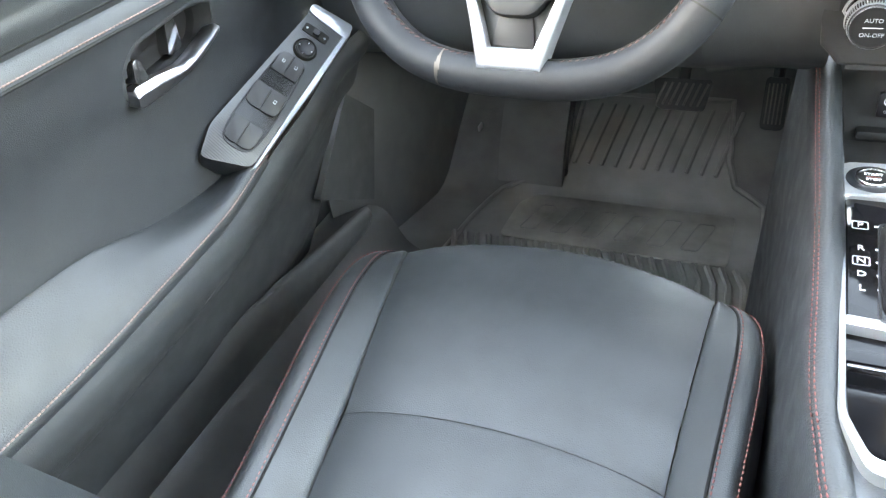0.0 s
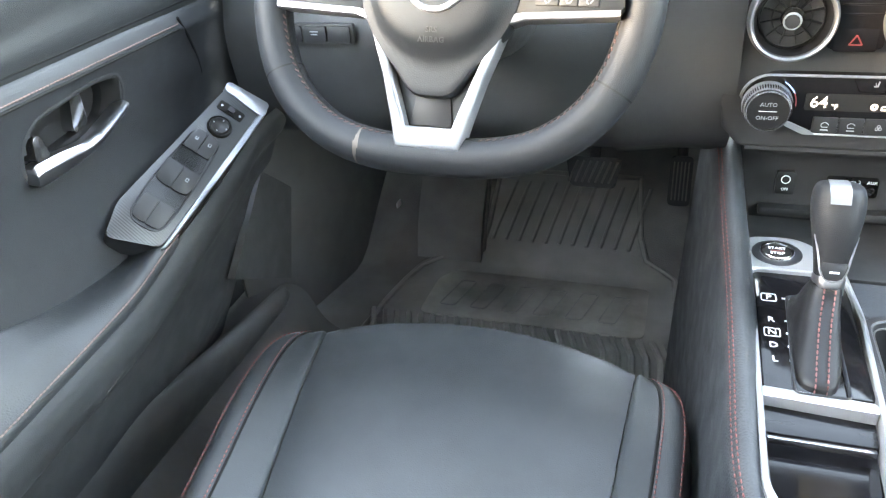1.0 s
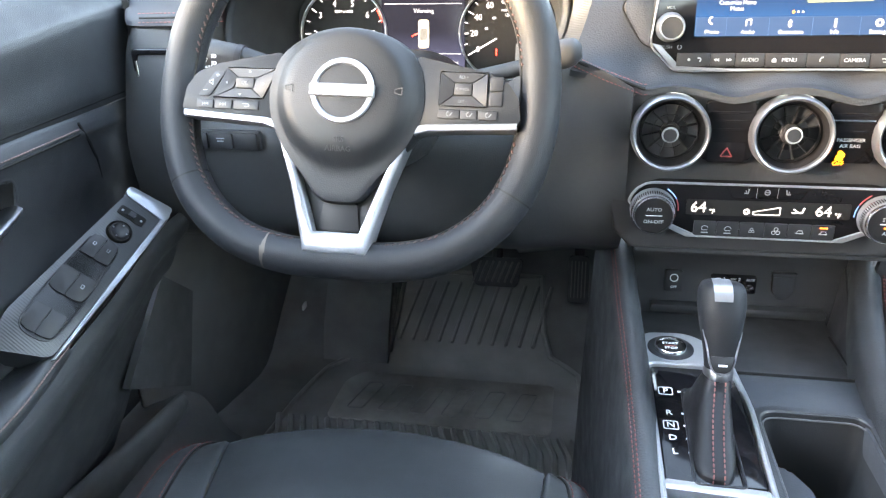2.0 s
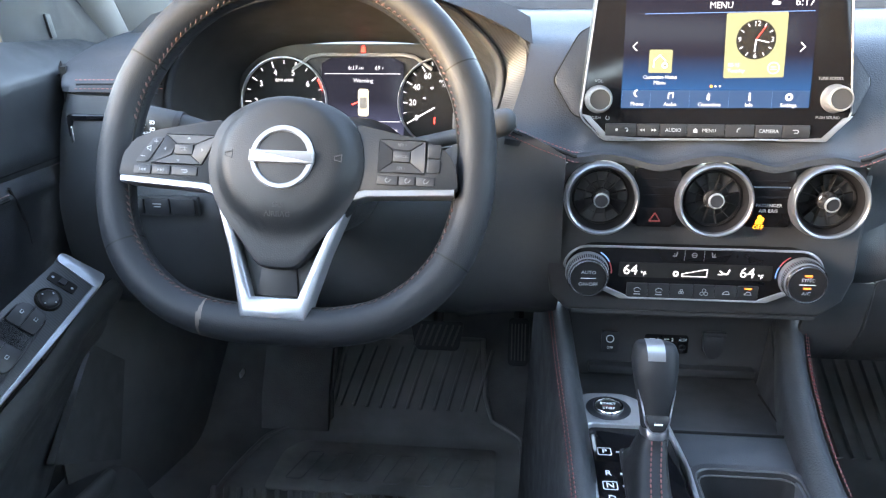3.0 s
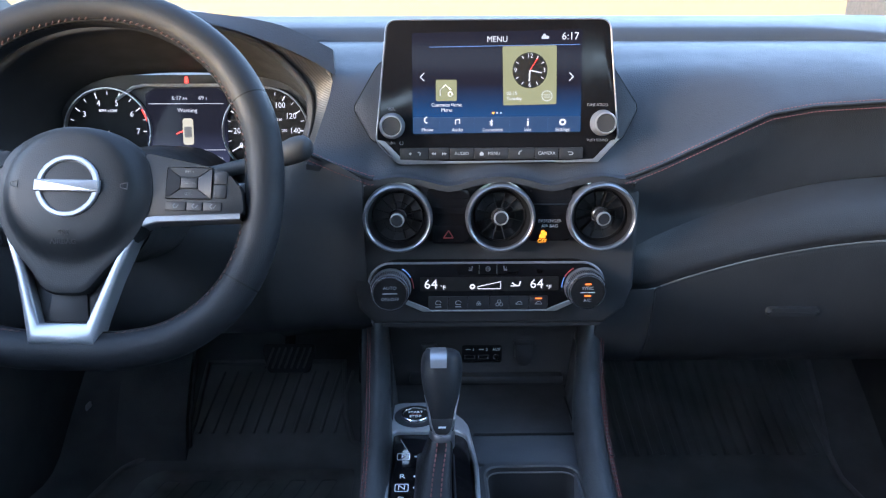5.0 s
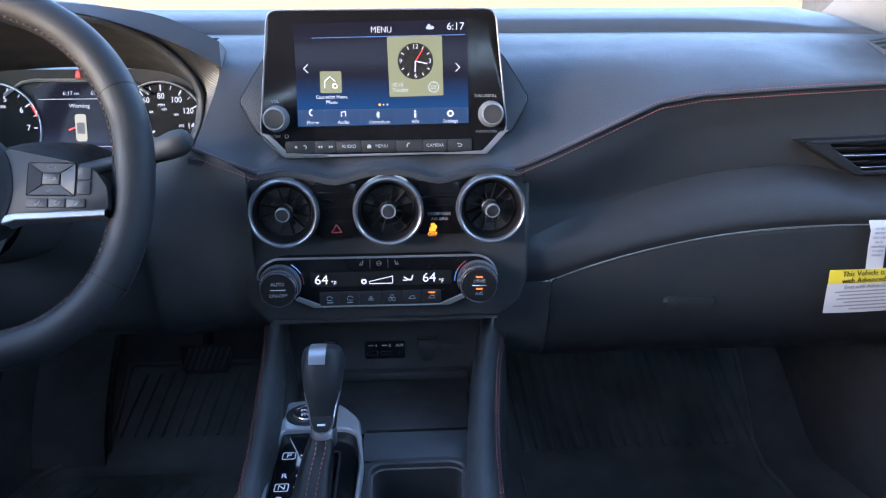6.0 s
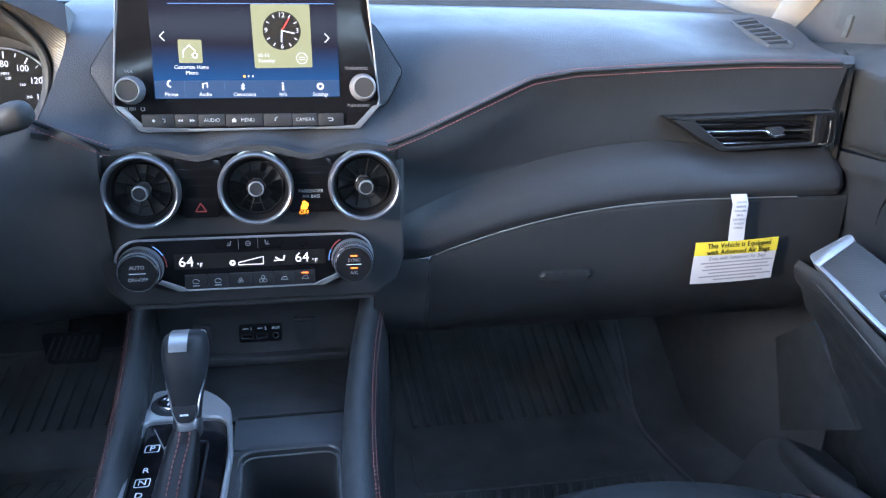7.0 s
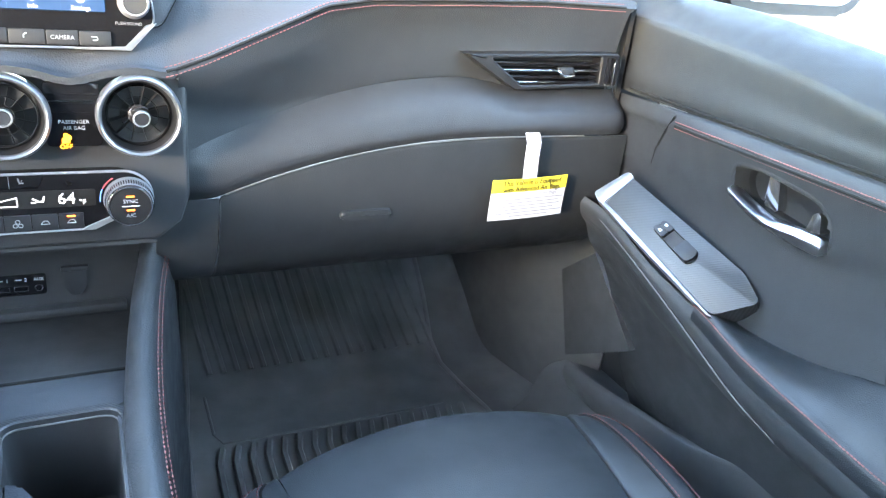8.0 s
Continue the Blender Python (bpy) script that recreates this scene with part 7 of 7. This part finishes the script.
        for x0, x1, hw, rear, fore in ((0.014, 0.039, 0.0150, 0.002, 0.009), (-0.037, -0.010, 0.0185, 0.012, 0.002), (-0.085, -0.058, 0.0165, 0.012, 0.002)):
            k1 = rocker(x0, x1, -hw, -0.0004, [fore, 0.001, 0.001, rear])
            k2 = rocker(x0, x1, 0.0004, hw, [0.001, fore, rear, 0.001])
            for kk, yy in ((k1, -hw / 2), (k2, hw / 2))[: 2 if x1 > 0 else 1 if x1 > -0.02 else 0]:
                xm = (x0 + x1) / 2 + 0.002
                part("mark", prism(rect(xm, yy, 0.0042, 0.0032), 0.0074, 0.0079, m=sm_, hole=rect(xm, yy, 0.0030, 0.0020)), DIMPRINT, kk)
    else:
        wl = rounded([(0.032, -0.010), (0.030, 0.008), (-0.030, 0.011), (-0.036, 0.0), (-0.032, -0.010)], 0.008, 5)
        part("well", prism(wl, 0.001, 0.0042, 0.0008, m=sm_, hole=shrink(wl, 0.0014)), INK, sp)
        part("well_floor", prism(shrink(wl, 0.001), 0.001, 0.0034, m=sm_), DARK, sp)
        key([(0.030, -0.009), (0.029, -0.001), (0.012, -0.0005), (0.012, -0.009)], 0.0085, "lock switch", r=0.002)
        key([(0.029, 0.000), (0.028, 0.0075), (0.012, 0.0085), (0.012, 0.0)], 0.0085, "lock switch", r=0.002)
        key([(-0.008, -0.009), (-0.008, 0.0095), (-0.030, 0.0095), (-0.033, 0.0), (-0.030, -0.009)], 0.0092, "window switch", r=0.003)
        for y in (-0.005, 0.004):
            part("mark", prism(rect(0.021, y, 0.004, 0.003), 0.0083, 0.0089, m=sm_, hole=rect(0.021, y, 0.0026, 0.0016)), PRINT, sp)
    # inside handle in its recess; axes: x forward, y up, z inboard
    hm_ = Matrix.Translation(P(0.7035, 0.540, 0.580)) @ Matrix(((0, 0, -sx), (1, 0, 0), (0, 1, 0))).to_4x4()
    face = lambda y: 0.7035 - float(np.interp(0.580 + y, [0.54, 0.57, 0.605, 0.622], [0.712, 0.705, 0.697, 0.6915]))
    rows = [[hm_ @ Vector((x * f, y * f, z + face(y * f) * w)) for x, y in shrink(ov, d)] for d, z, f, w in ((-0.004, -0.002, 1.0, 1), (-0.0032, 0.0002, 1.0, 1), (-0.0016, 0.0006, 1.0, 1), (0.0, 0.0004, 1.0, 1), (0.0022, -0.0025, 1.0, 1), (0.0036, -0.010, 1.0, 0.9), (0.0050, -0.020, 1.0, 0.8), (0.0070, -0.028, 1.0, 0.7), (0.0080, -0.031, 0.6, 0.6), (0.0080, -0.032, 0.05, 0.5))]
    cb, cf = grid(rows[:7], closed=True), grid(rows[6:], closed=True)
    for q in (cb, cf):
        bmesh.ops.recalc_face_normals(q, faces=q.faces[:])
    cup = part("handle_cup", cb, DARK, d_, "moulded handle recess")
    part("cup_back", cf, VENTBLACK, cup, "dark back of the recess")
    part("cup_divider", prism(rounded([(0.014, -0.014), (0.022, 0.020), (0.036, 0.022), (0.034, -0.012)][::-1], 0.003), -0.032, -0.018, 0.002, m=hm_), SMOKE, cup)
    hv = [(0.0640, 0.0010, -0.0020, -0.0075), (0.0540, -0.0030, -0.0065, -0.0120), (0.0380, -0.0080, -0.0120, -0.0180), (0.0200, -0.0135, -0.0175, -0.0235), (0.0060, -0.0160, -0.0205, -0.0260), (-0.0100, -0.0150, -0.0205, -0.0280), (-0.0300, -0.0125, -0.0190, -0.0292), (-0.0560, -0.0118, -0.0180, -0.0300), (-0.0615, -0.0135, -0.0185, -0.0290), (-0.0630, -0.0160, -0.0190, -0.0275)]
    bar = [[hm_ @ Vector((x, y, z)) for y, z in ((yt - 0.001, -0.010), (yt, -0.004), (yt, 0.0030), (yr + 0.0006, 0.0082), (yr - 0.0008, 0.0086), (yb + 0.0012, 0.0070), (yb, 0.0055), (yb + 0.001, -0.008))] for x, yt, yr, yb in hv]
    hb_ = grid(bar, closed=True)
    for q in (bar[0], bar[-1]):
        hb_.faces.new([hb_.verts.new(v) for v in q])
    bmesh.ops.remove_doubles(hb_, verts=hb_.verts[:], dist=1e-5)
    bmesh.ops.recalc_face_normals(hb_, faces=hb_.faces[:])
    part("handle", hb_, HANDLEMETAL, cup, "polished silver door handle")
    lb = prism(rounded([(-0.055, -0.010), (-0.038, -0.012), (-0.042, 0.010), (-0.050, 0.010)], 0.003), -0.012, 0.003, 0.0015, m=hm_)
    part("lock_tab", lb, SMOKE, cup)
    # sail panel in the window's front corner
    sl = [(0.82, 0.748), (1.00, 0.745), (1.052, 0.752), (1.036, 0.768), (0.952, 0.828), (0.88, 0.888), (0.82, 0.940), (0.80, 0.92), (0.81, 0.83)]
    sm3 = Matrix(((0, 0, -sx, sx * 0.754), (1, 0, 0, 0), (0, 1, 0, 0), (0, 0, 0, 1)))
    sail = part("sail_panel", prism(rounded(sl, 0.006), -0.008, 0.004, 0.002, m=sm3), DARK, d_, "black corner panel by the mirror")
    part("sail_clip", prism(rounded([(0.905, 0.764), (0.915, 0.764), (0.908, 0.792), (0.898, 0.792)], 0.002), 0.003, 0.007, 0.001, m=sm3), COVER, sail)
    part("frame_rail", tube(spline([P(0.756, 1.046, 0.762), P(0.754, 0.955, 0.826), P(0.735, 0.84, 0.925), P(0.69, 0.68, 1.06), P(0.635, 0.54, 1.165)], 5), 0.009, 8), DARK, d_, "black window frame rail")
    # window glass above the door
    gp = grid([[P(0.740, 0.92, 0.775), P(0.740, 0.4, 0.72), P(0.740, -0.12, 0.71)], [P(0.70, 0.82, 0.93), P(0.69, 0.4, 1.0), P(0.69, -0.12, 1.0)], [P(0.63, 0.60, 1.17), P(0.62, 0.3, 1.19), P(0.62, -0.12, 1.19)]])
    gw = part("window_pane", gp, GLASS, d_, "clear door glass")
    gw.visible_shadow = False
    return d_


door(-1, "driver door, black with carbon-look switch panel and silver handle")
door(1, "passenger door, black with carbon-look switch panel and silver handle")

# ---- passenger side vent ----
vm = face_axes((0.55, 0.8000, 0.660), 0)
sv = thing("air_vent", "wide gloss black side air vent with chrome slats", "air vent", m=vm)
vo = rounded([(-0.096, 0.0205), (0.120, 0.0270), (0.122, -0.0135), (-0.026, -0.0195)], [0.002, 0.006, 0.006, 0.004], 4)
vi = rounded([(-0.062, 0.0165), (0.092, 0.0225), (0.094, -0.0100), (-0.018, -0.0140)], 0.003, 4)
part("frame", prism(vo, -0.03, 0.004, 0.0014, hole=vi), VENTBLACK, sv, "gloss black frame", local=True)
part("duct", prism(shrink(vo, 0.001), -0.034, -0.026), INK, sv, local=True)
for i, y in enumerate((0.0110, 0.0035, -0.0045, -0.0105)):
    x0 = -0.058 + 0.012 * i
    sl = part("slat", prism([(x0, y - 0.0022), (0.092, y - 0.0005), (0.092, y + 0.0033), (x0 - 0.004, y + 0.0016)], -0.012, 0.001, 0.0008), PIANO, sv, local=True)
    if i in (1, 3):
        part("chrome_line", prism([(x0 + 0.002, y - 0.0014), (0.092 if i == 1 else 0.03, y + 0.0003), (0.092 if i == 1 else 0.03, y + 0.0020), (x0, y + 0.0008)], 0.0, 0.0024, 0.0004), CHROME, sl, "bright chrome line", local=True)
tb = part("tab", prism(rounded([(0.030, 0.0030), (0.031, 0.0085), (0.051, 0.0090), (0.052, 0.0030), (0.040, 0.0005)], 0.002), 0.0, 0.008, 0.0018), BUTTON, sv, "dark slider tab", local=True)
part("chrome_lip", tube(spline([(0.024, 0.0052, 0.006), (0.029, 0.0040, 0.0085), (0.034, 0.0002, 0.0092), (0.042, -0.0012, 0.0092), (0.051, 0.0008, 0.0085)], 4), 0.0015, 8), CHROME, tb, "bright chrome lip", local=True)
tw = part("thumbwheel", prism(rounded(rect(0.107, 0.005, 0.013, 0.034), 0.003), -0.004, 0.006, 0.002), PIANO, sv, local=True)
part("chrome_edge", prism(rounded(rect(0.112, 0.003, 0.0016, 0.026), 0.0006, 2), 0.005, 0.0072, 0.0004), CHROME, tw, local=True)
part("chrome_edge", prism(rounded(rect(0.107, -0.0115, 0.011, 0.0020), 0.0006, 2), 0.005, 0.0072, 0.0004), CHROME, tw, local=True)
lvm = face_axes((-0.631, 0.7925, 0.665), 0)
lvv = thing("air_vent", "narrow side air vent beside the driver door", "air vent", m=lvm)
part("frame", prism(rounded(rect(0, 0, 0.085, 0.055), 0.006), -0.02, 0.004, 0.0014, hole=rounded(rect(0, 0, 0.072, 0.042), 0.004)), PIANO, lvv, local=True)
part("duct", prism(rect(0, 0, 0.08, 0.05), -0.022, -0.016), INK, lvv, local=True)
for y in (-0.012, 0, 0.012):
    part("slat", prism(rect(0, y, 0.072, 0.004), -0.012, 0.001, 0.0008), PIANO, lvv, local=True)
part("chrome_line", prism(rect(-0.037, -0.008, 0.003, 0.046), 0.003, 0.006, 0.0006), CHROME, lvv, local=True)
part("chrome_foot", prism(rect(-0.029, -0.029, 0.016, 0.003), 0.003, 0.006, 0.0006), CHROME, lvv, local=True)
# corner defroster outlet
dv = thing("defroster_outlet", "slatted side window outlet on the dash top", "air vent", (0.643, 0.905, 0.76))
OUTLET = [(0.604, 0.946), (0.614, 0.867), (0.654, 0.874), (0.648, 0.962)]
do = rounded(OUTLET, 0.004)


def pad_z(x, y):
    sec = sorted((p[1], p[2]) for p in pad_section(x))
    return float(np.interp(y, [p[0] for p in sec], [p[1] for p in sec]))


FIT = np.linalg.lstsq(np.array([[x, y, 1.0] for x, y in OUTLET]), np.array([pad_z(x, y) for x, y in OUTLET]), rcond=None)[0]


def on_pad(poly, z0, z1, bevel=0.0, hole=None):
    """A flat form laid on the pad's slope."""
    bm = prism(poly, z0, z1, bevel, hole=hole)
    for v in bm.verts:
        v.co.z += float(FIT[0] * v.co.x + FIT[1] * v.co.y + FIT[2]) + 0.0015
    return bm


part("frame", on_pad(do, -0.012, 0.0022, 0.0008, hole=shrink(do, 0.0035)), PAD, dv)
part("duct", on_pad(shrink(do, 0.003), -0.002, 0.0004), INK, dv)
a0, a1, b1, b0 = [Vector(q) for q in OUTLET]
for i in range(6):
    k = 0.10 + 0.15 * i
    p, q = a0.lerp(a1, k), b0.lerp(b1, k)
    w = (a1 - a0).normalized() * 0.0018
    part("slat", on_pad([tuple(p - w), tuple(q - w), tuple(q + w), tuple(p + w)], 0.0003, 0.0022), PAD, dv)

# ---- hang tag ----
tg = thing("warning_tag", "white and yellow paper airbag tag taped to the dash", "tag", (0.55, 0.78, 0.49))
tmx = face_axes((0.552, 0.7705, 0.513), -3) @ Matrix.Rotation(radians(2.0), 4, "Z")
tb = bmesh.new()
grid([[tmx @ Vector((x, y, 0.004 * math.cos(x * 22) - 0.004 + 0.0006 * math.sin(y * 90))) for x in [-0.0550 + 0.107 * i / 10 for i in range(11)]] for y in (-0.027, -0.015, 0.0, 0.0105)], tb)
tb.normal_update()
bmesh.ops.solidify(tb, geom=tb.faces[:], thickness=0.0005)
card_ = part("card", tb, PAPER, tg, "white printed card")
tb = bmesh.new()
grid([[tmx @ Vector((x, y, 0.004 * math.cos(x * 22) - 0.0035 + 0.0006 * math.sin(y * 90))) for x in [-0.0550 + 0.107 * i / 10 for i in range(11)]] for y in (0.0100, 0.018, 0.0270)], tb)
tb.normal_update()
bmesh.ops.solidify(tb, geom=tb.faces[:], thickness=0.0006)
part("yellow_band", tb, YELLOW, card_, "yellow header band")
lettering("This Vehicle is Equipped", 0.0092, 0, 0.0222, 0.0012, INK, card_, m=tmx, wide=0.92)
lettering("with Advanced Air Bags", 0.0092, 0, 0.0138, 0.0012, INK, card_, m=tmx, wide=0.92)
lettering("Even with Advanced Air Bags", 0.0066, 0, 0.0060, 0.0012, GREYINK, card_, m=tmx, wide=0.95)
for i, w_ in enumerate((0.094, 0.082, 0.088, 0.070, 0.094, 0.056)):
    part("text_bar", prism(rect(0, 0.0005 - 0.0044 * i, w_, 0.0015), 0.0010, 0.0013, m=tmx), GREYINK, card_)
stp = bmesh.new()
grid([[(x + dx, y, z) for x in (0.5345, 0.5445, 0.5545)] for dx, y, z in ((0.0, 0.7760, 0.5945), (0.0005, 0.7700, 0.584), (0.0005, 0.7700, 0.565), (0.0015, 0.7690, 0.535))], stp)
stp.normal_update()
bmesh.ops.solidify(stp, geom=stp.faces[:], thickness=0.0005)
strap = part("strap", stp, PAPER, tg, "white paper strap")
smx = face_axes((0.5450, 0.7675, 0.568), 0)
for i, s in enumerate(("DO NOT", "REMOVE", "THIS LABEL", "UNTIL", "DELIVERED", "TO NEW", "OWNER")):
    lettering(s, 0.0038, 0, 0.019 - 0.0052 * i, 0.0, GREYINK, strap, m=smx, wide=0.85)

# ---- outside mirror ----
mr = thing("door_mirror", "outside door mirror in a dark housing", "mirror", (0.97, 0.80, 0.75))
mm_ = face_axes((0.945, 0.790, 0.803), -4, -14)
part("housing", prism(rounded([(-0.10, -0.06), (0.10, -0.05), (0.115, 0.05), (0.08, 0.085), (-0.08, 0.08), (-0.11, 0.02)], 0.03, 6), -0.07, 0.0, 0.01, m=mm_), DARK, mr)
part("glass", prism(rounded([(-0.085, -0.043), (0.085, -0.036), (0.097, 0.040), (0.068, 0.068), (-0.068, 0.063), (-0.092, 0.018)], 0.026, 6), -0.004, 0.002, m=mm_), MIRROR, mr)
part("foot", box((0.84, 0.84, 0.735), (0.16, 0.05, 0.03), 0.01), DARK, mr)
